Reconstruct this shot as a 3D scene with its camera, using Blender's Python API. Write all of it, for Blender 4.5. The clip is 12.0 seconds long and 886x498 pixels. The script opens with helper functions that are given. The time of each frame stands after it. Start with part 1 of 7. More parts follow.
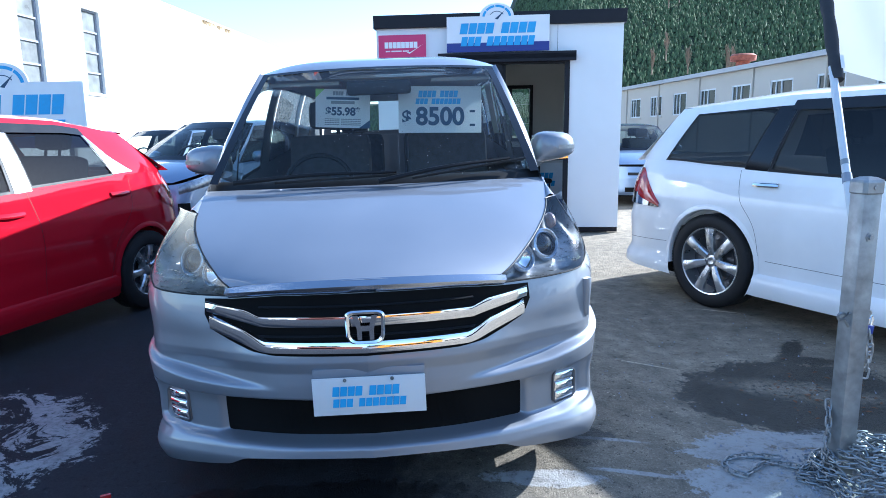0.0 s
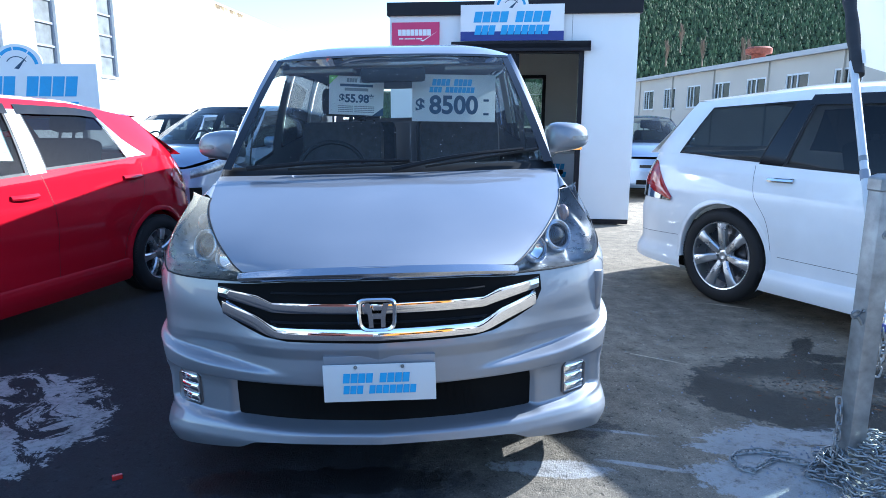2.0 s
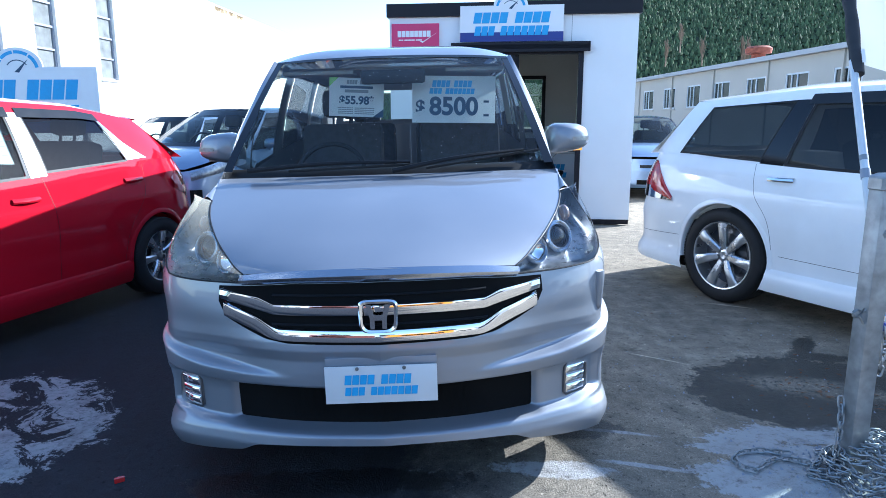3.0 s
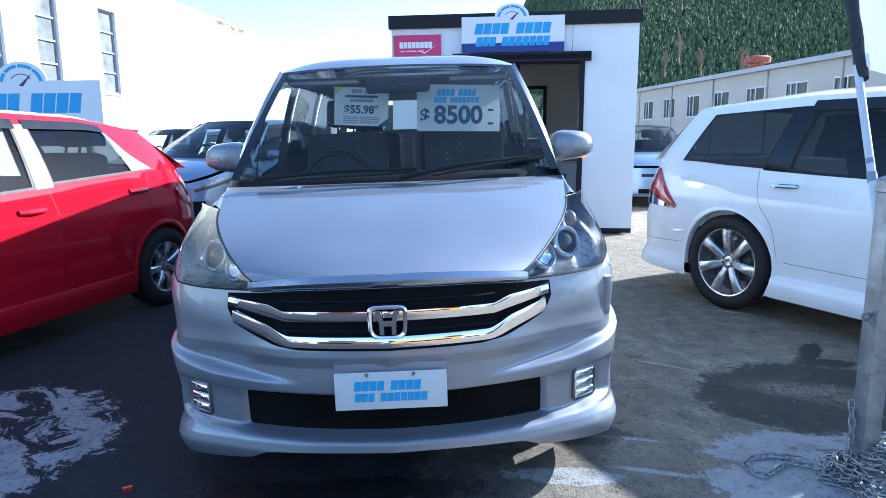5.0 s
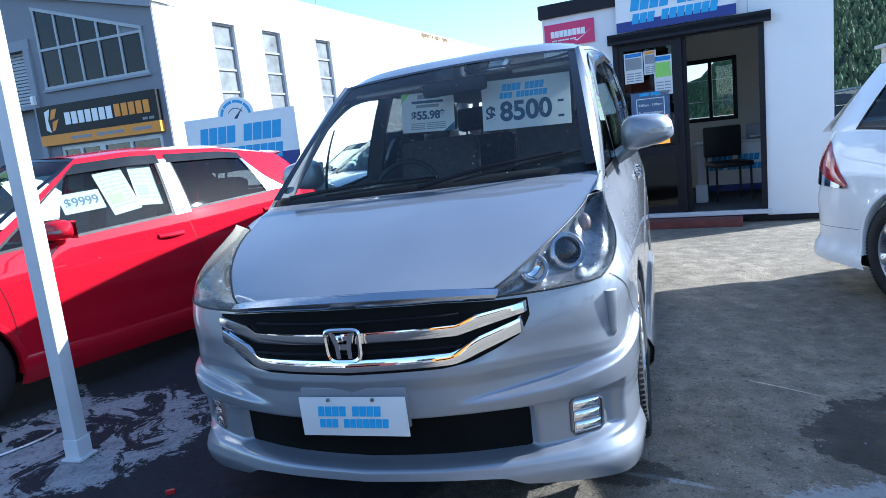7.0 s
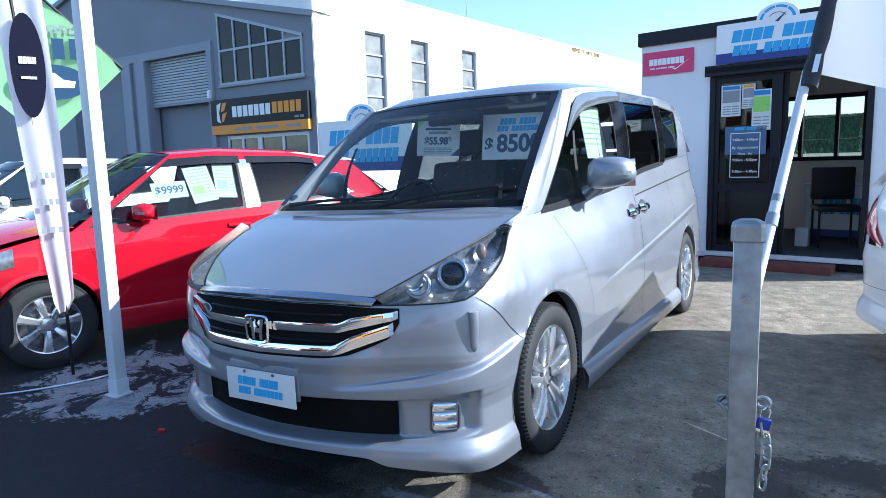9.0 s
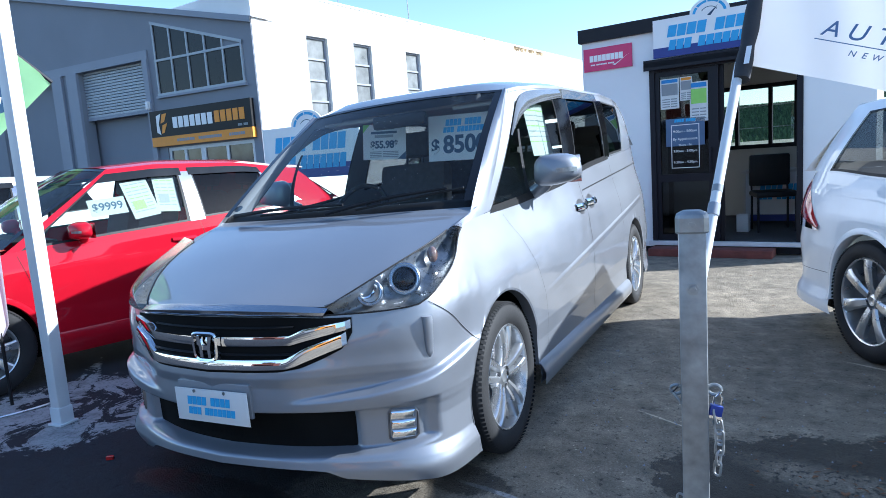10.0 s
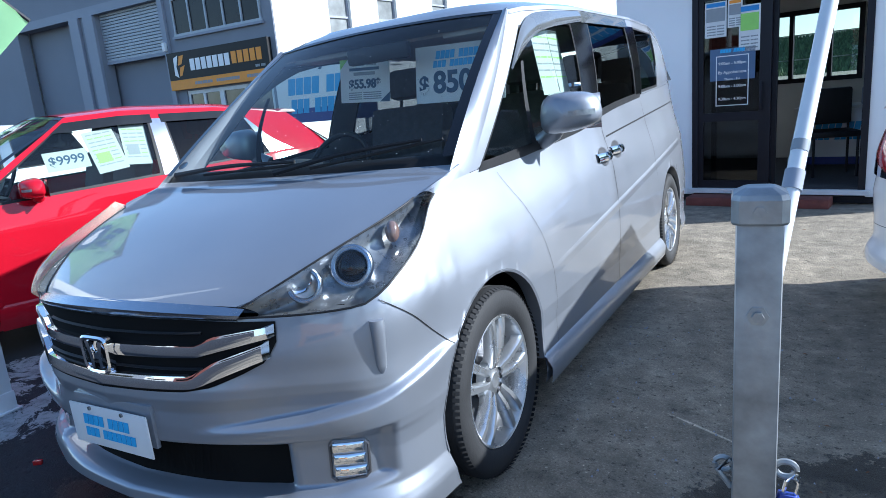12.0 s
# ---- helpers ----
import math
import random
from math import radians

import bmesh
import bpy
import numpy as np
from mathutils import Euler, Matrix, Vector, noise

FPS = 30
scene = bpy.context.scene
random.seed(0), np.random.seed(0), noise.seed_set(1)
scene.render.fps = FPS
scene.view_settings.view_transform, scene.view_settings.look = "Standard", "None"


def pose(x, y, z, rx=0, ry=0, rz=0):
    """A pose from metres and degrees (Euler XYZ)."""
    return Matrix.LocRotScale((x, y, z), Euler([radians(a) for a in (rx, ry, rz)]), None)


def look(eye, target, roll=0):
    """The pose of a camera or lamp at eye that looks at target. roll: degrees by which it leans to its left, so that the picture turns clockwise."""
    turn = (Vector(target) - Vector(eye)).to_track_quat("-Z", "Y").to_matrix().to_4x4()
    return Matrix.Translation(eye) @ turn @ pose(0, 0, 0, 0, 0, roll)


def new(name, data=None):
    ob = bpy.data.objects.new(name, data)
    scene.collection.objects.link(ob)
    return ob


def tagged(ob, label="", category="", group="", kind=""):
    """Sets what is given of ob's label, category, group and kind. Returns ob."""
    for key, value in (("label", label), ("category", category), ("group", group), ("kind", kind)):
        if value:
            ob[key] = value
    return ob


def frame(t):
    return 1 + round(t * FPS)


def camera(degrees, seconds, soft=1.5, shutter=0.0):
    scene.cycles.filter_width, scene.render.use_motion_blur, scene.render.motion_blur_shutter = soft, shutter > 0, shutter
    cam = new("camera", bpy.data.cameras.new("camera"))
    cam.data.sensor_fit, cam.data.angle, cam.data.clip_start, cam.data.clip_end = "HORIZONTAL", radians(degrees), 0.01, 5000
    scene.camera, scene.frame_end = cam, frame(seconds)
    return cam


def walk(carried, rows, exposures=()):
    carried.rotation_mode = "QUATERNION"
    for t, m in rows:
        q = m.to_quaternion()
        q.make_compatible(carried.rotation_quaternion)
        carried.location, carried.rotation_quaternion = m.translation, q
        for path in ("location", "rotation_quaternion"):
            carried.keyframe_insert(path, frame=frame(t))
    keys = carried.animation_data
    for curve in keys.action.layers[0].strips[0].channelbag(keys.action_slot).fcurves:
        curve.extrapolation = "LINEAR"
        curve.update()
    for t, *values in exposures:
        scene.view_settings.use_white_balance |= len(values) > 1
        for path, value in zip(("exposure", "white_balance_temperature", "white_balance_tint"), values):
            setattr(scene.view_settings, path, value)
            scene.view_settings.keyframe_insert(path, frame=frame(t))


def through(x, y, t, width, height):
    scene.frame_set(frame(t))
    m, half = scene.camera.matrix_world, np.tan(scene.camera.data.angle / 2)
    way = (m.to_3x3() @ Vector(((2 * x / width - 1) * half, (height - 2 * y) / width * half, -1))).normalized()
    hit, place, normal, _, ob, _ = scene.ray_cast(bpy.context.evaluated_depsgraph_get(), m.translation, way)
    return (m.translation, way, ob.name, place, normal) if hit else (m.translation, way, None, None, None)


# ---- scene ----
cam = camera(68.8, 12.0, soft=0.6)
PATH = [
    (0, (0.171, -1.971, 1.285), (0.242, -0.002, 0.938), -0.7),
    (0.5, (0.173, -1.984, 1.297), (0.279, -0.016, 0.959), 0.0),
    (1, (0.155, -1.969, 1.291), (0.234, -0.001, 0.944), 0.2),
    (1.5, (0.159, -1.974, 1.286), (0.211, -0.006, 0.936), 0.3),
    (2, (0.157, -1.97, 1.286), (0.202, -0.007, 0.906), 0.3),
    (2.5, (0.156, -1.981, 1.287), (0.188, -0.016, 0.919), 0.1),
    (3, (0.156, -1.971, 1.287), (0.199, -0.007, 0.91), 0.0),
    (3.2, (0.155, -1.968, 1.289), (0.189, -0.003, 0.921), 0.4),
    (4.8, (0.141, -1.981, 1.281), (0.169, -0.012, 0.928), -0.2),
    (5, (0.131, -1.977, 1.27), (0.171, -0.007, 0.927), -0.4),
    (5.5, (0.121, -1.94, 1.284), (0.082, 0.031, 0.946), -3.5),
    (6, (0.336, -1.933, 1.278), (0.079, 0.032, 1.009), -4.4),
    (6.5, (0.631, -1.85, 1.28), (0.217, 0.085, 0.986), -7.3),
    (6.7, (0.74, -1.73, 1.262), (0.231, 0.178, 0.944), -7.1),
    (8.3, (1.611, -1.618, 1.293), (0.677, 0.127, 1.007), -4.9),
    (8.5, (1.675, -1.61, 1.304), (0.73, 0.126, 1.002), -6.1),
    (9, (1.837, -1.649, 1.295), (0.799, 0.039, 1.028), -1.6),
    (9.5, (1.834, -1.618, 1.3), (0.852, 0.105, 1.039), -3.5),
    (10, (1.837, -1.62, 1.299), (0.922, 0.138, 1.03), -4.0),
    (10.5, (1.837, -1.626, 1.293), (0.929, 0.131, 0.99), -4.8),
    (11, (1.774, -1.561, 1.295), (0.838, 0.176, 0.968), -7.4),
    (11.5, (1.77, -1.328, 1.292), (0.863, 0.422, 0.949), -6.6),
    (12, (1.727, -0.966, 1.294), (0.725, 0.709, 0.856), -4.9),
]
walk(cam, [(t, look(eye, target, roll)) for t, eye, target, roll in PATH], [(0.0, 1.54, 5250, 8), (5.0, 1.54, 5250, 8), (6.5, 1.36, 5250, 8), (9.0, 1.22, 5380, 8), (12.0, 1.08, 5420, 8)])

# ---- light ----
SUN_AZ, SUN_EL = 26.0, 29.0          # degrees from +x towards +y, and above the horizon
SKY_STRENGTH, SUN_STRENGTH = 0.130, 5.0
world = bpy.data.worlds.new("sky")
scene.world = world
world.use_nodes = True
wn, wl = world.node_tree.nodes, world.node_tree.links
sky = wn.new("ShaderNodeTexSky")
sky.sky_type, sky.sun_disc = "NISHITA", False
sky.sun_elevation, sky.sun_rotation = radians(SUN_EL), radians(90 - SUN_AZ)
sky.altitude, sky.dust_density, sky.ozone_density = 20, 0.6, 1.5
wn["Background"].inputs["Strength"].default_value = SKY_STRENGTH
wl.new(sky.outputs[0], wn["Background"].inputs["Color"])
sun_data = bpy.data.lights.new("sun", "SUN")
sun_data.energy, sun_data.angle, sun_data.color = SUN_STRENGTH, radians(0.53), (1.0, 0.95, 0.86)
sun = new("sun", sun_data)
sx, sy, sz = math.cos(radians(SUN_AZ)) * math.cos(radians(SUN_EL)), math.sin(radians(SUN_AZ)) * math.cos(radians(SUN_EL)), math.sin(radians(SUN_EL))
sun.matrix_world = look((30 * sx, 30 * sy, 30 * sz), (0, 0, 0))


# ---- materials ----
def mat(name, color, rough=0.5, metal=0.0, noise_scale=8.0, vary=0.12, bump=0.0, bump_scale=60.0, coat=0.0, fine=0.0, spec=0.5, island=0.0):
    """A surface with its colour varied at two scales, an uneven gloss and a fine relief."""
    m = bpy.data.materials.new(name)
    m.use_nodes = True
    n, l = m.node_tree.nodes, m.node_tree.links
    b = n["Principled BSDF"]
    b.inputs["Roughness"].default_value, b.inputs["Metallic"].default_value = rough, metal
    b.inputs["Coat Weight"].default_value, b.inputs["Coat Roughness"].default_value = coat, 0.03
    b.inputs["Specular IOR Level"].default_value = spec
    tc = n.new("ShaderNodeTexCoord")
    big = n.new("ShaderNodeTexNoise")
    big.inputs["Scale"].default_value, big.inputs["Detail"].default_value = noise_scale, 6
    l.new(tc.outputs["Object"], big.inputs["Vector"])
    ramp = n.new("ShaderNodeMapRange")
    ramp.inputs["From Min"].default_value, ramp.inputs["From Max"].default_value = 0.3, 0.7
    ramp.inputs["To Min"].default_value, ramp.inputs["To Max"].default_value = 1 - vary, 1 + vary
    l.new(big.outputs["Fac"], ramp.inputs["Value"])
    hsv = n.new("ShaderNodeHueSaturation")
    hsv.inputs["Color"].default_value = (*color, 1)
    value = ramp.outputs[0]
    if island:
        info = n.new("ShaderNodeObjectInfo")
        r2 = n.new("ShaderNodeMapRange")
        r2.inputs["To Min"].default_value, r2.inputs["To Max"].default_value = 1 - island, 1 + island
        l.new(info.outputs["Random"], r2.inputs["Value"])
        mul = n.new("ShaderNodeMath")
        mul.operation = "MULTIPLY"
        l.new(value, mul.inputs[0]), l.new(r2.outputs[0], mul.inputs[1])
        value = mul.outputs[0]
    l.new(value, hsv.inputs["Value"])
    l.new(hsv.outputs[0], b.inputs["Base Color"])
    rr = n.new("ShaderNodeMapRange")
    rr.inputs["To Min"].default_value, rr.inputs["To Max"].default_value = max(rough - 0.08, 0.0), min(rough + 0.1, 1)
    l.new(big.outputs["Fac"], rr.inputs["Value"])
    if rough > 0.12:
        l.new(rr.outputs[0], b.inputs["Roughness"])
    if bump:
        small = n.new("ShaderNodeTexNoise")
        small.inputs["Scale"].default_value, small.inputs["Detail"].default_value = bump_scale, 5
        l.new(tc.outputs["Object"], small.inputs["Vector"])
        bp = n.new("ShaderNodeBump")
        bp.inputs["Strength"].default_value, bp.inputs["Distance"].default_value = 1.0, bump
        l.new(small.outputs["Fac"], bp.inputs["Height"])
        l.new(bp.outputs[0], b.inputs["Normal"])
    return m


def pane(name, tint, gloss=0.02, spots=False):
    """Thin tinted glass: clear through, with a mirror-like film that grows at grazing angles."""
    m = bpy.data.materials.new(name)
    m.use_nodes = True
    n, l = m.node_tree.nodes, m.node_tree.links
    n.remove(n["Principled BSDF"])
    tr, gl, mix, lw, fr, fa = n.new("ShaderNodeBsdfTransparent"), n.new("ShaderNodeBsdfGlossy"), n.new("ShaderNodeMixShader"), n.new("ShaderNodeLayerWeight"), n.new("ShaderNodeMath"), n.new("ShaderNodeMath")
    tr.inputs["Color"].default_value = (*tint, 1)
    gl.inputs["Roughness"].default_value = gloss
    lw.inputs["Blend"].default_value = 0.5
    fr.operation, fr.inputs[1].default_value = "POWER", 5.0
    fa.operation, fa.inputs[1].default_value, fa.inputs[2].default_value = "MULTIPLY_ADD", 0.75, 0.035
    l.new(lw.outputs["Facing"], fr.inputs[0]), l.new(fr.outputs[0], fa.inputs[0])
    l.new(fa.outputs[0], mix.inputs[0]), l.new(tr.outputs[0], mix.inputs[1]), l.new(gl.outputs[0], mix.inputs[2])
    last = mix
    if spots:      # dried rain spots and dust that catch the light
        tc, vo, th, no, mu, df, m2 = (n.new("ShaderNodeTexCoord"), n.new("ShaderNodeTexVoronoi"), n.new("ShaderNodeMapRange"), n.new("ShaderNodeTexNoise"),
                                      n.new("ShaderNodeMath"), n.new("ShaderNodeBsdfDiffuse"), n.new("ShaderNodeMixShader"))
        vo.inputs["Scale"].default_value = 42
        l.new(tc.outputs["Object"], vo.inputs["Vector"])
        th.inputs["From Min"].default_value, th.inputs["From Max"].default_value = 0.13, 0.07
        l.new(vo.outputs["Distance"], th.inputs["Value"])
        no.inputs["Scale"].default_value, no.inputs["Detail"].default_value = 5, 2
        l.new(tc.outputs["Object"], no.inputs["Vector"])
        cut = n.new("ShaderNodeMapRange")
        cut.inputs["From Min"].default_value, cut.inputs["From Max"].default_value = 0.5, 0.62
        cut.inputs["To Max"].default_value = 0.75
        l.new(no.outputs["Fac"], cut.inputs["Value"])
        mu.operation = "MULTIPLY"
        l.new(th.outputs[0], mu.inputs[0]), l.new(cut.outputs[0], mu.inputs[1])
        add = n.new("ShaderNodeMath")
        add.operation, add.inputs[1].default_value = "ADD", 0.003
        l.new(mu.outputs[0], add.inputs[0])
        df.inputs["Color"].default_value = (0.75, 0.75, 0.73, 1)
        l.new(add.outputs[0], m2.inputs[0]), l.new(mix.outputs[0], m2.inputs[1]), l.new(df.outputs[0], m2.inputs[2])
        last = m2
    l.new(last.outputs[0], n["Material Output"].inputs["Surface"])
    return m


def paint(name, color, metal, rough):
    """Car paint: flakes under a clear coat with a little orange peel, and road dust."""
    m = mat(name, color, rough, metal, 3.0, 0.05, 0.0, coat=1.0, spec=0.5 if metal else 0.0)
    n, l = m.node_tree.nodes, m.node_tree.links
    b = n["Principled BSDF"]
    tc, peel, bp = n.new("ShaderNodeTexCoord"), n.new("ShaderNodeTexNoise"), n.new("ShaderNodeBump")
    peel.inputs["Scale"].default_value = 9
    l.new(tc.outputs["Object"], peel.inputs["Vector"])
    bp.inputs["Strength"].default_value, bp.inputs["Distance"].default_value = 0.1, 0.0006
    l.new(peel.outputs["Fac"], bp.inputs["Height"])
    l.new(bp.outputs[0], b.inputs["Coat Normal"])
    return m


SILVER = paint("silver_paint", (0.262, 0.278, 0.312), 0.66, 0.48)
RED = paint("red_paint", (0.41, 0.006, 0.018), 0.0, 0.35)
WHITE_PAINT = paint("white_paint", (0.91, 0.91, 0.90), 0.0, 0.3)
BLUE_PAINT = paint("ice_blue_paint", (0.20, 0.27, 0.39), 0.6, 0.35)
NAVY_PAINT = paint("navy_paint", (0.05, 0.07, 0.16), 0.3, 0.35)
CHROME = mat("chrome", (0.86, 0.86, 0.87), 0.05, 1.0, 5, 0.02)
SATIN = mat("satin_chrome", (0.48, 0.50, 0.54), 0.22, 1.0, 5, 0.04)
ALLOY = mat("alloy", (0.66, 0.67, 0.68), 0.28, 0.9, 12, 0.08)
ALLOY_DARK = mat("gunmetal", (0.16, 0.16, 0.17), 0.35, 0.8, 12, 0.1)
RUBBER = mat("tyre_rubber", (0.013, 0.013, 0.014), 0.75, 0, 10, 0.25, 0.0006, 120)
BLACK = mat("black_plastic", (0.009, 0.009, 0.010), 0.5, 0, 20, 0.2, 0.0004, 300, spec=0.3)
GLOSS_BLACK = mat("gloss_black", (0.004, 0.004, 0.005), 0.12, 0, 8, 0.1)
BLACK_VOID = mat("underbody", (0.007, 0.007, 0.007), 0.95, 0, 5, 0.2, spec=0.1)
CLOTH = mat("grey_seat_cloth", (0.06, 0.06, 0.065), 0.9, 0, 30, 0.2, 0.0008, 500)
BEIGE = mat("grey_trim", (0.30, 0.29, 0.27), 0.7, 0, 10, 0.08)
GLASS = pane("windscreen_glass", (0.90, 0.95, 0.93), 0.01, True)
GLASS_SIDE = pane("side_glass", (0.80, 0.87, 0.84), 0.01)
GLASS_TINT = pane("privacy_glass", (0.10, 0.11, 0.12), 0.01)
GLASS_DOOR = pane("door_glass", (0.30, 0.33, 0.36), 0.01)
LENS = pane("lamp_lens", (0.92, 0.94, 0.95), 0.03)
LENS_FOG = pane("fogged_lens", (0.9, 0.9, 0.86), 0.1)
_n, _l = LENS_FOG.node_tree.nodes, LENS_FOG.node_tree.links
_d, _m = _n.new("ShaderNodeBsdfDiffuse"), _n.new("ShaderNodeMixShader")
_d.inputs["Color"].default_value = (0.62, 0.58, 0.46, 1)
_tc, _xyz, _rng = _n.new("ShaderNodeTexCoord"), _n.new("ShaderNodeSeparateXYZ"), _n.new("ShaderNodeMapRange")
_l.new(_tc.outputs["Object"], _xyz.inputs[0]), _l.new(_xyz.outputs[2], _rng.inputs[0]), _l.new(_rng.outputs[0], _m.inputs[0])
for _k, _v in enumerate((.90, 1.0, .09, .30)):   # the plastic has yellowed most on its upper end
    _rng.inputs[_k + 1].default_value = _v
_src = _n["Material Output"].inputs["Surface"].links[0].from_socket
_l.new(_src, _m.inputs[1]), _l.new(_d.outputs[0], _m.inputs[2]), _l.new(_m.outputs[0], _n["Material Output"].inputs["Surface"])
LAMP_RED = mat("red_lens", (0.42, 0.02, 0.02), 0.12, 0, 20, 0.15, coat=1.0)
AMBER = mat("amber_lens", (0.16, 0.10, 0.08), 0.15, 0, 20, 0.1, coat=1.0)
LAMP_BOWL = mat("lamp_bowl", (0.30, 0.32, 0.34), 0.30, 0.7, 30, 0.3)
LAMP_DARK = mat("lamp_housing", (0.24, 0.25, 0.26), 0.28, 0.7, 30, 0.3)
SMOKE = mat("smoke_acrylic", (0.10, 0.105, 0.11), 0.12, 0, 10, 0.1, spec=0.6, coat=0.6)
SMOKE_DARK = mat("dark_smoke_acrylic", (0.015, 0.016, 0.018), 0.15, 0, 10, 0.1, spec=0.4)
PAPER = mat("paper_card", (0.82, 0.83, 0.83), 0.6, 0, 20, 0.02)
SHEET = mat("printed_sheet", (0.42, 0.45, 0.42), 0.6, 0, 20, 0.04)
BANNER_BLUE = mat("faded_navy_print", (0.10, 0.17, 0.32), 0.6, 0, 20, 0.05)
DOOR_FILM = mat("blue_door_film", (0.07, 0.12, 0.22), 0.3, 0, 8, 0.1)
BLUE_INK = mat("blue_ink", (0.03, 0.22, 0.55), 0.5, 0, 20, 0.05)
SKY_INK = mat("sky_blue_ink", (0.06, 0.36, 0.68), 0.5, 0, 20, 0.05)
DARK_INK = mat("dark_ink", (0.02, 0.06, 0.12), 0.5, 0, 20, 0.05)
NIGHT_INK = mat("navy_black_print", (0.008, 0.009, 0.022), 0.7, 0, 20, 0.05, spec=0.1)
GREY_INK = mat("grey_ink", (0.25, 0.27, 0.29), 0.5, 0, 20, 0.05)
GREEN_INK = mat("green_ink", (0.30, 0.62, 0.12), 0.5, 0, 20, 0.05)
NAVY_INK = mat("navy_ink", (0.02, 0.035, 0.22), 0.4, 0, 10, 0.05)
PINK = mat("magenta_sign", (0.60, 0.03, 0.14), 0.4, 0, 6, 0.05)
SIGN_WHITE = mat("sign_white", (0.80, 0.80, 0.80), 0.4, 0, 4, 0.03)
GALV = mat("galvanised_steel", (0.30, 0.31, 0.315), 0.45, 0.65, 18, 0.3, 0.0004, 90)
POLE_WHITE = mat("white_powder_coat", (0.62, 0.64, 0.66), 0.35, 0, 6, 0.06)
ORANGE = mat("orange_sign", (0.75, 0.28, 0.02), 0.5, 0, 6, 0.05)
PANEL_WHITE = mat("white_cabin_panel", (0.76, 0.77, 0.78), 0.45, 0, 1.5, 0.03, 0.0006, 14)
DARK_FRAME = mat("dark_aluminium", (0.010, 0.010, 0.015), 0.45, 0.0, 10, 0.1, spec=0.25)
RENDER_WHITE = mat("white_wall_render", (0.80, 0.79, 0.76), 0.85, 0, 0.6, 0.05, 0.004, 25)
GREY_WALL = mat("grey_painted_wall", (0.225, 0.24, 0.275), 0.8, 0, 0.5, 0.06, 0.003, 20)
GREY_TRIM = mat("grey_trim_paint", (0.26, 0.28, 0.33), 0.6, 0, 1, 0.05)
ROLLER = mat("roller_steel", (0.36, 0.39, 0.42), 0.5, 0.1, 2, 0.06)
CREAM = mat("cream_wall", (0.50, 0.46, 0.40), 0.85, 0, 0.4, 0.06, 0.003, 20)
ROOF_STEEL = mat("roof_steel", (0.42, 0.42, 0.43), 0.6, 0.2, 0.3, 0.1)
RUST = mat("rusty_vent", (0.33, 0.09, 0.05), 0.8, 0, 6, 0.3)
STAIN = mat("wall_stain", (0.36, 0.27, 0.16), 0.9, 0, 6, 0.4)
CLOTH_WHITE = mat("flag_cloth", (0.80, 0.80, 0.82), 0.8, 0, 6, 0.04, 0.0005, 500)
CLOTH_GREEN = mat("green_flag_cloth", (0.36, 0.64, 0.33), 0.8, 0, 3, 0.15)
CLOTH_BLACK = mat("black_sleeve", (0.03, 0.03, 0.033), 0.75, 0, 20, 0.2, 0.002, 40)
BRICK_RED = mat("red_step", (0.16, 0.05, 0.04), 0.85, 0, 8, 0.25)
WOOD_DESK = mat("desk_board", (0.62, 0.60, 0.57), 0.5, 0, 4, 0.05)
INTERIOR = mat("cabin_lining", (0.62, 0.60, 0.55), 0.7, 0, 2, 0.04)
PADLOCK = mat("blue_padlock", (0.02, 0.04, 0.24), 0.4, 0, 20, 0.1)
LEAF = mat("dry_leaf", (0.20, 0.10, 0.05), 0.9, 0, 40, 0.3)
PINE = mat("pine_needles", (0.075, 0.105, 0.045), 0.9, 0, 0.05, 0.45, island=0.0)
BARE = mat("bare_branches", (0.22, 0.16, 0.11), 0.9, 0, 0.2, 0.3)
HILL = mat("hill_scrub", (0.035, 0.045, 0.022), 0.95, 0, 0.02, 0.35)


def thin_cloth(m, color, through):
    """Lets a share of the light through a cloth."""
    n, l = m.node_tree.nodes, m.node_tree.links
    tr, mx = n.new("ShaderNodeBsdfTranslucent"), n.new("ShaderNodeMixShader")
    tr.inputs["Color"].default_value, mx.inputs[0].default_value = (*color, 1), through
    l.new(n["Principled BSDF"].outputs[0], mx.inputs[1]), l.new(tr.outputs[0], mx.inputs[2]), l.new(mx.outputs[0], n["Material Output"].inputs["Surface"])


thin_cloth(CLOTH_WHITE, (0.9, 0.9, 0.91), 0.6), thin_cloth(CLOTH_GREEN, (0.40, 0.72, 0.34), 0.5), thin_cloth(PAPER, (0.8, 0.8, 0.8), 0.3)


# ---- mesh helpers ----
def mesh_ob(name, verts, faces, material, parent=None, label="", smooth=True, angle=40):
    me = bpy.data.meshes.new(name)
    me.from_pydata([tuple(map(float, v)) for v in verts], [], faces)
    me.materials.append(material)
    me.update()
    if smooth:
        me.shade_smooth()
        me.set_sharp_from_angle(angle=radians(angle))
    ob = new(name, me)
    if parent is not None:
        ob.parent = parent
    if label:
        ob["label"] = label
    return ob


def part(name, bm, material, parent=None, label="", smooth=True, angle=40):
    me = bpy.data.meshes.new(name)
    bm.normal_update()
    bm.to_mesh(me)
    bm.free()
    me.materials.append(material)
    if smooth:
        me.shade_smooth()
        me.set_sharp_from_angle(angle=radians(angle))
    ob = new(name, me)
    if parent is not None:
        ob.parent = parent
    if label:
        ob["label"] = label
    return ob


def thing(name, m, label, category, group="", kind=""):
    ob = new(name)
    ob.empty_display_size = 0.1
    ob.matrix_world = m
    return tagged(ob, label, category, group, kind)


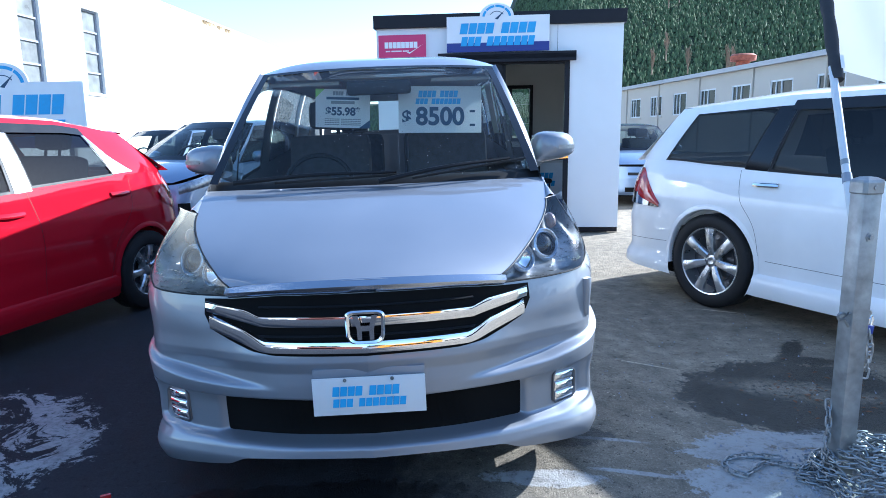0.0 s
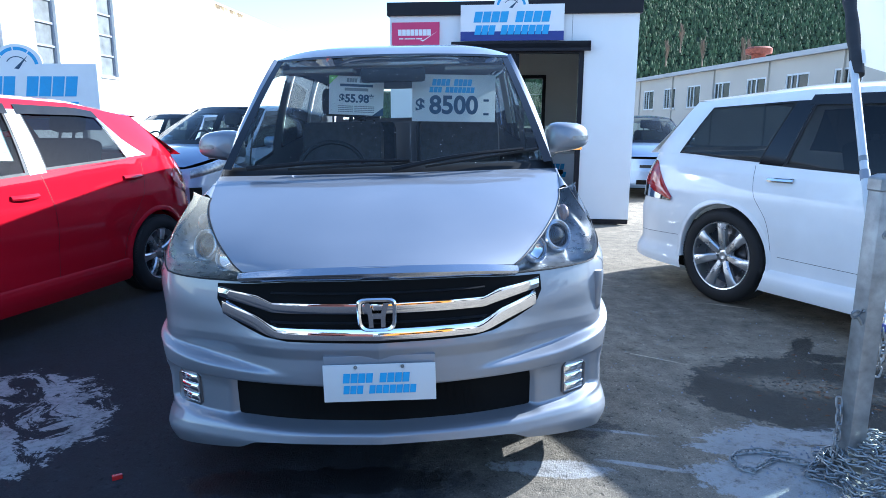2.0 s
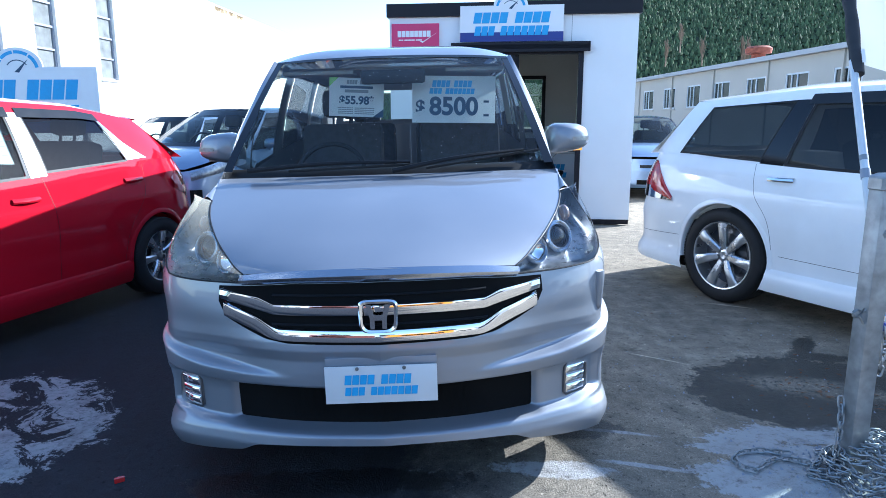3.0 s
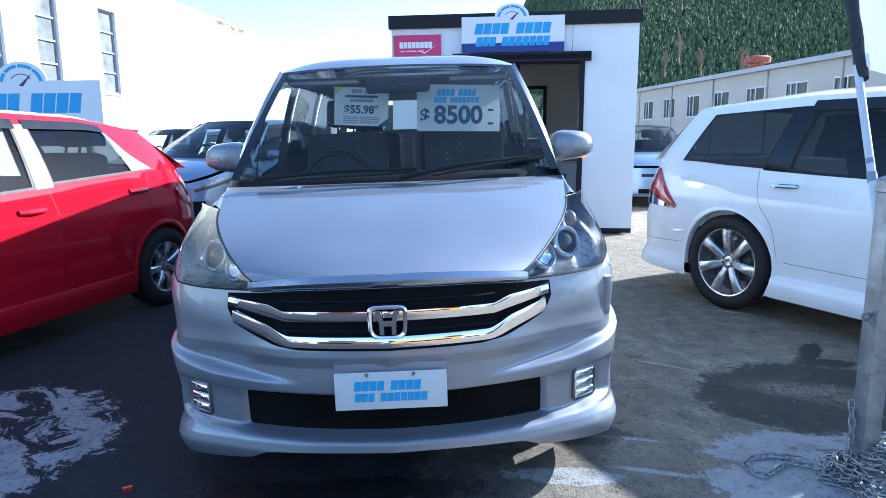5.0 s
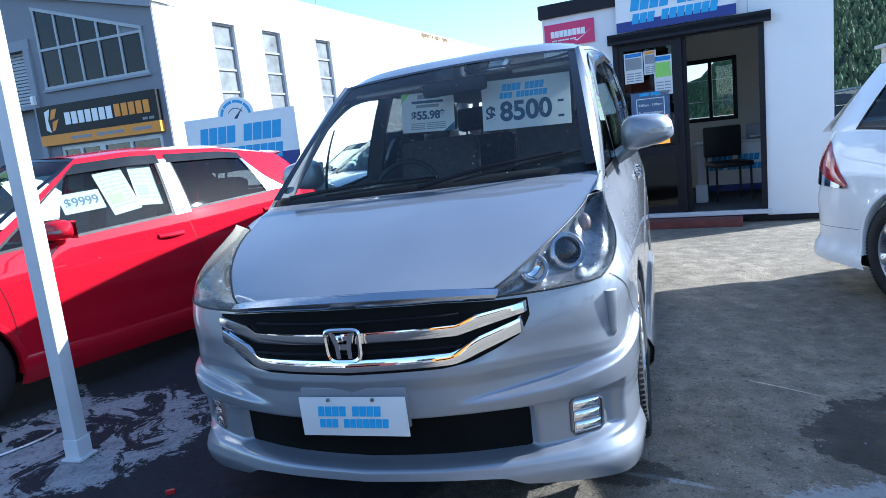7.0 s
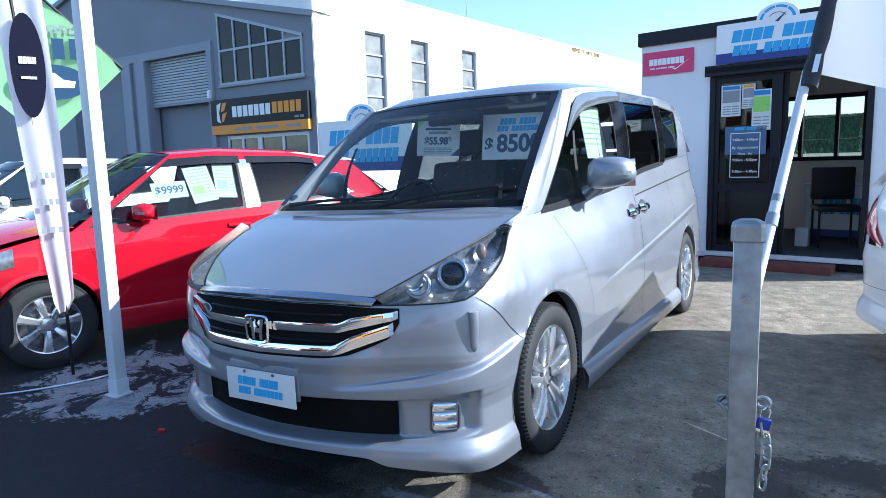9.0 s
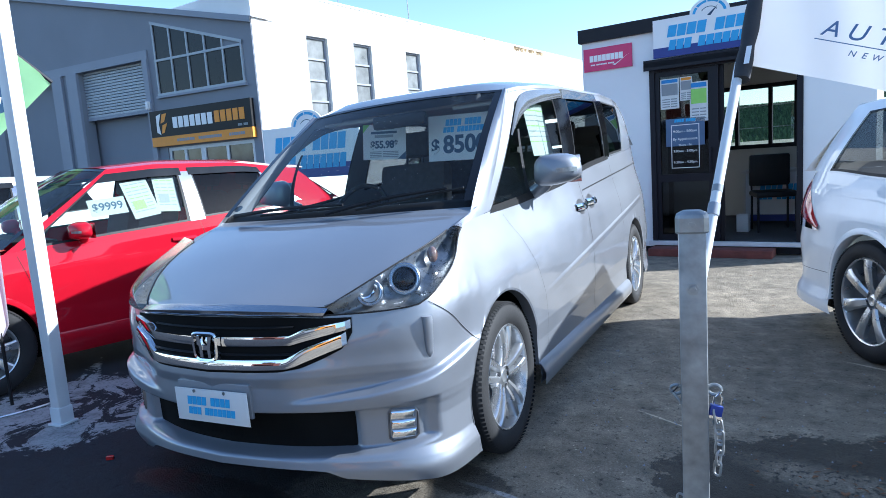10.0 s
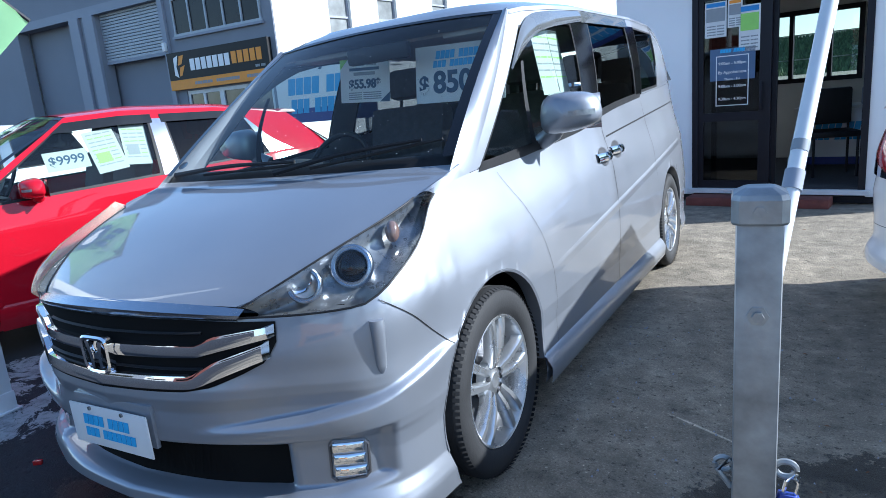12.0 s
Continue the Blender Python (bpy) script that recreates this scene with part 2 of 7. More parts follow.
def box(bm, x0, x1, y0, y1, z0, z1, bevel=0.0, m=None):
    g = bmesh.ops.create_cube(bm, size=1.0)["verts"]
    for v in g:
        v.co = Vector((x0 + (v.co.x + 0.5) * (x1 - x0), y0 + (v.co.y + 0.5) * (y1 - y0), z0 + (v.co.z + 0.5) * (z1 - z0)))
    if bevel:
        edges = list({e for v in g for e in v.link_edges})
        r = bmesh.ops.bevel(bm, geom=edges, offset=bevel, segments=2, affect="EDGES", profile=0.6)
        g = list({v for f in r["faces"] for v in f.verts} | {v for v in g if v.is_valid})
    if m is not None:
        bmesh.ops.transform(bm, matrix=m, verts=g)
    return bm


def boxes(*args, bevel=0.0):
    bm = bmesh.new()
    for a in args:
        box(bm, *a, bevel=bevel)
    return bm


def grid(rows, closed=False, flip=False):
    """Vertices and quads of a sheet given as rows of points."""
    h, w = len(rows), len(rows[0])
    verts = [p for r in rows for p in r]
    faces = []
    for j in range(h - 1):
        for i in range(w if closed else w - 1):
            a, b = j * w + i, j * w + (i + 1) % w
            q = (a, b, b + w, a + w)
            faces.append(q[::-1] if flip else q)
    return verts, faces


def tube(points, radius, seg=8, taper=None, cap=True):
    """Vertices and faces of a tube along the points."""
    pts = [Vector(p) for p in points]
    rows, up = [], Vector((0, 0, 1))
    for i, p in enumerate(pts):
        d = (pts[min(i + 1, len(pts) - 1)] - pts[max(i - 1, 0)]).normalized()
        s = d.cross(up if abs(d.z) < 0.95 else Vector((1, 0, 0))).normalized()
        u = s.cross(d)
        r = radius if taper is None else radius * taper[i]
        rows.append([p + r * (math.cos(2 * math.pi * k / seg) * s + math.sin(2 * math.pi * k / seg) * u) for k in range(seg)])
    verts, faces = grid(rows, True)
    if cap:
        faces += [tuple(range(seg))[::-1], tuple((len(rows) - 1) * seg + k for k in range(seg))]
    return verts, faces


def merge(*parts):
    verts, faces = [], []
    for v, f in parts:
        o = len(verts)
        verts += list(v)
        faces += [tuple(i + o for i in q) for q in f]
    return verts, faces


def lathe(profile, seg=40):
    """Turns (x, r) points about the x axis."""
    rows = [[(x, r * math.cos(2 * math.pi * k / seg), r * math.sin(2 * math.pi * k / seg)) for k in range(seg)] for x, r in profile]
    return grid(rows, True)


def curve(points, n):
    """n points along a smooth line through the given ones, even in their chord length."""
    p = np.array(points, float)
    d = np.r_[0, np.cumsum(np.linalg.norm(np.diff(p, axis=0), axis=1))]
    q = np.vstack([2 * p[0] - p[1], p, 2 * p[-1] - p[-2]])
    out = []
    for s in np.linspace(0, d[-1], n):
        i = min(int(np.searchsorted(d, s, "right")) - 1, len(p) - 2)
        t = (s - d[i]) / max(d[i + 1] - d[i], 1e-9)
        a, b, c, e = q[i], q[i + 1], q[i + 2], q[i + 3]
        out.append(0.5 * (2 * b + (c - a) * t + (2 * a - 5 * b + 4 * c - e) * t * t + (3 * b - a - 3 * c + e) * t ** 3))
    return np.array(out)


def lin(x, table):
    return float(np.interp(x, [a for a, _ in table], [b for _, b in table]))


def words(text, size, m, material, parent, name="lettering", depth=0.002, align="CENTER", shear=0.0, bold=0.0):
    """Text in the built-in font as a thin mesh, at the pose m (it reads along its x axis, up along y)."""
    cu = bpy.data.curves.new(name, "FONT")
    cu.body, cu.size, cu.align_x, cu.align_y, cu.extrude, cu.shear, cu.offset = text, size, align, "CENTER", depth, shear, bold
    tmp = bpy.data.objects.new(name, cu)
    scene.collection.objects.link(tmp)
    dg = bpy.context.evaluated_depsgraph_get()
    me = bpy.data.meshes.new_from_object(tmp.evaluated_get(dg))
    bpy.data.objects.remove(tmp)
    bpy.data.curves.remove(cu)
    me.transform(m)
    me.materials.clear()
    me.materials.append(material)
    ob = new(name, me)
    ob.parent = parent
    return ob


def bars(lengths, height, width, m, material, parent, slant=0.0, name="print_line", depth=0.002, gap=0.12):
    """A line of plain letter-sized blocks: one number of letters per word."""
    bm = bmesh.new()
    single = height >= .02
    total = sum(lengths) + 0.8 * (len(lengths) - 1)
    w, x = width / total, -width / 2
    for word in lengths:
        for _ in range(word):
            box(bm, x + gap * w / 2, x + w * (1 - gap / 2), -height / 2, height / 2, 0, depth)
            if single:
                for v in bm.verts:
                    v.co.x += slant * v.co.y
                bmesh.ops.transform(bm, matrix=m, verts=bm.verts)
                part("letter_block", bm, material, parent, smooth=False)
                bm = bmesh.new()
            x += w
        x += 0.8 * w
    if single:
        bm.free()
        return None
    for v in bm.verts:
        v.co.x += slant * v.co.y
    bmesh.ops.transform(bm, matrix=m, verts=bm.verts)
    return part(name, bm, material, parent, smooth=False)


def upright(x, y, z, rz=0):
    """A pose for flat things that face -y when rz is 0: x to the right, y up."""
    return pose(x, y, z, 90, 0, rz)


# ---- cars ----
class Shell:
    """The lower body of a car: upright columns round the plan from the nose to the tail, pulled in by height."""

    def __init__(self, cols, front, side, rear, n=150, corner=((0, 0), (2, 0))):
        self.c = curve(cols, n)
        for _ in range(int(8 * (n / 130) ** 2)):          # soften the corners of the plan
            self.c[1:-1, :2] = self.c[1:-1, :2] * 0.5 + (self.c[:-2, :2] + self.c[2:, :2]) * 0.25
        self.front, self.side, self.rear, self.n, self.corner = front, side, rear, n, corner
        self.sculpt = None
        t = np.gradient(self.c[:, :2], axis=0)
        t /= np.linalg.norm(t, axis=1)[:, None]
        self.normal = np.stack([t[:, 1], -t[:, 0]], 1)

    def at_x(self, x):
        """Column number at this half-width on the nose."""
        k = int(np.argmax(self.c[:, 0] > 0.97 * self.c[:, 0].max()))
        return float(np.interp(abs(x), self.c[:k, 0], np.arange(k)))

    def at_y(self, y):
        k0 = int(np.argmax(self.c[:, 0] > 0.86 * self.c[:, 0].max()))
        k1 = self.n - int(np.argmax(self.c[::-1, 0] > 0.86 * self.c[:, 0].max()))
        return float(np.interp(y, self.c[k0:k1, 1], np.arange(k0, k1)))

    def point(self, s, z, off=0.0, sign=1):
        i = min(int(s), self.n - 2)
        f = s - i
        c = self.c[i] * (1 - f) + self.c[i + 1] * f
        m = self.normal[i] * (1 - f) + self.normal[i + 1] * f
        d = max(0, -m[1]) * lin(z, self.front) + max(0, m[0]) * lin(z, self.side) + max(0, m[1]) * lin(z, self.rear)
        d += 4 * max(0, m[0]) * max(0, -m[1]) * lin(z, self.corner)
        if self.sculpt:
            d += self.sculpt(c[0] + 0.6 * max(0.0, c[1] - 0.27), c[1], z)
        return Vector((sign * max(c[0] - (d - off) * m[0], 0.0), c[1] - (d - off) * m[1], z))

    def on_front(self, x, z, off=0.0):
        return self.point(self.at_x(x), z, off, 1 if x >= 0 else -1)

    def on_side(self, y, z, off=0.0, sign=1):
        return self.point(self.at_y(y), z, off, sign)

    def build(self, hubs, arch, rows=40):
        verts, faces = [], []
        for sign in (1, -1):
            sheet = []
            for i in range(self.n):
                zt, zb = self.c[i, 2], self.c[i, 3]
                if isinstance(rows, int):
                    zs = [zb + (zt - zb) * j / rows for j in range(rows + 1)]
                else:                                   # level rows through the bumper's creases
                    zs = [zb + (rows[0] - zb) * j / 8 for j in range(8)] + rows + [rows[-1] + (zt - rows[-1]) * j / 12 for j in range(1, 13)]
                sheet.append([self.point(i, z, 0, sign) for z in zs])
            v, f = grid(sheet, flip=sign < 0)
            inside = []
            for p in v:
                near = [(math.hypot(p.y - hy, p.z - hz), hy, hz) for hy, hz in hubs]
                d, hy, hz = min(near)
                inside.append((d < arch and abs(p.x) > 0.5, d, hy, hz))
            keep = [q for q in f if not all(inside[k][0] for k in q)]
            used = {k for q in keep for k in q}
            for k in used:
                ok, d, hy, hz = inside[k]
                if ok:
                    p = v[k]
                    s = arch / max(d, 1e-6)
                    nz = max(hz + (p.z - hz) * s, self.c[0, 3] * 0.5)
                    v[k] = Vector((p.x, hy + (p.y - hy) * s, nz))
            o = len(verts)
            remap = {k: o + i for i, k in enumerate(sorted(used))}
            verts += [v[k] for k in sorted(used)]
            faces += [tuple(remap[k] for k in q) for q in keep]
        return verts, faces


def strip(points_a, points_b):
    return grid([list(points_a), list(points_b)])


def seam(shell, line, sign, width=0.005):
    """A dark gap along (y, z) points on the car's side."""
    pts = curve(line, 26)
    a, b = [], []
    for i in range(len(pts)):
        d = pts[min(i + 1, 25)] - pts[max(i - 1, 0)]
        d = d / max(np.linalg.norm(d), 1e-9)
        nx, nz = -d[1] * width / 2, d[0] * width / 2
        a.append(shell.on_side(pts[i][0] + nx, pts[i][1] + nz, 0.0015, sign))
        b.append(shell.on_side(pts[i][0] - nx, pts[i][1] - nz, 0.0015, sign))
    return strip(a, b)


class Cabin:
    """The glasshouse: sides ruled from the belt to the roof's edge, a windscreen, a rear window and a roof."""

    def __init__(self, shell, knots, belt_inset, edge, screen_low, screen_top, roof, rear_low, rear_top, bulge=0.018):
        self.shell, self.knots, self.inset, self.edge, self.bulge = shell, knots, belt_inset, edge, bulge
        self.screen_low, self.screen_top, self.roof, self.rear_low, self.rear_top = screen_low, screen_top, roof, rear_low, rear_top

    def side(self, u, v, sign=1, off=0.0):
        """u: knot number along the side, v: 0 at the belt, 1 at the roof's edge."""
        k = np.arange(len(self.knots))
        yb, yt = np.interp(u, k, [a for a, _ in self.knots]), np.interp(u, k, [b for _, b in self.knots])
        s = self.shell.at_y(yb)
        zb = float(np.interp(s, np.arange(self.shell.n), self.shell.c[:, 2]))
        lo = self.shell.point(s, zb)
        xt, zt = lin(yt, [(a, b) for a, b, _ in self.edge]), lin(yt, [(a, c) for a, _, c in self.edge])
        x = (lo.x - self.inset) * (1 - v) + xt * v + self.bulge * 4 * v * (1 - v) + off
        return Vector((sign * x, yb * (1 - v) + yt * v, zb * (1 - v) + zt * v))

    def sheet(self, u0, u1, v0, v1, sign=1, off=0.0, nu=10, nv=8, shape=None):
        rows = []
        for j in range(nv + 1):
            v = v0 + (v1 - v0) * j / nv
            a, b = (u0, u1) if shape is None else shape(j / nv, u0, u1)
            rows.append([self.side(a + (b - a) * i / nu, v, sign, off) for i in range(nu + 1)])
        return grid(rows, flip=sign < 0)

    def screen(self, a, v, off=0.0):
        """a: -1 to 1 across, v: 0 at the cowl, 1 at the roof."""
        (wl, yl, zl, cyl, czl), (wt, yt, zt, cyt, czt) = self.screen_low, self.screen_top
        q = a * a
        lo = Vector((a * wl, cyl + (yl - cyl) * q, czl + (zl - czl) * q))
        hi = Vector((a * wt, cyt + (yt - cyt) * q, czt + (zt - czt) * q))
        p = lo.lerp(hi, v)
        d = (hi - lo).normalized()
        return p + Vector((0, -d.z, d.y)) * (off + 0.03 * 4 * v * (1 - v) * (1 - 0.5 * q))

    def rear(self, a, v, off=0.0):
        (wl, yl, zl, cyl, czl), (wt, yt, zt, cyt, czt) = self.rear_low, self.rear_top
        q = a * a
        lo = Vector((a * wl, cyl + (yl - cyl) * q, czl + (zl - czl) * q))
        hi = Vector((a * wt, cyt + (yt - cyt) * q, czt + (zt - czt) * q))
        return lo.lerp(hi, v) + Vector((0, off, 0))

    def screen_sheet(self, fn, a0, a1, v0, v1, off=0.0, n=16, m=10, flip=False):
        return grid([[fn(a0 + (a1 - a0) * i / n, v0 + (v1 - v0) * j / m, off) for i in range(n + 1)] for j in range(m + 1)], flip=flip)

    def roof_sheet(self, n=24, m=30):
        y0, y1 = self.screen_top[1], self.rear_top[1]
        rows = []
        for j in range(m + 1):
            f = j / m
            row = []
            for i in range(n + 1):
                a = -1 + 2 * i / n
                q = a * a
                ya = (self.screen_top[3] + (y0 - self.screen_top[3]) * q) * (1 - f) + (self.rear_top[3] + (y1 - self.rear_top[3]) * q) * f
                xe, ze = lin(ya, [(e[0], e[1]) for e in self.edge]), lin(ya, [(e[0], e[2]) for e in self.edge])
                if j == 0:
                    xe, ze, zc = self.screen_top[0], self.screen_top[2], self.screen_top[4]
                elif j == m:
                    xe, ze, zc = self.rear_top[0], self.rear_top[2], self.rear_top[4]
                else:
                    zc = lin(ya, self.roof)
                row.append(Vector((a * xe, ya, zc + (ze - zc) * abs(a) ** 4.2)))
            rows.append(row)
        return grid(rows)


def hood_sheet(centre, edge, n=24, rows=20, power=2.4, off=0.0):
    c, e = curve(centre, rows), curve(edge, rows)
    sheet = []
    for j in range(rows):
        row = []
        for i in range(-n, n + 1):
            a = i / n
            b = abs(a)
            row.append(Vector((a * e[j][0], c[j][1] + (e[j][1] - c[j][1]) * b ** 2, c[j][2] + (e[j][2] - c[j][2]) * b ** power + off)))
        sheet.append(row)
    return grid(sheet)


def wheel(parent, name, x, y, z, R, rim, width, sign, spokes, twin, rim_mat, spoke_w=0.5, dark=None, rot=0.0):
    """A tyre with grooves and an alloy with spokes; sign: +1 when its outer face looks to +x."""
    w = new(name)
    w.parent = parent
    w.empty_display_size = 0.05
    w.matrix_local = pose(x, y, z, 0, 0, 0 if sign > 0 else 180) @ pose(0, 0, 0, rot)
    h = width / 2
    prof = [(-h * 0.8, rim * 0.98), (-h, rim + 0.3 * (R - rim)), (-h, rim + 0.6 * (R - rim)), (-h * 0.86, R * 0.985)]
    for k in range(5):
        a = -0.78 + 1.56 * k / 5
        b = -0.78 + 1.56 * (k + 1) / 5
        prof += [(h * (a + 0.02), R), (h * (b - 0.05), R)]
        if k < 4:
            prof += [(h * (b - 0.04), R - 0.007), (h * (b + 0.01), R - 0.007)]
    prof += [(h * 0.86, R * 0.985), (h, rim + 0.6 * (R - rim)), (h, rim + 0.3 * (R - rim)), (h * 0.93, rim * 1.03), (h * 0.8, rim * 0.98), (h * 0.6, rim * 0.97)]
    v, f = lathe(prof, 56)
    tread = []
    for k in range(96):         # shoulder blocks
        a0, a1 = 2 * math.pi * (k + 0.1) / 96, 2 * math.pi * (k + 0.72) / 96
        for sx in (-1, 1):
            xs = (sx * h * 0.80, sx * h * 0.985)
            rs = (R + 0.0006, R * 0.972)
            q = [(xs[m], rs[m] * math.cos(a), rs[m] * math.sin(a)) for m in (0, 1) for a in (a0, a1)]
            tread.append((q, [(0, 1, 3, 2)]))
    mesh_ob("tyre", *merge((v, f), *tread), RUBBER, w, "black rubber tyre", angle=50)
    lip = lathe([(h * 0.55, rim * 0.96), (h * 0.86, rim * 1.0), (h * 0.90, rim * 0.99), (h * 0.86, rim * 0.955), (h * 0.3, rim * 0.90), (-h * 0.7, rim * 0.88)], 56)
    hub = lathe([(h * 0.62, 0.0001), (h * 0.66, 0.026), (h * 0.62, 0.034), (h * 0.60, 0.05), (h * 0.55, 0.07), (h * 0.3, 0.075)], 30)
    bits = [lip, hub]
    for k in range(spokes):
        for t in ((-1, 1) if twin else (0,)):
            ang = 2 * math.pi * k / spokes
            sw0 = rim * spoke_w * (0.10 if twin else 0.18)
            sw1 = rim * spoke_w * (0.16 if twin else 0.30)
            oi, oo = t * rim * 0.07, t * rim * 0.15
            sec = []
            for r, wd, off, xf, th in ((0.045, sw0, oi, 0.58, 0.03), (rim * 0.45, (sw0 + sw1) / 2, (oi + oo) / 2, 0.74, 0.03), (rim * 0.78, sw1 * 0.9, oo, 0.80, 0.028), (rim * 0.97, sw1 * 1.15, oo * 1.15, 0.76, 0.03)):
                ring = []
                for dx, dt in ((0, -1), (0.010, -0.6), (0.010, 0.6), (0, 1), (-th, 0.9), (-th, -0.9)):
                    tt = off + dt * wd / 2
                    ring.append((h * xf + dx, r * math.cos(ang) - tt * math.sin(ang), r * math.sin(ang) + tt * math.cos(ang)))
                sec.append(ring)
            bits.append(grid(sec, True))
    mesh_ob("rim", *merge(*bits), rim_mat, w, "alloy rim", angle=35)
    back = lathe([(h * 0.1, 0.0001), (h * 0.1, rim * 0.62), (h * 0.02, rim * 0.62), (-h * 0.2, rim * 0.9)], 36)
    mesh_ob("brake_disc", *back, dark or ALLOY_DARK, w)
    for k in range(5):
        a = 2 * math.pi * k / 5
        v, f = lathe([(h * 0.68, 0.0001), (h * 0.68, 0.008), (h * 0.5, 0.010)], 8)
        mesh_ob("wheel_nut", [(p[0], p[1] + 0.05 * math.cos(a), p[2] + 0.05 * math.sin(a)) for p in v], f, ALLOY_DARK, w)
    return w


def mirror(car, name, sign, x, y, z, sx, sy, sz, material, lamp=True):
    """A door mirror: a rounded shell on a foot, its glass to the rear."""
    sheet = []
    for j in range(13):
        t = -math.pi / 2 + math.pi * j / 12
        row = []
        for i in range(20):
            a = 2 * math.pi * i / 20
            ca, sa = math.cos(a), math.sin(a)
            e = lambda q: math.copysign(abs(q) ** 0.62, q)
            px, pz = e(ca) * math.cos(t) ** 0.4, e(sa) * math.cos(t) ** 0.4
            py = math.sin(t)
            py = py * 0.35 if py > 0 else py * (1 - .35 * max(px, 0))
            pz = pz * (1 - .10 * px) if pz > 0 else pz * (.85 - .25 * px)
            row.append((sign * (x + sx / 2 * px * (1 - 0.06 * pz)), y + sy * py * 0.7, z + sz / 2 * pz))
        sheet.append(row)
    v, f = grid(sheet, True, flip=sign < 0)
    foot = tube([(sign * (x - sx * 0.62), y + 0.03, z - sz * 0.62), (sign * (x - sx * 0.35), y + 0.01, z - sz * 0.42), (sign * (x - 0.05), y, z - sz * 0.2)], 0.035, 10)
    m = mesh_ob(name, *merge((v, f), foot), material, car, "door mirror")
    q = [(sign * (x + sx * 0.42 * a), y + sy * 0.33, z + sz * 0.4 * b) for a, b in ((-1, -1), (1, -1), (1, 1), (-1, 1))]
    mesh_ob("mirror_glass", q, [(0, 1, 2, 3)], CHROME, m, smooth=False)
    if lamp:
        rows = [[(sign * (x + sx * (0.02 + 0.44 * i / 6)), y - sy * (0.66 - 0.30 * (i / 6) ** 3), z - sz * 0.06 + sz * (0.12 * j)) for i in range(7)] for j in (0, 1)]
        mesh_ob("repeater_lamp", *grid(rows, flip=sign < 0), LAMP_BOWL, m, "clear indicator strip")
    return m


def seat(parent, x, y, z, w=0.5):
    """A car seat: cushion, backrest and head restraint."""
    bm = boxes((x - w / 2, x + w / 2, y - 0.5, y, z, z + 0.16), bevel=0.05)
    part("seat_cushion", bm, CLOTH, parent)
    bm = bmesh.new()
    box(bm, -w / 2, w / 2, -0.07, 0.07, 0, 0.60, 0.05)
    bmesh.ops.transform(bm, matrix=pose(x, y - 0.02, z + 0.1, -14), verts=bm.verts)
    part("seat_back", bm, CLOTH, parent)
    bm = bmesh.new()
    box(bm, -0.13, 0.13, -0.05, 0.05, 0.64, 0.82, 0.045)
    for s in (-0.06, 0.06):
        box(bm, s - 0.007, s + 0.007, -0.007, 0.007, 0.58, 0.68)
    bmesh.ops.transform(bm, matrix=pose(x, y - 0.02, z + 0.1, -12), verts=bm.verts)
    part("head_restraint", bm, CLOTH, parent)


def steering_wheel(parent, x, y, z, r=0.185):
    ring = [(r * math.cos(2 * math.pi * k / 36), r * math.sin(2 * math.pi * k / 36), 0) for k in range(37)]
    v, f = tube(ring, 0.014, 8, cap=False)
    hub = lathe([(0.02, 0.001), (0.02, 0.06), (-0.03, 0.07)], 20)
    hub = ([(p[1], p[2], p[0]) for p in hub[0]], hub[1])
    sp = [tube([(0, 0, 0), (r * math.cos(a), r * math.sin(a), 0)], 0.016, 6) for a in (0, math.pi, -math.pi / 2)]
    v, f = merge((v, f), hub, *sp)
    m = pose(x, y, z, 62, 0, 0)
    mesh_ob("steering_wheel", [m @ Vector(p) for p in v], f, BLACK, parent)


def handle(car, shell, y, z, sign, material, length=0.2, cup_mat=None, cup_size=(0.055, 0.033), thick=1.0):
    """A pull handle over a shallow cup."""
    bits = []
    rows = []
    for j in range(7):
        t = 2 * math.pi * j / 7
        rows.append([shell.on_side(y - length / 2 + length * i / 12, z + 0.015 * thick * math.cos(t), 0.020 + 0.012 * math.sin(t) + 0.018 * math.sin(math.pi * i / 12) - 0.016, sign) for i in range(13)])
    rows.append(rows[0])
    bits.append(grid(rows))
    h = mesh_ob("door_handle", *merge(*bits), material, car, "door handle")
    cup = []
    for k in range(20):
        a = 2 * math.pi * k / 20
        cup.append(shell.on_side(y + cup_size[0] * math.cos(a), z + cup_size[1] * math.sin(a), 0.002, sign))
    mesh_ob("handle_cup", cup, [tuple(range(20)) if sign > 0 else tuple(range(20))[::-1]], cup_mat or BLACK, h)
    return h


def arch_lip(car, shell, hy, hz, r, sign, material, a0=-10, a1=190, depth=0.02, flare=0.008):
    """A rolled edge round a wheel opening."""
    rows = []
    lip = ((flare, r), (flare, r + 0.018), (0.0, r + 0.035)) if flare > 0 else ((0.0015, r + 0.004),)
    for off, rr in ((-depth * 2.5, r - 0.004), (-0.002, r - 0.006), *lip):
        row = []
        for k in range(33):
            a = radians(a0 + (a1 - a0) * k / 32)
            yy, zz = hy - rr * math.cos(a), hz + rr * math.sin(a)
            row.append(shell.on_side(yy, max(zz, 0.16), off, sign))
        rows.append(row)
    return mesh_ob("wheel_arch", *grid(rows, flip=sign > 0), material, car)


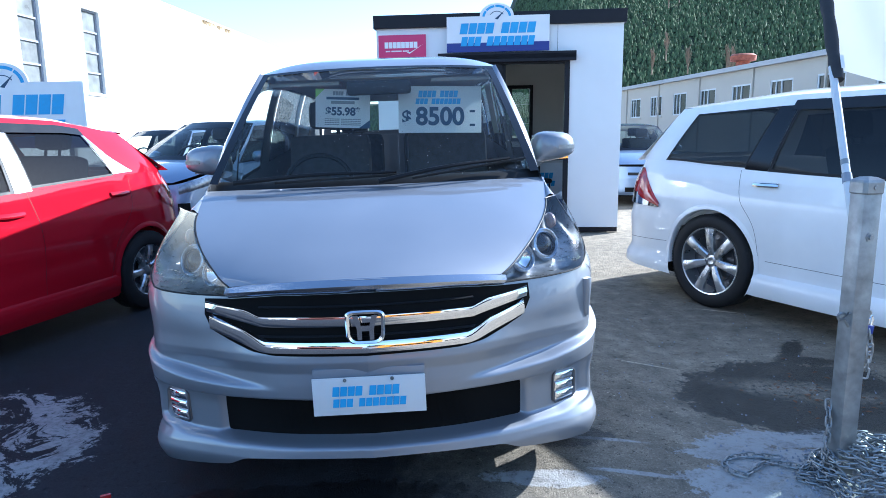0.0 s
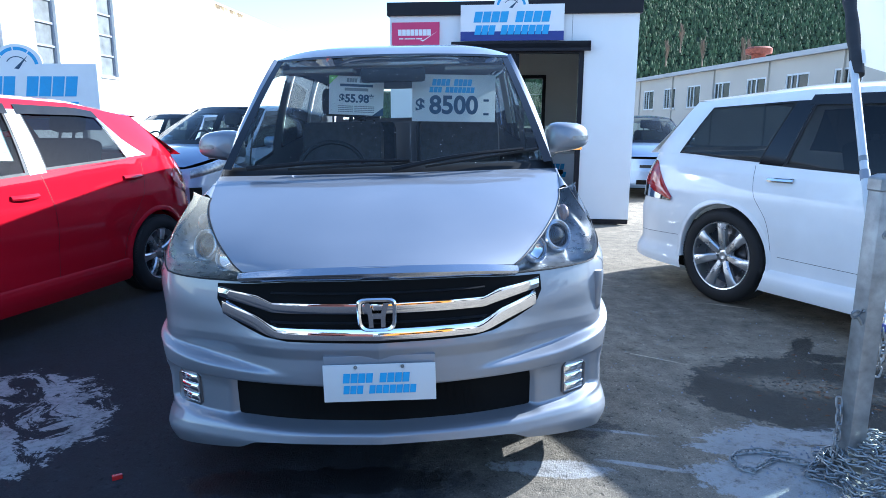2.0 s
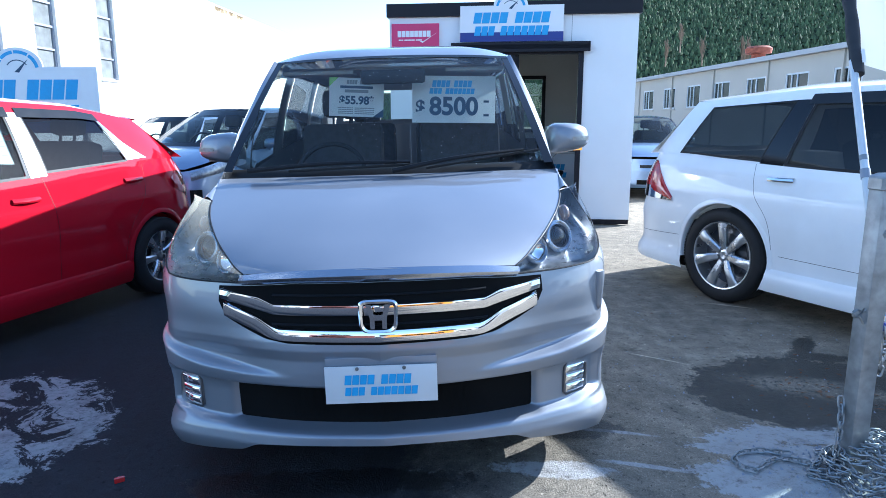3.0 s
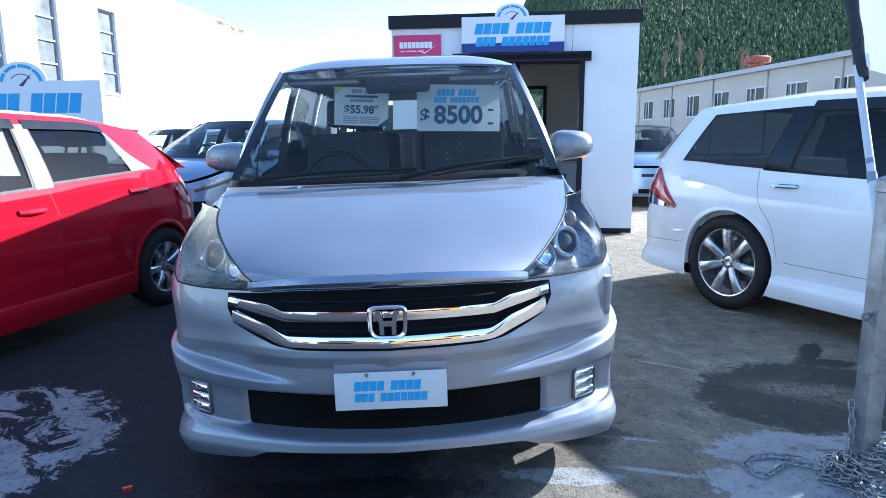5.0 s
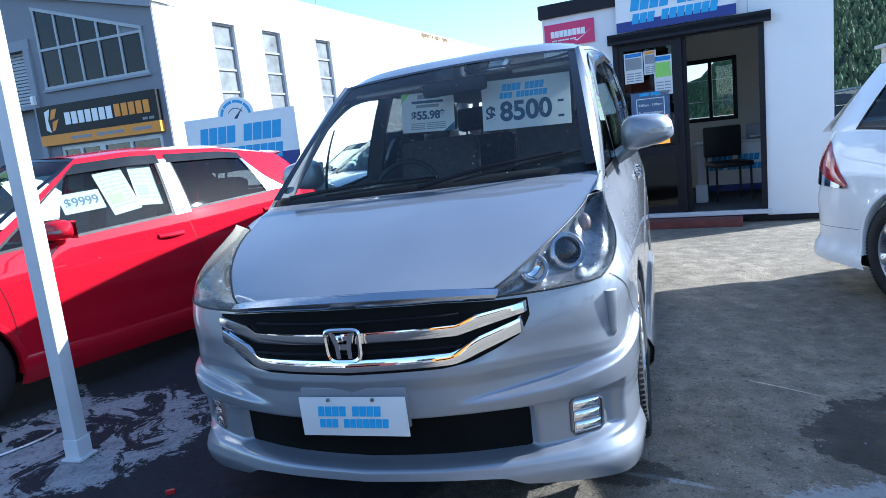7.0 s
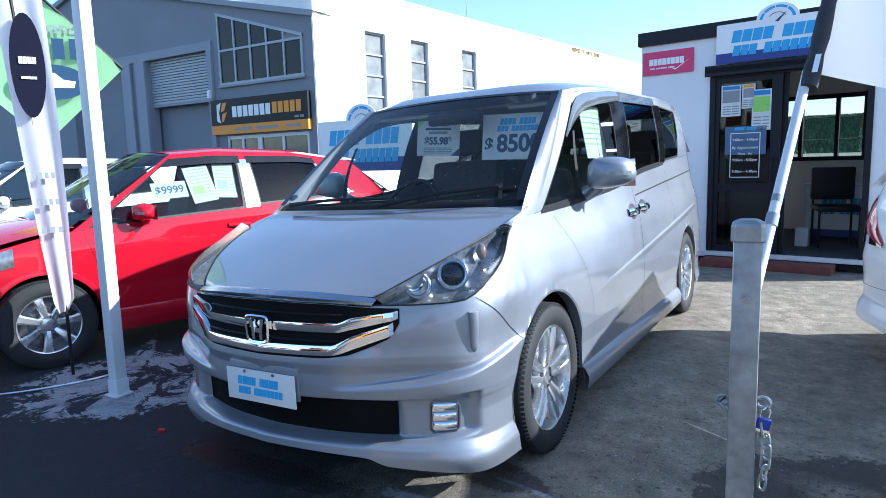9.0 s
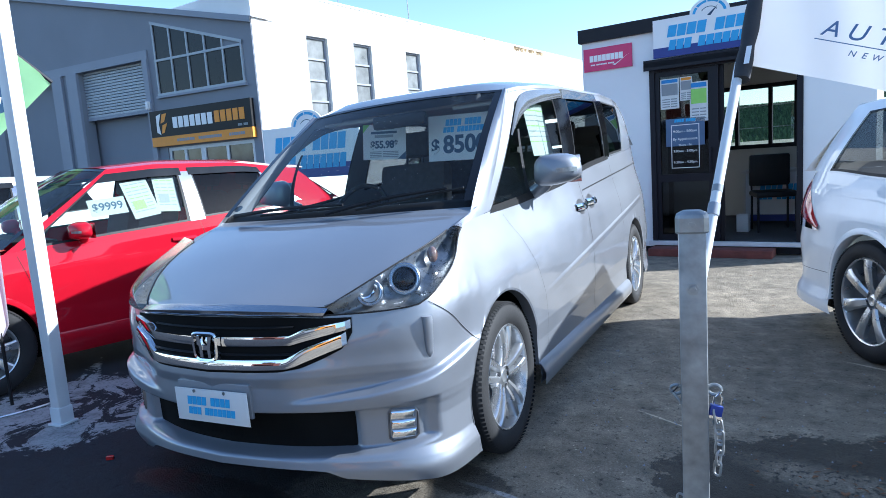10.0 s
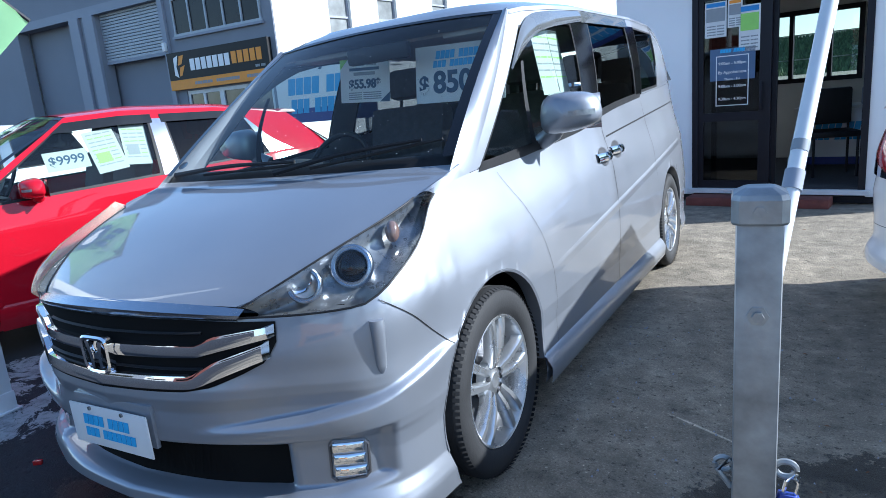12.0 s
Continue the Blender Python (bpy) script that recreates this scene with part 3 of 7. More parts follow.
def underbody(car, x, y0, y1, z0, z1, hubs, arch):
    """The dark floor pan, cut back over the wheels."""
    bm = bmesh.new()
    cuts = sorted(hubs)
    box(bm, -x, x, y0, cuts[0][0] - arch * 0.95, z0, z1)
    box(bm, -x, x, cuts[0][0] + arch * 0.95, cuts[1][0] - arch * 0.95, z0, z1)
    box(bm, -x, x, cuts[1][0] + arch * 0.95, y1, z0, z1)
    for hy, hz in cuts:
        box(bm, -x * 0.66, x * 0.66, hy - arch * 0.96, hy + arch * 0.96, z0 + 0.02, z1)
        box(bm, -x, x, hy - arch * 0.96, hy + arch * 0.96, hz + arch * 0.97, hz + arch + 0.06)
    return part("underbody", bm, BLACK_VOID, car, smooth=False)


# ---- ground ----
import functools


def asphalt():
    """Worn asphalt: fine stones, broad patches, damp dark spills and pale efflorescence round the posts."""
    m = bpy.data.materials.new("worn_asphalt")
    m.use_nodes = True
    n, l = m.node_tree.nodes, m.node_tree.links
    b = n["Principled BSDF"]
    tc = n.new("ShaderNodeTexCoord")

    def tex(scale, detail, rough=0.55):
        t = n.new("ShaderNodeTexNoise")
        t.inputs["Scale"].default_value, t.inputs["Detail"].default_value, t.inputs["Roughness"].default_value = scale, detail, rough
        l.new(tc.outputs["Object"], t.inputs["Vector"])
        return t

    def ramp(src, a, b_, lo=0.0, hi=1.0):
        r = n.new("ShaderNodeMapRange")
        r.inputs["From Min"].default_value, r.inputs["From Max"].default_value = a, b_
        r.inputs["To Min"].default_value, r.inputs["To Max"].default_value = lo, hi
        l.new(src, r.inputs["Value"])
        return r.outputs[0]

    def math_(op, a, b_):
        q = n.new("ShaderNodeMath")
        q.operation = op
        for k, s in enumerate((a, b_)):
            if isinstance(s, (int, float)):
                q.inputs[k].default_value = s
            else:
                l.new(s, q.inputs[k])
        return q.outputs[0]

    def spot(x, y, rx, ry, soft, wob, scale=3.0, detail=6, turn=0):
        """1 inside an uneven oval about (x, y), 0 outside."""
        mp = n.new("ShaderNodeMapping")
        mp.vector_type = "TEXTURE"
        mp.inputs["Location"].default_value, mp.inputs["Scale"].default_value = (x, y, 0), (rx, ry, 1)
        mp.inputs["Rotation"].default_value = (0, 0, radians(turn))
        l.new(tc.outputs["Object"], mp.inputs["Vector"])
        ln = n.new("ShaderNodeVectorMath")
        ln.operation = "LENGTH"
        fl = n.new("ShaderNodeVectorMath")
        fl.operation, fl.inputs[1].default_value = "MULTIPLY", (1, 1, 0)
        l.new(mp.outputs[0], fl.inputs[0]), l.new(fl.outputs[0], ln.inputs[0])
        fine_ = math_("MULTIPLY", math_("SUBTRACT", tex(scale * 6, 5, 0.7).outputs["Fac"], 0.5), wob * 0.55)
        d = math_("ADD", math_("ADD", ln.outputs["Value"], fine_), math_("MULTIPLY", math_("SUBTRACT", tex(scale, detail + 3, 0.76).outputs["Fac"], 0.5), wob))
        return ramp(d, 1.0 + soft, 1.0 - soft)

    def blend(base, fac, color):
        x = n.new("ShaderNodeMix")
        x.data_type = "RGBA"
        l.new(fac, x.inputs["Factor"])
        if isinstance(base, tuple):
            x.inputs["A"].default_value = (*base, 1)
        else:
            l.new(base, x.inputs["A"])
        x.inputs["B"].default_value = (*color, 1)
        return x.outputs["Result"]

    patch, grain, mid, pits, fleck = tex(0.55, 5), tex(130, 5, 0.75), tex(7, 9, 0.7), tex(34, 6, 0.7), tex(55, 2, 0.4)
    c = blend((0.20, 0.172, 0.132), ramp(patch.outputs["Fac"], 0.35, 0.68), (0.28, 0.238, 0.180))
    sep = n.new("ShaderNodeSeparateXYZ")
    l.new(tc.outputs["Object"], sep.inputs[0])
    # near-black, bluish colour left of a ragged line around x = 0.2
    ragged_x = math_("ADD", math_("ADD", sep.outputs["X"], math_("MULTIPLY", sep.outputs["Y"], 0.06)), math_("MULTIPLY", math_("SUBTRACT", tex(0.7, 8, 0.72).outputs["Fac"], 0.5), 2.2))
    dark = ramp(ragged_x, 0.50, -0.05)
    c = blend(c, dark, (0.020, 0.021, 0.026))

    def shade(c, fac, value):
        """Multiplies the colour by a grey where fac is 1."""
        x = n.new("ShaderNodeMix")
        x.data_type, x.blend_type = "RGBA", "MULTIPLY"
        l.new(fac, x.inputs["Factor"]), l.new(c, x.inputs["A"])
        x.inputs["B"].default_value = (value, value, value, 1)
        x.clamp_result = False
        return x.outputs["Result"]

    c = shade(c, ramp(mid.outputs["Fac"], 0.51, 0.68, 0, 0.9), 1.6)
    c = shade(c, ramp(mid.outputs["Fac"], 0.48, 0.32, 0, 0.9), 0.52)
    c = shade(c, ramp(pits.outputs["Fac"], 0.43, 0.34, 0, 0.9), 0.28)
    c = shade(c, ramp(grain.outputs["Fac"], 0.54, 0.70, 0, 0.8), 2.0)
    c = shade(c, ramp(grain.outputs["Fac"], 0.46, 0.30, 0, 0.8), 0.35)
    c = shade(c, ramp(fleck.outputs["Fac"], 0.735, 0.75), 2.2)
    c = shade(c, ramp(fleck.outputs["Fac"], 0.27, 0.255), 0.3)
    scratch = math_("MAXIMUM", spot(1.40, 1.38, 0.15, 0.006, 0.3, 1.2, 9, turn=-22), spot(2.35, 2.5, 0.16, 0.012, 0.3, 1.6, 9, turn=-30))
    c = shade(c, scratch, 2.2)
    streak = tex(3.0, 9, 0.72)
    streak.inputs["Distortion"].default_value = 1.2
    ragged = lambda t0: ramp(streak.outputs["Fac"], t0, t0 + 0.025)
    high = lambda *q: functools.reduce(lambda p, r: math_("MAXIMUM", p, r), q)
    right = math_("MULTIPLY", spot(1.72, 0.22, 0.62, 0.36, 0.015, 1.0, 5), ragged(0.36))
    fingers = high(spot(1.08, 0.29, 0.21, 0.070, 0.05, 1.8, 8, turn=-13), spot(1.10, 0.425, 0.17, 0.03, 0.1, 1.8, 9, turn=-10))
    right = math_("MULTIPLY", right, math_("SUBTRACT", 1.0, fingers))
    right = high(right, spot(0.90, 0.465, 0.16, 0.014, 0.2, 1.2, 9, turn=-12), spot(0.96, 0.205, 0.16, 0.014, 0.2, 1.2, 9, turn=-14), spot(0.62, 0.20, 0.20, 0.05, 0.1, 1.6, 7, turn=-8))
    left = math_("MULTIPLY", spot(-1.88, 0.62, 0.62, 0.60, 0.03, 1.0, 4.0, turn=20), ragged(0.475))
    loops = math_("MULTIPLY", spot(-2.33, 1.03, 0.46, 0.05, 0.2, 2.4, 5, turn=-43), ragged(0.44))
    chalk = math_("MULTIPLY", high(right, left, loops), ramp(pits.outputs["Fac"], 0.30, 0.50, 0.35, 0.9))
    chalk = math_("MULTIPLY", chalk, ramp(mid.outputs["Fac"], 0.30, 0.52, 0.5, 1.0))
    c = blend(c, chalk, (0.40, 0.40, 0.40))
    wet = high(spot(2.02, 1.0, 0.60, 0.43, 0.01, 1.0, 4.5, turn=14), spot(2.36, 1.63, 0.24, 0.06, 0.05, 2.6, 9, turn=52), spot(2.35, 1.44, 0.17, 0.07, 0.05, 2.6, 9, turn=-5))
    dry_in = math_("MULTIPLY", spot(2.06, 1.02, 0.36, 0.12, 0.25, 1.6, 5, turn=-22), ramp(pits.outputs["Fac"], 0.42, 0.47))
    wet = math_("MULTIPLY", wet, math_("SUBTRACT", 1.0, math_("MULTIPLY", dry_in, 0.8)))
    drips = high(spot(-0.25, 0.16, 0.50, 0.09, 0.02, 1.9, 9), spot(0.72, 0.52, 0.22, 0.10, 0.05, 1.3, 7, turn=-10))
    wet = high(wet, math_("MULTIPLY", drips, 0.8))
    c = shade(c, math_("MULTIPLY", wet, 0.97), 0.20)
    l.new(c, b.inputs["Base Color"])
    b.inputs["Specular IOR Level"].default_value = 0.3
    l.new(math_("SUBTRACT", ramp(mid.outputs["Fac"], 0.3, 0.7, 0.78, 0.95), math_("MULTIPLY", wet, 0.42)), b.inputs["Roughness"])
    bp = n.new("ShaderNodeBump")
    bp.inputs["Strength"].default_value, bp.inputs["Distance"].default_value = 1.0, 0.007
    l.new(math_("ADD", grain.outputs["Fac"], math_("ADD", math_("MULTIPLY", mid.outputs["Fac"], 0.6), pits.outputs["Fac"])), bp.inputs["Height"])
    l.new(bp.outputs[0], b.inputs["Normal"])
    return m


def ground_z(x, y):
    """A slight rise where the crossing meets the post."""
    fall = min(max((1.7 - abs(x)) / .8, 0), 1) * min(max((y + .3) / .6, 0), 1) * min(max((5.2 - y) / .8, 0), 1)
    return 0.07 * math.exp(-(((x - 1.75) / 0.42) ** 2 + ((y - 0.12) / 0.34) ** 2)) + (.0297 * x + .034) * fall      # and the cross fall under the van


def ground():
    xs = [-4000, -900, -200, -60, -25] + [-10 + 0.5 * i for i in range(15)] + [-2.5 + 0.12 * i for i in range(50)] + [4 + 0.7 * i for i in range(10)] + [14, 30, 80, 250, 900, 4000]
    ys = [-4000, -900, -200, -60, -20, -8] + [-4 + 0.5 * i for i in range(7)] + [-0.6 + 0.1 * i for i in range(26)] + [2.1 + 0.6 * i for i in range(18)] + [16, 30, 60, 140, 400, 1500, 4000]
    xs = sorted(set(round(v, 3) for v in xs))
    v, f = grid([[(x, y, ground_z(x, y)) for x in xs] for y in ys])
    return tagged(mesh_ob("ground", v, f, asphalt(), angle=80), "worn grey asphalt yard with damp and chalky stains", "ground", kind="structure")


ground()


SHOP_PANE = mat("dark_pane", (.006, .007, .009), .25, 0, 2, .3, spec=.25)
DULL_PANE = mat("dull_pane", (.035, .04, .038), .2, 0, 1, .5, spec=.3)
SHOP_GLASS = mat("shop_glass", (.05, .055, .06), .08, 0, 2, .5)
FROST_PANE = mat("frosted_pane", (.18, .19, .19), .3, 0, 3, .3)


# ---- the sales cabin ----
CABIN = pose(-.338, 6.722, 0, 0, 0, -8.0)       # its left front corner; x along the front, y into the cabin
CW, CD, CH = 3.11, 2.9, 2.78


def cabin_thing(name, label, category, m=None, kind=""):
    return thing(name, CABIN @ (m or Matrix()), label, category, kind=kind)


wall = cabin_thing("wall_front", "white panel front of a portable sales cabin", "wall", kind="structure")
part("wall_panel", boxes((0, .84, 0, .07, .078, CH - .15), (2.46, CW, 0, .07, .078, CH - .15), (.84, 2.46, 0, .07, 2.24, CH - .15)), PANEL_WHITE, wall, smooth=False)
part("panel_joint", boxes((2.30, 2.306, -.003, 0, 2.30, CH - .15)), GREY_INK, wall, smooth=False)
part("roof_fascia", boxes((-.03, CW + .03, -.05, .0, CH - .15, CH + .01), (-.03, 0, 0, CD, CH - .15, CH + .01), (CW, CW + .03, 0, CD, CH - .15, CH + .01), bevel=.004), DARK_FRAME, wall, "dark roof fascia", smooth=False)
part("base_skirt", boxes((0, CW, .02, .07, .015, .075)), DARK_FRAME, wall, smooth=False)
side = cabin_thing("wall_side", "white panel side wall of the sales cabin", "wall", kind="structure")
part("wall_panel", boxes((CW - .07, CW, .07, CD, .078, CH - .15)), PANEL_WHITE, side, smooth=False)
side = cabin_thing("wall_side", "white panel side wall of the sales cabin", "wall", kind="structure")
part("wall_panel", boxes((0, .07, .07, CD, .13, CH - .15)), PANEL_WHITE, side, smooth=False)
back = cabin_thing("wall_back", "pale back wall of the sales cabin with a window", "wall", kind="structure")
W0, W1, Z0, Z1 = .78, 2.10, 1.16, 2.10
part("wall_panel", boxes((.07, W0, CD - .07, CD, .13, CH - .15), (W1, CW - .07, CD - .07, CD, .13, CH - .15), (W0, W1, CD - .07, CD, .13, Z0), (W0, W1, CD - .07, CD, Z1, CH - .15)), INTERIOR, back, smooth=False)
win = cabin_thing("window_1", "dark framed window in the cabin's back wall", "window", kind="structure")
part("window_frame", boxes((W0, W0 + .06, CD - .09, CD + .01, Z0, Z1), (W1 - .06, W1, CD - .09, CD + .01, Z0, Z1), (W0 + .06, W1 - .06, CD - .09, CD + .01, Z0, Z0 + .06), (W0 + .06, W1 - .06, CD - .09, CD + .01, Z1 - .06, Z1),
                            (1.24, 1.29, CD - .09, CD + .01, Z0 + .06, Z1 - .06), (1.70, 1.75, CD - .09, CD + .01, Z0 + .06, Z1 - .06)), DARK_FRAME, win, smooth=False)
part("pane", boxes((W0 + .06, W1 - .06, CD - .045, CD - .04, Z0 + .06, Z1 - .06)), GLASS_SIDE, win, smooth=False).visible_shadow = False
for z in (1.46, 1.78):
    part("glazing_bar", boxes((W0 + .06, W1 - .06, CD + .012, CD + .022, z, z + .014)), POLE_WHITE, win, smooth=False)
fl = cabin_thing("floor", "dark carpet floor of the cabin", "floor", kind="structure")
part("carpet", boxes((.07, CW - .07, .07, CD - .07, .11, .15)), CLOTH, fl, smooth=False)
ce = cabin_thing("ceiling", "white ceiling and flat roof of the cabin", "ceiling", kind="structure")
part("ceiling_panel", boxes((0, CW, 0, CD, CH - .12, CH - .02)), INTERIOR, ce, smooth=False)
tr = cabin_thing("trim", "dark lintel canopy over the cabin door", "trim", kind="structure")
part("canopy", boxes((.80, 2.53, -.10, .05, 2.215, 2.275), (.80, 2.53, -.10, -.085, 2.18, 2.30), bevel=.003), DARK_FRAME, tr, smooth=False)
st = cabin_thing("door_step", "low red-brown step under the cabin door", "step")
part("step_block", boxes((.86, 2.2, -.30, -.02, 0, .09), bevel=.008), BRICK_RED, st)
sl = cabin_thing("trim", "pale sill under the cabin door", "trim", kind="structure")
part("door_sill", boxes((.80, 2.5, -.06, .0, .10, .15), bevel=.004), POLE_WHITE, sl, smooth=False)

door = cabin_thing("door_1", "dark aluminium sliding glass door, open, with posters on the glass", "door", kind="structure")
part("door_frame", boxes((.84, .90, -.02, .08, .15, 2.215), (2.40, 2.46, -.02, .08, .15, 2.215), (.90, 2.40, -.02, .08, 2.16, 2.215), (1.56, 1.61, -.01, .09, .15, 2.16)), DARK_FRAME, door, smooth=False)
leaf = part("door_leaf", boxes((.90, .95, .0, .045, .15, 2.16), (1.50, 1.56, .0, .045, .15, 2.16), (.95, 1.50, .0, .045, .15, .23), (.95, 1.50, .0, .045, 2.10, 2.16), (.95, 1.50, .0, .045, .86, .95)), DARK_FRAME, door, smooth=False)
part("pane", boxes((.95, 1.50, .02, .026, .95, 2.10)), GLASS_DOOR, leaf, smooth=False).visible_shadow = False
part("pane", boxes((.95, 1.50, .02, .026, .23, .86)), GLASS_DOOR, leaf, smooth=False).visible_shadow = False
leaf = part("door_leaf", boxes((1.02, 1.07, .055, .09, .15, 2.16), (1.60, 1.655, .055, .09, .15, 2.16), (1.07, 1.60, .055, .09, 2.10, 2.16), (1.07, 1.60, .055, .09, .15, .23), (1.07, 1.60, .055, .09, .86, .95)), DARK_FRAME, door, smooth=False)
part("pane", boxes((1.07, 1.60, .07, .076, .95, 2.10)), GLASS_DOOR, leaf, smooth=False).visible_shadow = False
part("door_pull", boxes((1.515, 1.535, -.05, -.035, .95, 1.25), (1.515, 1.535, -.035, .0, .97, .99), (1.515, 1.535, -.035, .0, 1.21, 1.23), bevel=.004), DARK_FRAME, door)
# sheets on the glass
for x0, x1, z0, z1, c in ((.965, 1.18, 1.72, 2.07, 0), (1.19, 1.33, 1.80, 2.07, 1), (1.30, 1.50, 1.55, 2.0, 2)):
    sh = cabin_thing("poster", "printed car poster taped to the glass door", "poster", pose(0, -.004, 0))
    part("sheet", boxes((x0, x1, -.001, .001, z0, z1)), PAPER, sh, smooth=False)
    h = z1 - z0
    part("picture", boxes((x0 + .015, x1 - .015, -.003, -.001, z0 + .45 * h, z1 - .18 * h)), (GREY_INK, GREY_INK, GREEN_INK)[c], sh, smooth=False)
    part("picture", boxes((x0 + .015, x1 - .015, -.003, -.001, z1 - .14 * h, z1 - .03 * h)), (BLUE_INK, ORANGE, BLUE_INK)[c], sh, smooth=False)
    for k in range(4):
        bars([6, 5], .012, (x1 - x0) * .8, upright((x0 + x1) / 2, -.0012, z0 + .08 * h + .08 * h * k), GREY_INK, sh, depth=.0008)
hrs = cabin_thing("opening_hours_decal", "white lettered opening hours on blue film on the door", "poster", pose(0, -.004, 0))
part("film", boxes((1.02, 1.46, -.001, .001, 1.28, 1.60)), DOOR_FILM, hrs, smooth=False)
part("rule", boxes((1.08, 1.40, -.003, -.001, 1.02, 1.028), (1.08, 1.40, -.003, -.001, 1.52, 1.528), (1.08, 1.088, -.003, -.001, 1.02, 1.528), (1.392, 1.40, -.003, -.001, 1.02, 1.528)), SIGN_WHITE, hrs, smooth=False)
bars([4, 4], .035, .24, upright(1.24, -.002, 1.575), SKY_INK, hrs, .15)
words("By Appointment", .042, upright(1.24, -.003, 1.36), SIGN_WHITE, hrs), words("9:00am - 5:00pm", .040, upright(1.24, -.003, 1.45), SIGN_WHITE, hrs)
words("9:00am - 5:00pm", .040, upright(1.24, -.003, 1.22), SIGN_WHITE, hrs), words("9:30am - 4:30pm", .040, upright(1.24, -.003, 1.09), SIGN_WHITE, hrs), words("Thurs - Fri", .036, upright(1.24, -.003, 1.29), SIGN_WHITE, hrs)

# inside the cabin
desk = cabin_thing("desk", "pale office desk inside the cabin", "desk", pose(2.0, 1.9, .15))
part("desktop", boxes((-.45, .65, -.35, .35, .70, .73), bevel=.006), WOOD_DESK, desk)
for x in (-.42, .60):
    part("desk_side", boxes((x, x + .025, -.32, .32, 0, .70)), WOOD_DESK, desk, smooth=False)
part("modesty_panel", boxes((-.395, .60, -.30, -.28, .05, .70)), SIGN_WHITE, desk, smooth=False)
bars([4, 4], .09, .6, upright(.08, -.302, .5), SKY_INK, desk, .15), bars([3, 7], .08, .66, upright(.08, -.302, .38), SKY_INK, desk, .15)
part("sign_band", boxes((-.395, .60, -.304, -.301, .05, .14)), NAVY_INK, desk, smooth=False)
chair = cabin_thing("office_chair", "black office chair before the desk", "chair", pose(2.02, 1.05, .15, 0, 0, 20))
part("seat", boxes((-.24, .24, -.24, .24, .43, .50), bevel=.03), BLACK, chair)
bm = boxes((-.24, .24, .20, .26, .55, .95), bevel=.03)
part("backrest", bm, BLACK, chair)
for sx in (-.21, .21):
    for sy in (-.2, .2):
        mesh_ob("leg", *tube([(sx, sy, 0), (sx, sy, .44)], .014, 8), DARK_FRAME, chair)
    mesh_ob("back_post", *tube([(sx, .2, .42), (sx, .24, .6)], .012, 8), DARK_FRAME, chair)
pic = cabin_thing("picture_frame", "black framed picture on the cabin's back wall", "picture", pose(2.93, CD - .08, 1.75))
part("frame", boxes((-.12, .12, -.02, 0, -.11, .11), bevel=.004), BLACK, pic)
part("print", boxes((-.10, .10, -.024, -.0205, -.09, .09)), GREY_INK, pic, smooth=False)
bx = cabin_thing("cardboard_box", "pale box on the cabin floor", "box", pose(1.70, .9, .15))
part("carton", boxes((-.07, .07, -.07, .07, 0, .22), bevel=.006), PAPER, bx)
prn = cabin_thing("printer", "grey printer on the desk", "printer", pose(2.42, 1.85, .88))
part("body", boxes((-.2, .2, -.18, .18, 0, .2), bevel=.02), GREY_TRIM, prn)
part("paper_tray", boxes((-.15, .15, -.26, -.18, .03, .05), bevel=.005), PAPER, prn)


def dealer_sign(name, m, w, h, label, dome=True, posts=0.0, band=True):
    """A board with a dial on a rounded crown, two rows of slanted blue letter blocks and a navy foot band."""
    s = thing(name, m, label, "sign")
    part("board", boxes((0, w, -.02, 0, 0, h)), SIGN_WHITE, s, smooth=False)
    cx, r = w * .49, w * .165
    if dome:
        pts = [(cx + r * math.cos(math.pi * k / 24), r * math.sin(math.pi * k / 24)) for k in range(25)]
        v = [(x, -.02, h + z * .72) for x, z in pts] + [(x, 0, h + z * .72) for x, z in pts]
        f = [tuple(range(25))[::-1], tuple(range(25, 50))] + [(i, i + 1, i + 26, i + 25) for i in range(24)]
        mesh_ob("crown", v, f, SIGN_WHITE, s, smooth=False)
        for r0, r1, mt in ((.72, .86, SKY_INK), (.42, .46, DARK_INK)):
            for a0, a1 in ((8, 52), (56, 96), (100, 140), (144, 172)) if r0 > .5 else ((30, 150),):
                rows = [[(cx + r * q * math.cos(radians(a0 + (a1 - a0) * k / 8)), -.0225, h - .02 * w + r * q * .85 * math.sin(radians(a0 + (a1 - a0) * k / 8))) for k in range(9)] for q in (r0, r1)]
                mesh_ob("dial_arc", *grid(rows, flip=True), mt, s, smooth=False)
        mesh_ob("dial_needle", [(cx - .02 * w, -.023, h - .03 * w), (cx + .01 * w, -.023, h - .035 * w), (cx + r * .45, -.023, h + r * .28)], [(0, 1, 2)], DARK_INK, s, smooth=False)
    if band:
        part("foot_band", boxes((0, w, -.0225, -.02, 0, h * .26)), NAVY_INK, s, smooth=False)
    bars([4, 4], h * .30, w * .74, upright(w * .50, -.021, h * .66), SKY_INK, s, .18, depth=.004)
    bars([3, 7], h * .26, w * .72, upright(w * .50, -.0225, h * .30), SKY_INK, s, .18, depth=.004)
    if posts:
        for x in (w * .12, w * .88):
            part("sign_post", boxes((x - .04, x + .04, .0, .08, -posts, h * .95)), GALV, s, smooth=False)
    return s


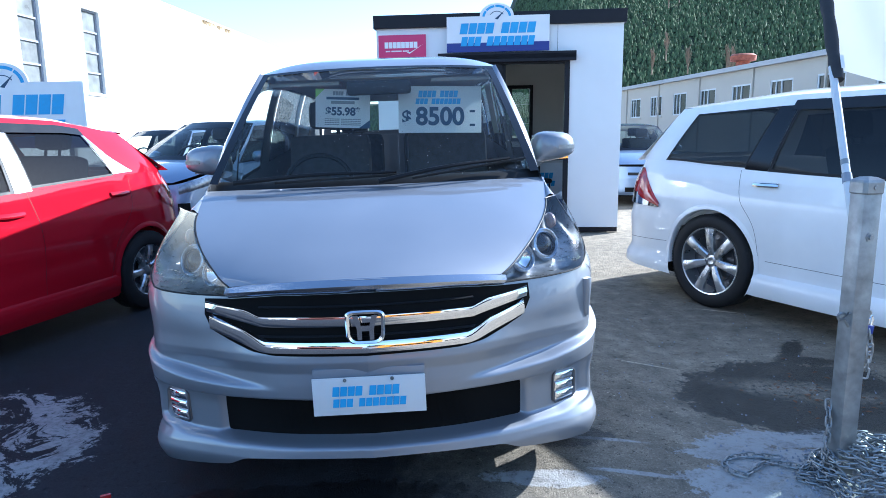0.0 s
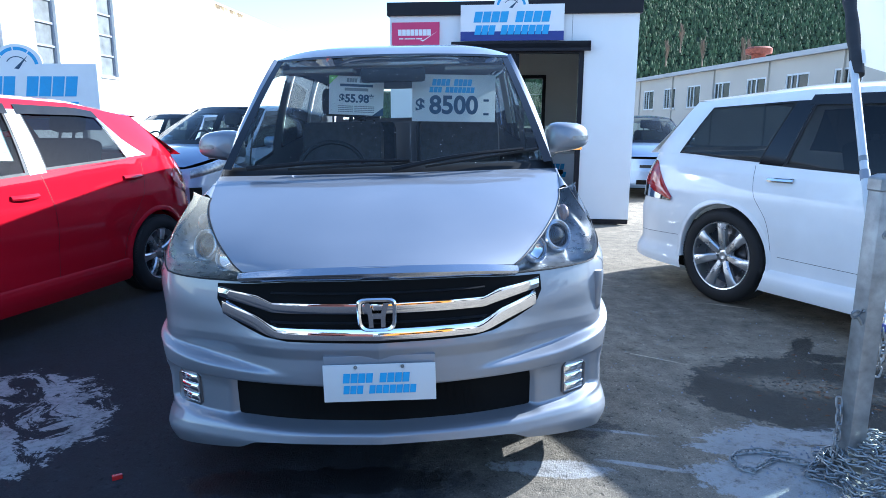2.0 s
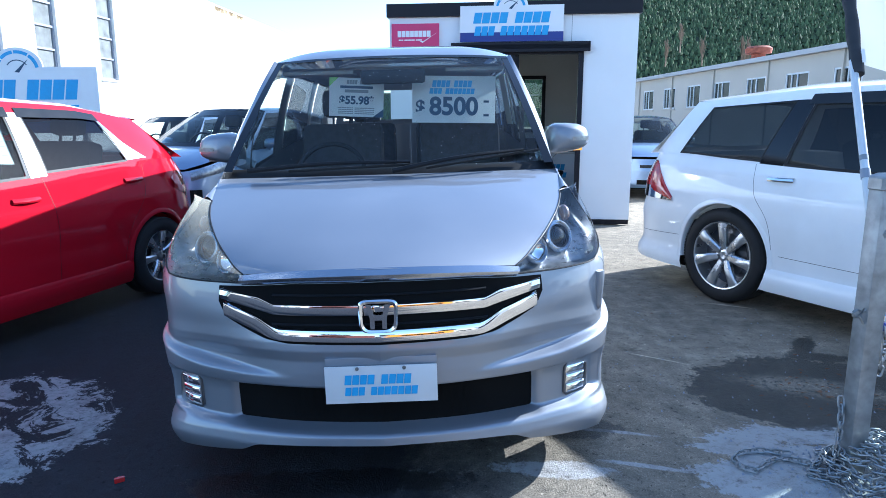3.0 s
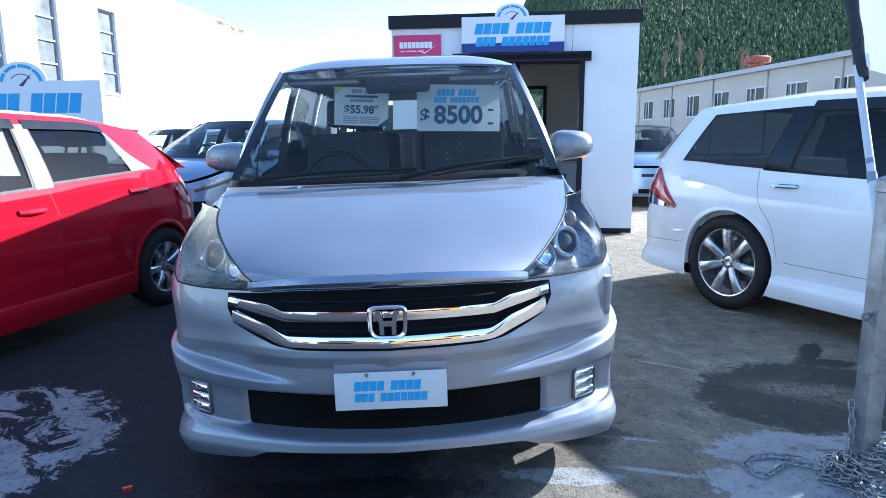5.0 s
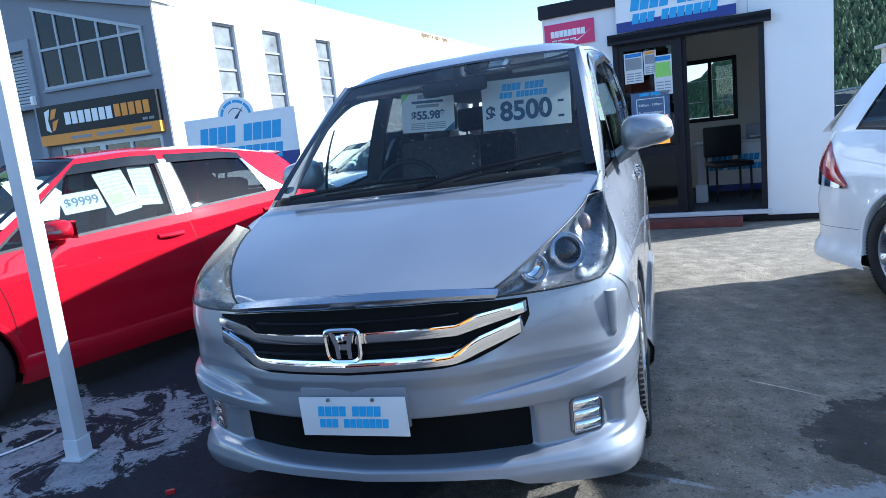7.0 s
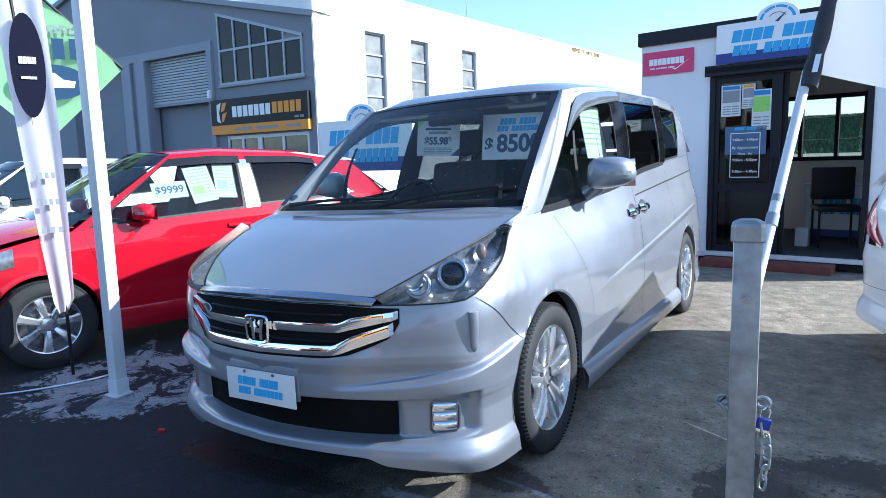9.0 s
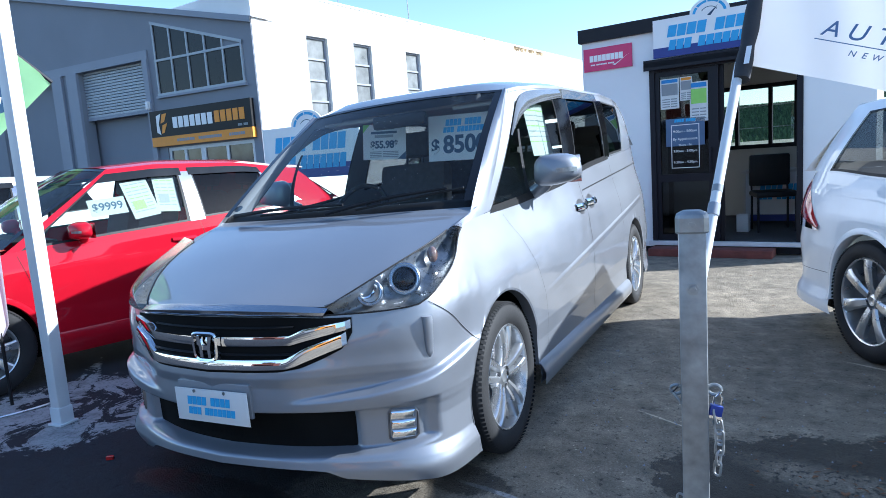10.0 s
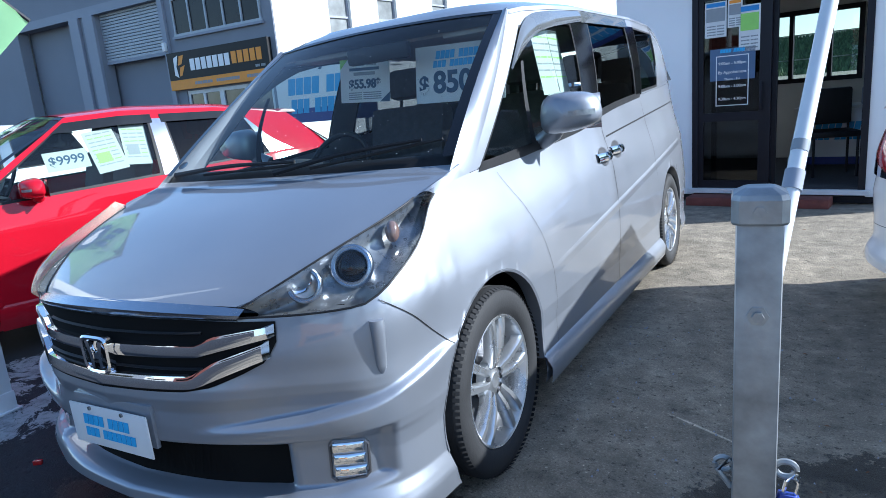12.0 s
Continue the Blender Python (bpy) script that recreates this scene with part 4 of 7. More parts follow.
dealer_sign("fascia_sign", CABIN @ pose(.915, -.055, 2.31), 1.28, .43, "white dealer sign with a dial and blue letters")
s = cabin_thing("hire_sign", "magenta hire company sign on the cabin front", "sign", pose(.03, -.012, 2.275))
part("board", boxes((0, .61, -.012, 0.011, 0, .275)), PINK, s, smooth=False)
bars([8], .075, .43, upright(.29, -.0125, .15), SIGN_WHITE, s), bars([3, 7, 4], .016, .3, upright(.24, -.0125, .075), SIGN_WHITE, s)
mesh_ob("tick", [(.36, -.0135, .06), (.40, -.0135, .04), (.58, -.0135, .16), (.41, -.0135, .06)], [(0, 1, 2, 3)], SIGN_WHITE, s, smooth=False)

dealer_sign("yard_sign", pose(-7.35, 8.55, 1.16, 0, 0, -4), 2.45, 1.0, "large white dealer sign board standing behind the cars", posts=1.17)


# ---- buildings ----
def wall_with_holes(x0, x1, z0, z1, holes, thick):
    """A wall in its own x-z plane, from y=0 back to thick, with rectangular holes (a, b, c, d)."""
    xs = sorted({x0, x1, *[h[0] for h in holes], *[h[1] for h in holes]})
    zs = sorted({z0, z1, *[h[2] for h in holes], *[h[3] for h in holes]})
    bm = bmesh.new()
    for i in range(len(xs) - 1):
        run = None
        for j in range(len(zs) - 1):
            cx, cz = (xs[i] + xs[i + 1]) / 2, (zs[j] + zs[j + 1]) / 2
            solid = not any(h[0] < cx < h[1] and h[2] < cz < h[3] for h in holes)
            if solid and run is None:
                run = zs[j]
            if run is not None and (not solid or j == len(zs) - 2):
                top = zs[j] if not solid else zs[j + 1]
                box(bm, xs[i], xs[i + 1], 0, thick, run, top)
                run = None
    bmesh.ops.remove_doubles(bm, verts=bm.verts, dist=1e-5)
    return bm


# the white hall: its long side looks towards +x. x runs along the wall from its near corner
HALL = pose(-11.52, 13.17, 0, 0, 0, 83.3)
hall = thing("warehouse", HALL, "long white rendered warehouse with tall narrow steel windows", "building")
holes = [(x, x + .965, 2.79, 5.50) for x in (2.12, 4.35, 7.32)]
part("wall", wall_with_holes(0, 52, 0, 6.64, holes, .35), RENDER_WHITE, hall, smooth=False)
part("wall", boxes((0, .35, .35, 16, 0, 6.64)), RENDER_WHITE, hall, smooth=False)
part("wall", boxes((51.65, 52, .35, 16, 0, 6.64)), RENDER_WHITE, hall, smooth=False)
part("roof", boxes((.35, 51.65, .35, 16, 5.9, 6.1)), ROOF_STEEL, hall, smooth=False)
part("coping", boxes((0, 52, -.03, .38, 6.64, 6.71)), RENDER_WHITE, hall, smooth=False)
for x0, x1, z0, z1 in holes:
    w = part("window", boxes((x0, x0 + .06, .10, .20, z0, z1), (x1 - .06, x1, .10, .20, z0, z1), *[(x0 + .06, x1 - .06, .10, .20, z0 + (z1 - z0 - .06) * k / 4, z0 + (z1 - z0 - .06) * k / 4 + .06) for k in range(5)]), GREY_TRIM, hall, "tall steel window", smooth=False)
    for k in range(4):
        part("window_pane", boxes((x0 + .06, x1 - .06, .15, .155, z0 + (z1 - z0 - .06) * k / 4 + .06, z0 + (z1 - z0 - .06) * (k + 1) / 4)), FROST_PANE, w, smooth=False)
    part("window_sill", boxes((x0 - .05, x1 + .05, -.06, .1, z0 - .07, z0), bevel=.01), RENDER_WHITE, w)
rng = random.Random(4)
bits = []
for k in range(26):
    x = 15.7 + rng.random() * 11 if k > 6 else 13.2 + k * .06
    h_ = (.12 + .5 * rng.random() ** 2)
    w_ = .02 + .05 * rng.random()
    bits.append(([(x, -.004, 6.635), (x + w_, -.004, 6.635), (x + w_ * .7, -.004, 6.635 - h_), (x + w_ * .3, -.004, 6.635 - h_ * .8)], [(3, 2, 1, 0)]))
for k in range(60):
    x = 16.3 + rng.random() * 3.3
    w_, h_ = .1 + .12 * rng.random(), .05 + .12 * rng.random()
    bits.append(([(x, -.005, 6.62), (x + w_, -.005, 6.63), (x + w_ * .8, -.005, 6.59 - h_), (x + w_ * .1, -.005, 6.6 - h_)], [(3, 2, 1, 0)]))
tagged(mesh_ob("rust_stain", *merge(*bits), STAIN, hall, "brown water stains under the parapet", smooth=False), kind="stuff")
ant = thing("aerial", HALL @ pose(4.0, .2, 6.7), "thin television aerial on the warehouse roof", "aerial")
mesh_ob("mast", *tube([(0, 0, 0), (0, 0, .5)], .02, 6), GALV, ant)
mesh_ob("boom", *tube([(-.5, 0, .45), (.5, 0, .52)], .015, 6), GALV, ant)
for k in range(7):
    mesh_ob("element", *tube([(-.45 + .15 * k, -.25, .46 + .01 * k), (-.45 + .15 * k, .25, .46 + .01 * k)], .008, 5), GALV, ant)
mesh_ob("whip_mast", *tube([(4.0, 0, 0), (3.95, 0, .9)], .02, 6), GALV, ant)

# the grey workshop beside it: its gable front looks towards -y
SHOP = pose(-11.52, 13.14, 0, 0, 0, -1.1)       # x runs to the left as negative numbers
shop = thing("workshop", SHOP, "grey painted workshop with a gable front, roller door and steel windows", "building")
hs = [(-8.18, -4.72, 0, 5.17), (-13.2, -9.6, 0, 5.17), (-4.1, -.35, .1, 2.33)]
part("wall", wall_with_holes(-20, -.02, 0, 5.3, hs, .4), GREY_WALL, shop, smooth=False)
gz = [(-20, 5.3), (-.02, 5.3), (-.02, 5.62), (-11.7, 8.25), (-20, 6.38)]
v = [(x, 0, z) for x, z in gz] + [(x, .4, z) for x, z in gz]
gf = [(0, 1, 2, 3, 4), (9, 8, 7, 6, 5)] + [(i, (i + 1) % 5, (i + 1) % 5 + 5, i + 5) for i in range(5)]
mesh_ob("gable", v, gf, GREY_WALL, shop, smooth=False)
eave = [(.1, 5.58), (-11.7, 8.22), (-20.3, 6.29)]
mesh_ob("barge_board", *merge(grid([[(x, -.15, z), (x, -.15, z + .17)] for x, z in eave]), grid([[(x, -.15, z + .17), (x, .6, z + .17)] for x, z in eave]), grid([[(x, 0, z), (x, -.15, z)] for x, z in eave])), GREY_TRIM, shop, "pale barge board", smooth=False)
mesh_ob("roof", *grid([[(x, .3, z + .15), (x, 22, z + .15)] for x, z in eave]), ROOF_STEEL, shop, smooth=False)
for xs_ in ((-4.72, -4.50), (-8.75, -8.18), (-9.6, -9.05)):
    part("pilaster", boxes((xs_[0], xs_[1], -.10, 0, 0, 5.17), bevel=.01), GREY_TRIM, shop, smooth=False)
part("lintel_band", boxes((-13.3, -4.5, -.06, 0, 5.17, 5.45)), GREY_TRIM, shop, smooth=False)
rd = part("roller_door", boxes((-8.18, -4.72, .24, .26, 3.60, 5.2)), ROLLER, shop, "half-raised steel roller door", smooth=False)
for k in range(16):
    part("slat", boxes((-8.18, -4.72, .17, .24, 3.63 + .097 * k, 3.712 + .097 * k), bevel=.014), ROLLER, rd, smooth=False)
part("bottom_rail", boxes((-8.18, -4.72, .15, .26, 3.53, 3.63)), GREY_TRIM, rd, smooth=False)
part("garage_back", boxes((-13.3, -4.6, .5, .6, 0, 5.3)), GREY_WALL, shop, smooth=False)
WL, WR, WB = -4.13, -.45, 4.0
head = lambda x: 6.17 - .289 * (x - WL)
w = part("window", boxes((WL - .06, WR + .06, -.05, .02, WB - .04, WB + .04)), ROLLER, shop, "grid of dark workshop windows under a sloping head", smooth=False)
PITCH = (WR - WL) / 5
for k in range(6):                       # mullions under a sloping head
    x = WL + PITCH * k
    mesh_ob("mullion", *merge(grid([[(x - .032, y, z) for z in (WB + .04, head(x))] for y in (.02, -.05)]), grid([[(x - .032, -.05, WB + .04), (x + .032, -.05, WB + .04)], [(x - .032, -.05, head(x)), (x + .032, -.05, head(x))]]),
                              grid([[(x + .032, y, z) for z in (WB + .04, head(x))] for y in (-.05, .02)])), ROLLER, w, smooth=False)
part("transom", boxes((WL, WR, -.054, .02, 5.02, 5.09)), ROLLER, w, smooth=False)
mesh_ob("window_head", *grid([[(WL - .06, y, head(WL - .06) + z), (WR + .06, y, head(WR + .06) + z)] for y, z in ((.02, .0), (-.056, .0), (-.056, .09), (.02, .09))]), ROLLER, w, smooth=False)
part("window_sill", boxes((WL - .1, WR + .1, -.10, .02, WB - .11, WB - .04)), GREY_TRIM, w, smooth=False)
for k in range(5):
    x0, x1 = WL + PITCH * k + .032, WL + PITCH * (k + 1) - .032
    mesh_ob("window_pane", [(x0, -.012, WB + .04), (x1, -.012, WB + .04), (x1, -.012, 5.02), (x0, -.012, 5.02)], [(0, 1, 2, 3)], SHOP_PANE, w, smooth=False)
    if head(x1) > 5.14:
        mesh_ob("window_pane", [(x0, -.012, 5.09), (x1, -.012, 5.09), (x1, -.012, head(x1)), (x0, -.012, head(x0))], [(0, 1, 2, 3)], SHOP_PANE, w, smooth=False)
dr = part("shop_front", boxes((-4.1, -.35, .04, .14, 2.22, 2.33)), POLE_WHITE, shop, "white framed shop windows", smooth=False)
for x in (-4.05, -3.35, -2.6, -2.5, -1.5, -.4):
    part("frame_post", boxes((x - .05, x + .05, .04, .14, .1, 2.22)), POLE_WHITE, dr, smooth=False)
for x0, x1 in ((-4.0, -3.4), (-3.3, -2.65), (-2.45, -1.55), (-1.45, -.45)):
    part("shop_pane", boxes((x0, x1, .08, .085, .1, 2.22)), SHOP_GLASS, dr, smooth=False)
sg_ = thing("kitchen_sign", SHOP @ pose(-4.58, -.16, 2.38), "black and orange kitchen shop sign on the grey workshop", "sign")
part("board", boxes((0, 4.38, 0, .14, .30, 1.125)), BLACK, sg_, smooth=False)
part("orange_band", boxes((0, 4.38, -.01, .14, 0, .295)), ORANGE, sg_, smooth=False)
bars([7], .34, 1.80, upright(1.92, -.001, .70), SIGN_WHITE, sg_, depth=.01, gap=.22), bars([5], .34, 1.28, upright(3.50, -.001, .72), ORANGE, sg_, depth=.01, gap=.22)
bars([3, 3], .07, .4, upright(4.02, -.006, .40), GREY_INK, sg_, depth=.004)
mesh_ob("emblem", [(.28, -.006, .45), (.46, -.006, .36), (.40, -.006, .70), (.52, -.006, 1.03), (.30, -.006, .96)], [(0, 1, 2, 3, 4)], SIGN_WHITE, sg_, smooth=False)
mesh_ob("emblem", [(.50, -.006, .40), (.56, -.006, .66), (.80, -.006, .72), (.62, -.006, .42)], [(0, 3, 2, 1)], ORANGE, sg_, smooth=False)
mesh_ob("emblem", [(.48, -.006, .72), (.58, -.006, 1.0), (.80, -.006, 1.02), (.66, -.006, .76)], [(0, 3, 2, 1)], ORANGE, sg_, smooth=False)
bars([7], .085, .8, upright(1.55, -.011, .15), GREY_INK, sg_), bars([11], .085, 1.0, upright(2.62, -.011, .15), GREY_INK, sg_), bars([7], .085, .65, upright(3.75, -.011, .15), GREY_INK, sg_)
part("security_lamp", boxes((-4.66, -4.54, -.22, -.10, 3.58, 3.85), bevel=.03), SIGN_WHITE, shop)

# the long low block below the hill
BLOCK = pose(17.4, 54.0, 0, 0, 0, -85.3)      # x runs towards the camera's side
blk = thing("low_block", BLOCK, "long low cream building with white framed windows", "building")
holes = []
for k in range(9):
    x = 2.5 + 3.7 * k
    holes.append((x, x + 1.9, 2.45, 3.95))
part("wall", wall_with_holes(-2, 37, 0, 4.75, holes, .3), CREAM, blk, smooth=False)
part("roof", boxes((-2.3, 37.3, -.35, 8, 4.75, 5.0)), ROOF_STEEL, blk, "pale roof edge", smooth=False)
part("wall", boxes((-2, -1.7, .3, 8, 0, 4.75)), CREAM, blk, smooth=False)
for x0, x1, z0, z1 in holes:
    w = part("window", boxes((x0, x1, .02, .12, z0, z0 + .09)), POLE_WHITE, blk, smooth=False)
    part("frame_head", boxes((x0, x1, .02, .12, z1 - .09, z1)), POLE_WHITE, w, smooth=False)
    for xa, wd in ((x0, .09), (x1 - .09, .09), ((x0 + x1) / 2 - .04, .08), (x0 + .45, .06)):
        part("frame_post", boxes((xa, xa + wd, .02, .12, z0 + .09, z1 - .09)), POLE_WHITE, w, smooth=False)
    part("pane", boxes((x0 + .09, x1 - .09, .07, .075, z0 + .09, z1 - .09)), DULL_PANE, w, smooth=False)
    part("window_sill", boxes((x0 - .1, x1 + .1, -.08, .05, z0 - .1, z0)), CREAM, w, smooth=False)
for k in range(6):
    part("downpipe", boxes((1.7 + 5.9 * k, 1.8 + 5.9 * k, -.1, -.01, 0, 4.75)), CREAM, blk, smooth=False)
vent = thing("roof_vent", BLOCK @ pose(16.6, 1.0, 5.0), "rusty red turbine vent on the low block's roof", "vent")
v, f = lathe([(0, .40), (.40, .40), (.45, .72), (.72, .75), (.84, .60), (.88, .01)], 20)
mesh_ob("cowl", [(p[1], p[2], p[0]) for p in v], f, RUST, vent)


# ---- hill ----
def hill_z(x, y):
    """A valley side that rises away from the yard, between two bearings."""
    r, a = math.hypot(x, y), math.degrees(math.atan2(x, y))
    ease = lambda lo, hi: (lambda q: q * q * (3 - 2 * q))(min(max((a - lo) / (hi - lo), 0.0), 1.0))
    rise = min(max(r - 60, 0), 220) * .56 * (.16 + .84 * ease(3, 14)) * (1 - ease(44, 60))
    return rise + min(rise * .2, 5) * noise.noise((x * .02, y * .02, 0))


def hill():
    rows = []
    for r in np.linspace(55, 170, 50):
        rows.append([(7 * r * math.sin(a), 7 * r * math.cos(a), 1.3 + 7 * (hill_z(r * math.sin(a), r * math.cos(a)) - 1.6)) for a in np.linspace(radians(-30), radians(64), 90)])
    v, f = grid(rows)
    return tagged(mesh_ob("hill", v, f, HILL, angle=80), "steep hillside under dark pine forest", "hill", kind="structure")


def forest():
    rng = random.Random(11)
    verts, faces = [], []
    for i_ in range(42000):
        r, a = 61 + 84 * rng.random() ** .8, radians(rng.uniform(8, 45) if i_ < 36000 else rng.uniform(-12, 8))
        x, y = r * math.sin(a), r * math.cos(a)
        z = hill_z(x, y) - .4
        h, r = 3.6 + 3.6 * rng.random(), 1.7 + 1.2 * rng.random()
        x, y, z = 7 * x, 7 * y, 1.3 + 7 * (z - 1.3)
        lean = rng.uniform(-.3, .3)
        for k in range(2):
            z0, z1 = z + h * (.05 + .38 * k), z + h * (.66 + .34 * k)
            rr = r * (1 - .38 * k)
            o, n_ = len(verts), 6
            a0 = rng.random() * 6
            for i in range(n_):
                q = rr * rng.uniform(.62, 1.2)
                verts.append((x + q * math.cos(a0 + i * 6.283 / n_), y + q * math.sin(a0 + i * 6.283 / n_), z0 + rng.uniform(-.6, .6)))
            verts.append((x + lean, y + lean, z1))
            faces += [(o + i, o + (i + 1) % n_, o + n_) for i in range(n_)]
    m = PINE
    n, l = m.node_tree.nodes, m.node_tree.links
    geo, mr, hs_ = n.new("ShaderNodeNewGeometry"), n.new("ShaderNodeMapRange"), n["Hue/Saturation/Value"] if "Hue/Saturation/Value" in n else [q for q in n if q.type == "HUE_SAT"][0]
    mr.inputs["To Min"].default_value, mr.inputs["To Max"].default_value = .6, 1.6
    l.new(geo.outputs["Random Per Island"], mr.inputs["Value"])
    l.new(mr.outputs[0], hs_.inputs["Value"])
    return tagged(mesh_ob("pine_forest", verts, faces, PINE, smooth=False), "dense dark green pine trees covering the hillside", "trees", kind="stuff")


def bare_trees():
    rng = random.Random(5)
    parts = []
    for _ in range(30):
        x, y = rng.uniform(24, 33), rng.uniform(62, 150)
        x += (y - 60) * .12
        z = max(hill_z(x, y) - 1.3, -.3)
        h = rng.uniform(2.2, 3.4)
        parts.append(tube([(x, y, z), (x, y, z + h)], .09, 4, [1, .2]))
        for k in range(26):
            t = rng.uniform(.2, .95)
            a = rng.random() * 6.283
            ln = (1 - t * .7) * rng.uniform(.8, 1.6)
            p = Vector((x, y, z + h * t))
            parts.append(tube([p, p + Vector((ln * .35 * math.cos(a), ln * .35 * math.sin(a), ln * 1.3))], .06, 3, [1, .3], cap=False))
    return tagged(mesh_ob("bare_trees", *merge(*parts), BARE, smooth=False), "leafless pale grey-brown trees at the hill's foot", "trees", kind="stuff")


hill(), forest(), bare_trees()
# what closes the place behind the camera: low shop fronts across the road and dark trees over them
FRONTS = [(-60, -34, 3.2, CREAM), (-34, -21, 4.2, GREY_WALL), (-21, -13, 2.9, RENDER_WHITE), (-13, -5, 3.6, BRICK_RED), (-5, 1, 2.4, GREY_WALL), (1, 9, 3.3, ORANGE), (9, 15, 2.7, CREAM),
          (15, 26, 3.8, GREY_TRIM), (26, 60, 3.0, CREAM)]
for x0, x1, h, m_ in FRONTS:
    bw = thing("backdrop", pose((x0 + x1) / 2, -24, 0), "plain shop front across the road", "wall", kind="structure")
    w = (x1 - x0) / 2
    part("street_wall", boxes((-w, w, -1, 0, 0, h)), m_, bw, smooth=False)
    part("shop_window", boxes((-w * .8, w * .5, 0, .05, .5, h * .62)), GLOSS_BLACK, bw, smooth=False)
rng = random.Random(77)
for k in range(9):
    x = -52 + 13 * k + rng.uniform(-4, 4)
    tree_ = thing("street_tree", pose(x, -31, 0), "dark leafy street tree behind the shop fronts", "tree", "street trees")
    part("trunk", (lambda b_: b_)(boxes((-.2, .2, -.2, .2, 0, 2.5), bevel=.08)), BARE, tree_)
    vs, fs = [], []
    R, H = rng.uniform(2.2, 3.6), rng.uniform(3.4, 5.0)
    for q in range(260):
        d = Vector((rng.gauss(0, 1), rng.gauss(0, 1), rng.gauss(0, .8))).normalized() * rng.uniform(.4, 1) * R
        c0 = d + Vector((0, 0, H))
        if c0.z < 1.5:
            continue
        e1 = Vector((rng.gauss(0, 1), rng.gauss(0, 1), rng.gauss(0, 1))).normalized() * .5
        e2 = e1.cross(Vector((rng.gauss(0, 1), rng.gauss(0, 1), rng.gauss(0, 1)))).normalized() * .4
        o = len(vs)
        vs += [c0 - e1, c0 - e2, c0 + e1, c0 + e2]
        fs.append((o, o + 1, o + 2, o + 3))
    mesh_ob("crown", vs, fs, HILL, tree_, smooth=False)


# ---- the silver van ----
VAN = thing("van", pose(0.015, 0.0, 0.0, 0, -1.7, 0), "silver seven-seat van with chrome grille and price cards, parked on asphalt", "van")
VAN_SHELL = Shell(
    [(0, 0, .80, .25), (.25, .018, .797, .25), (.43, .072, .786, .24), (.49, .096, .785, .212), (.62, .145, .785, .196), (.735, .195, .79, .185), (.805, .255, .80, .175), (.828, .37, .85, .17), (.836, .53, .925, .165),
     (.838, .66, 1.010, .16), (.84, .80, 1.032, .17), (.842, .96, 1.044, .19), (.845, 1.2, 1.056, .20), (.845, 1.6, 1.084, .20), (.845, 2.0, 1.115, .20), (.845, 2.25, 1.150, .20), (.845, 2.6, 1.185, .20), (.845, 3.1, 1.218, .20), (.842, 3.7, 1.252, .20),
     (.83, 4.15, 1.28, .21), (.80, 4.38, 1.30, .23), (.70, 4.49, 1.30, .25), (.4, 4.53, 1.30, .26), (0, 4.53, 1.30, .26)],
    [(.15, .03), (.20, .008), (.24, .0), (.28, .002), (.44, .008), (.455, .0), (.50, .002), (.54, .006), (.575, .0), (.60, .004), (.64, .02), (.70, .035), (.80, .055), (1.0, .08)],
    [(.15, .012), (.24, .0), (.30, .012), (.40, .012), (.48, .0), (.62, -.004), (.75, .0), (.9, .012), (1.05, .05), (1.17, .07), (1.3, .086)],
    [(.15, .03), (.3, .0), (.6, .0), (.65, .03), (1.3, .06)], 360,
    [(.15, -.006), (.22, -.010), (.27, -.006), (.30, .0), (.80, .0), (1, 0)])


def step(a, b, x):
    t = min(max((x - a) / (b - a), 0.0), 1.0)
    return t * t * (3 - 2 * t)


def bumper(u, y, z):
    """How far the bumper is cut back: the intake, the fog lamp pockets and the ledge that sweeps round the corners."""
    taper = .052 * step(.75, 1.04, z) * step(2.2, .9, y)          # the fenders lean in towards the windscreen
    if y > 1.0 or z > .80:
        return taper
    low = lin(u, [(0, .282), (.50, .286), (.66, .292), (.79, .318)])
    top = lin(u, [(0, .443), (.50, .447), (.66, .455), (.79, .470)])
    pocket = step(low - .004, low + .022, z) * step(top + .006, top - .006, z) if low < z < top + .01 or z < low + .03 else 0.0
    cut = .030 * pocket * step(.800, .772, u)
    cut += .045 * pocket * step(.548, .512, u)
    edge = lin(u, [(.25, .478), (.45, .492), (.60, .508), (.76, .538), (.84, .562), (.98, .60)])
    amount = .034 * step(.28, .62, u) * (1 - .45 * step(.66, .84, u)) * step(1.06, .92, u)
    cut += amount * (step(edge - .004, edge + .018, z) - step(edge + .03, edge + .20, z)) - amount * .35 * step(edge - .10, edge - .004, z) * step(edge + .012, edge - .004, z)
    return cut


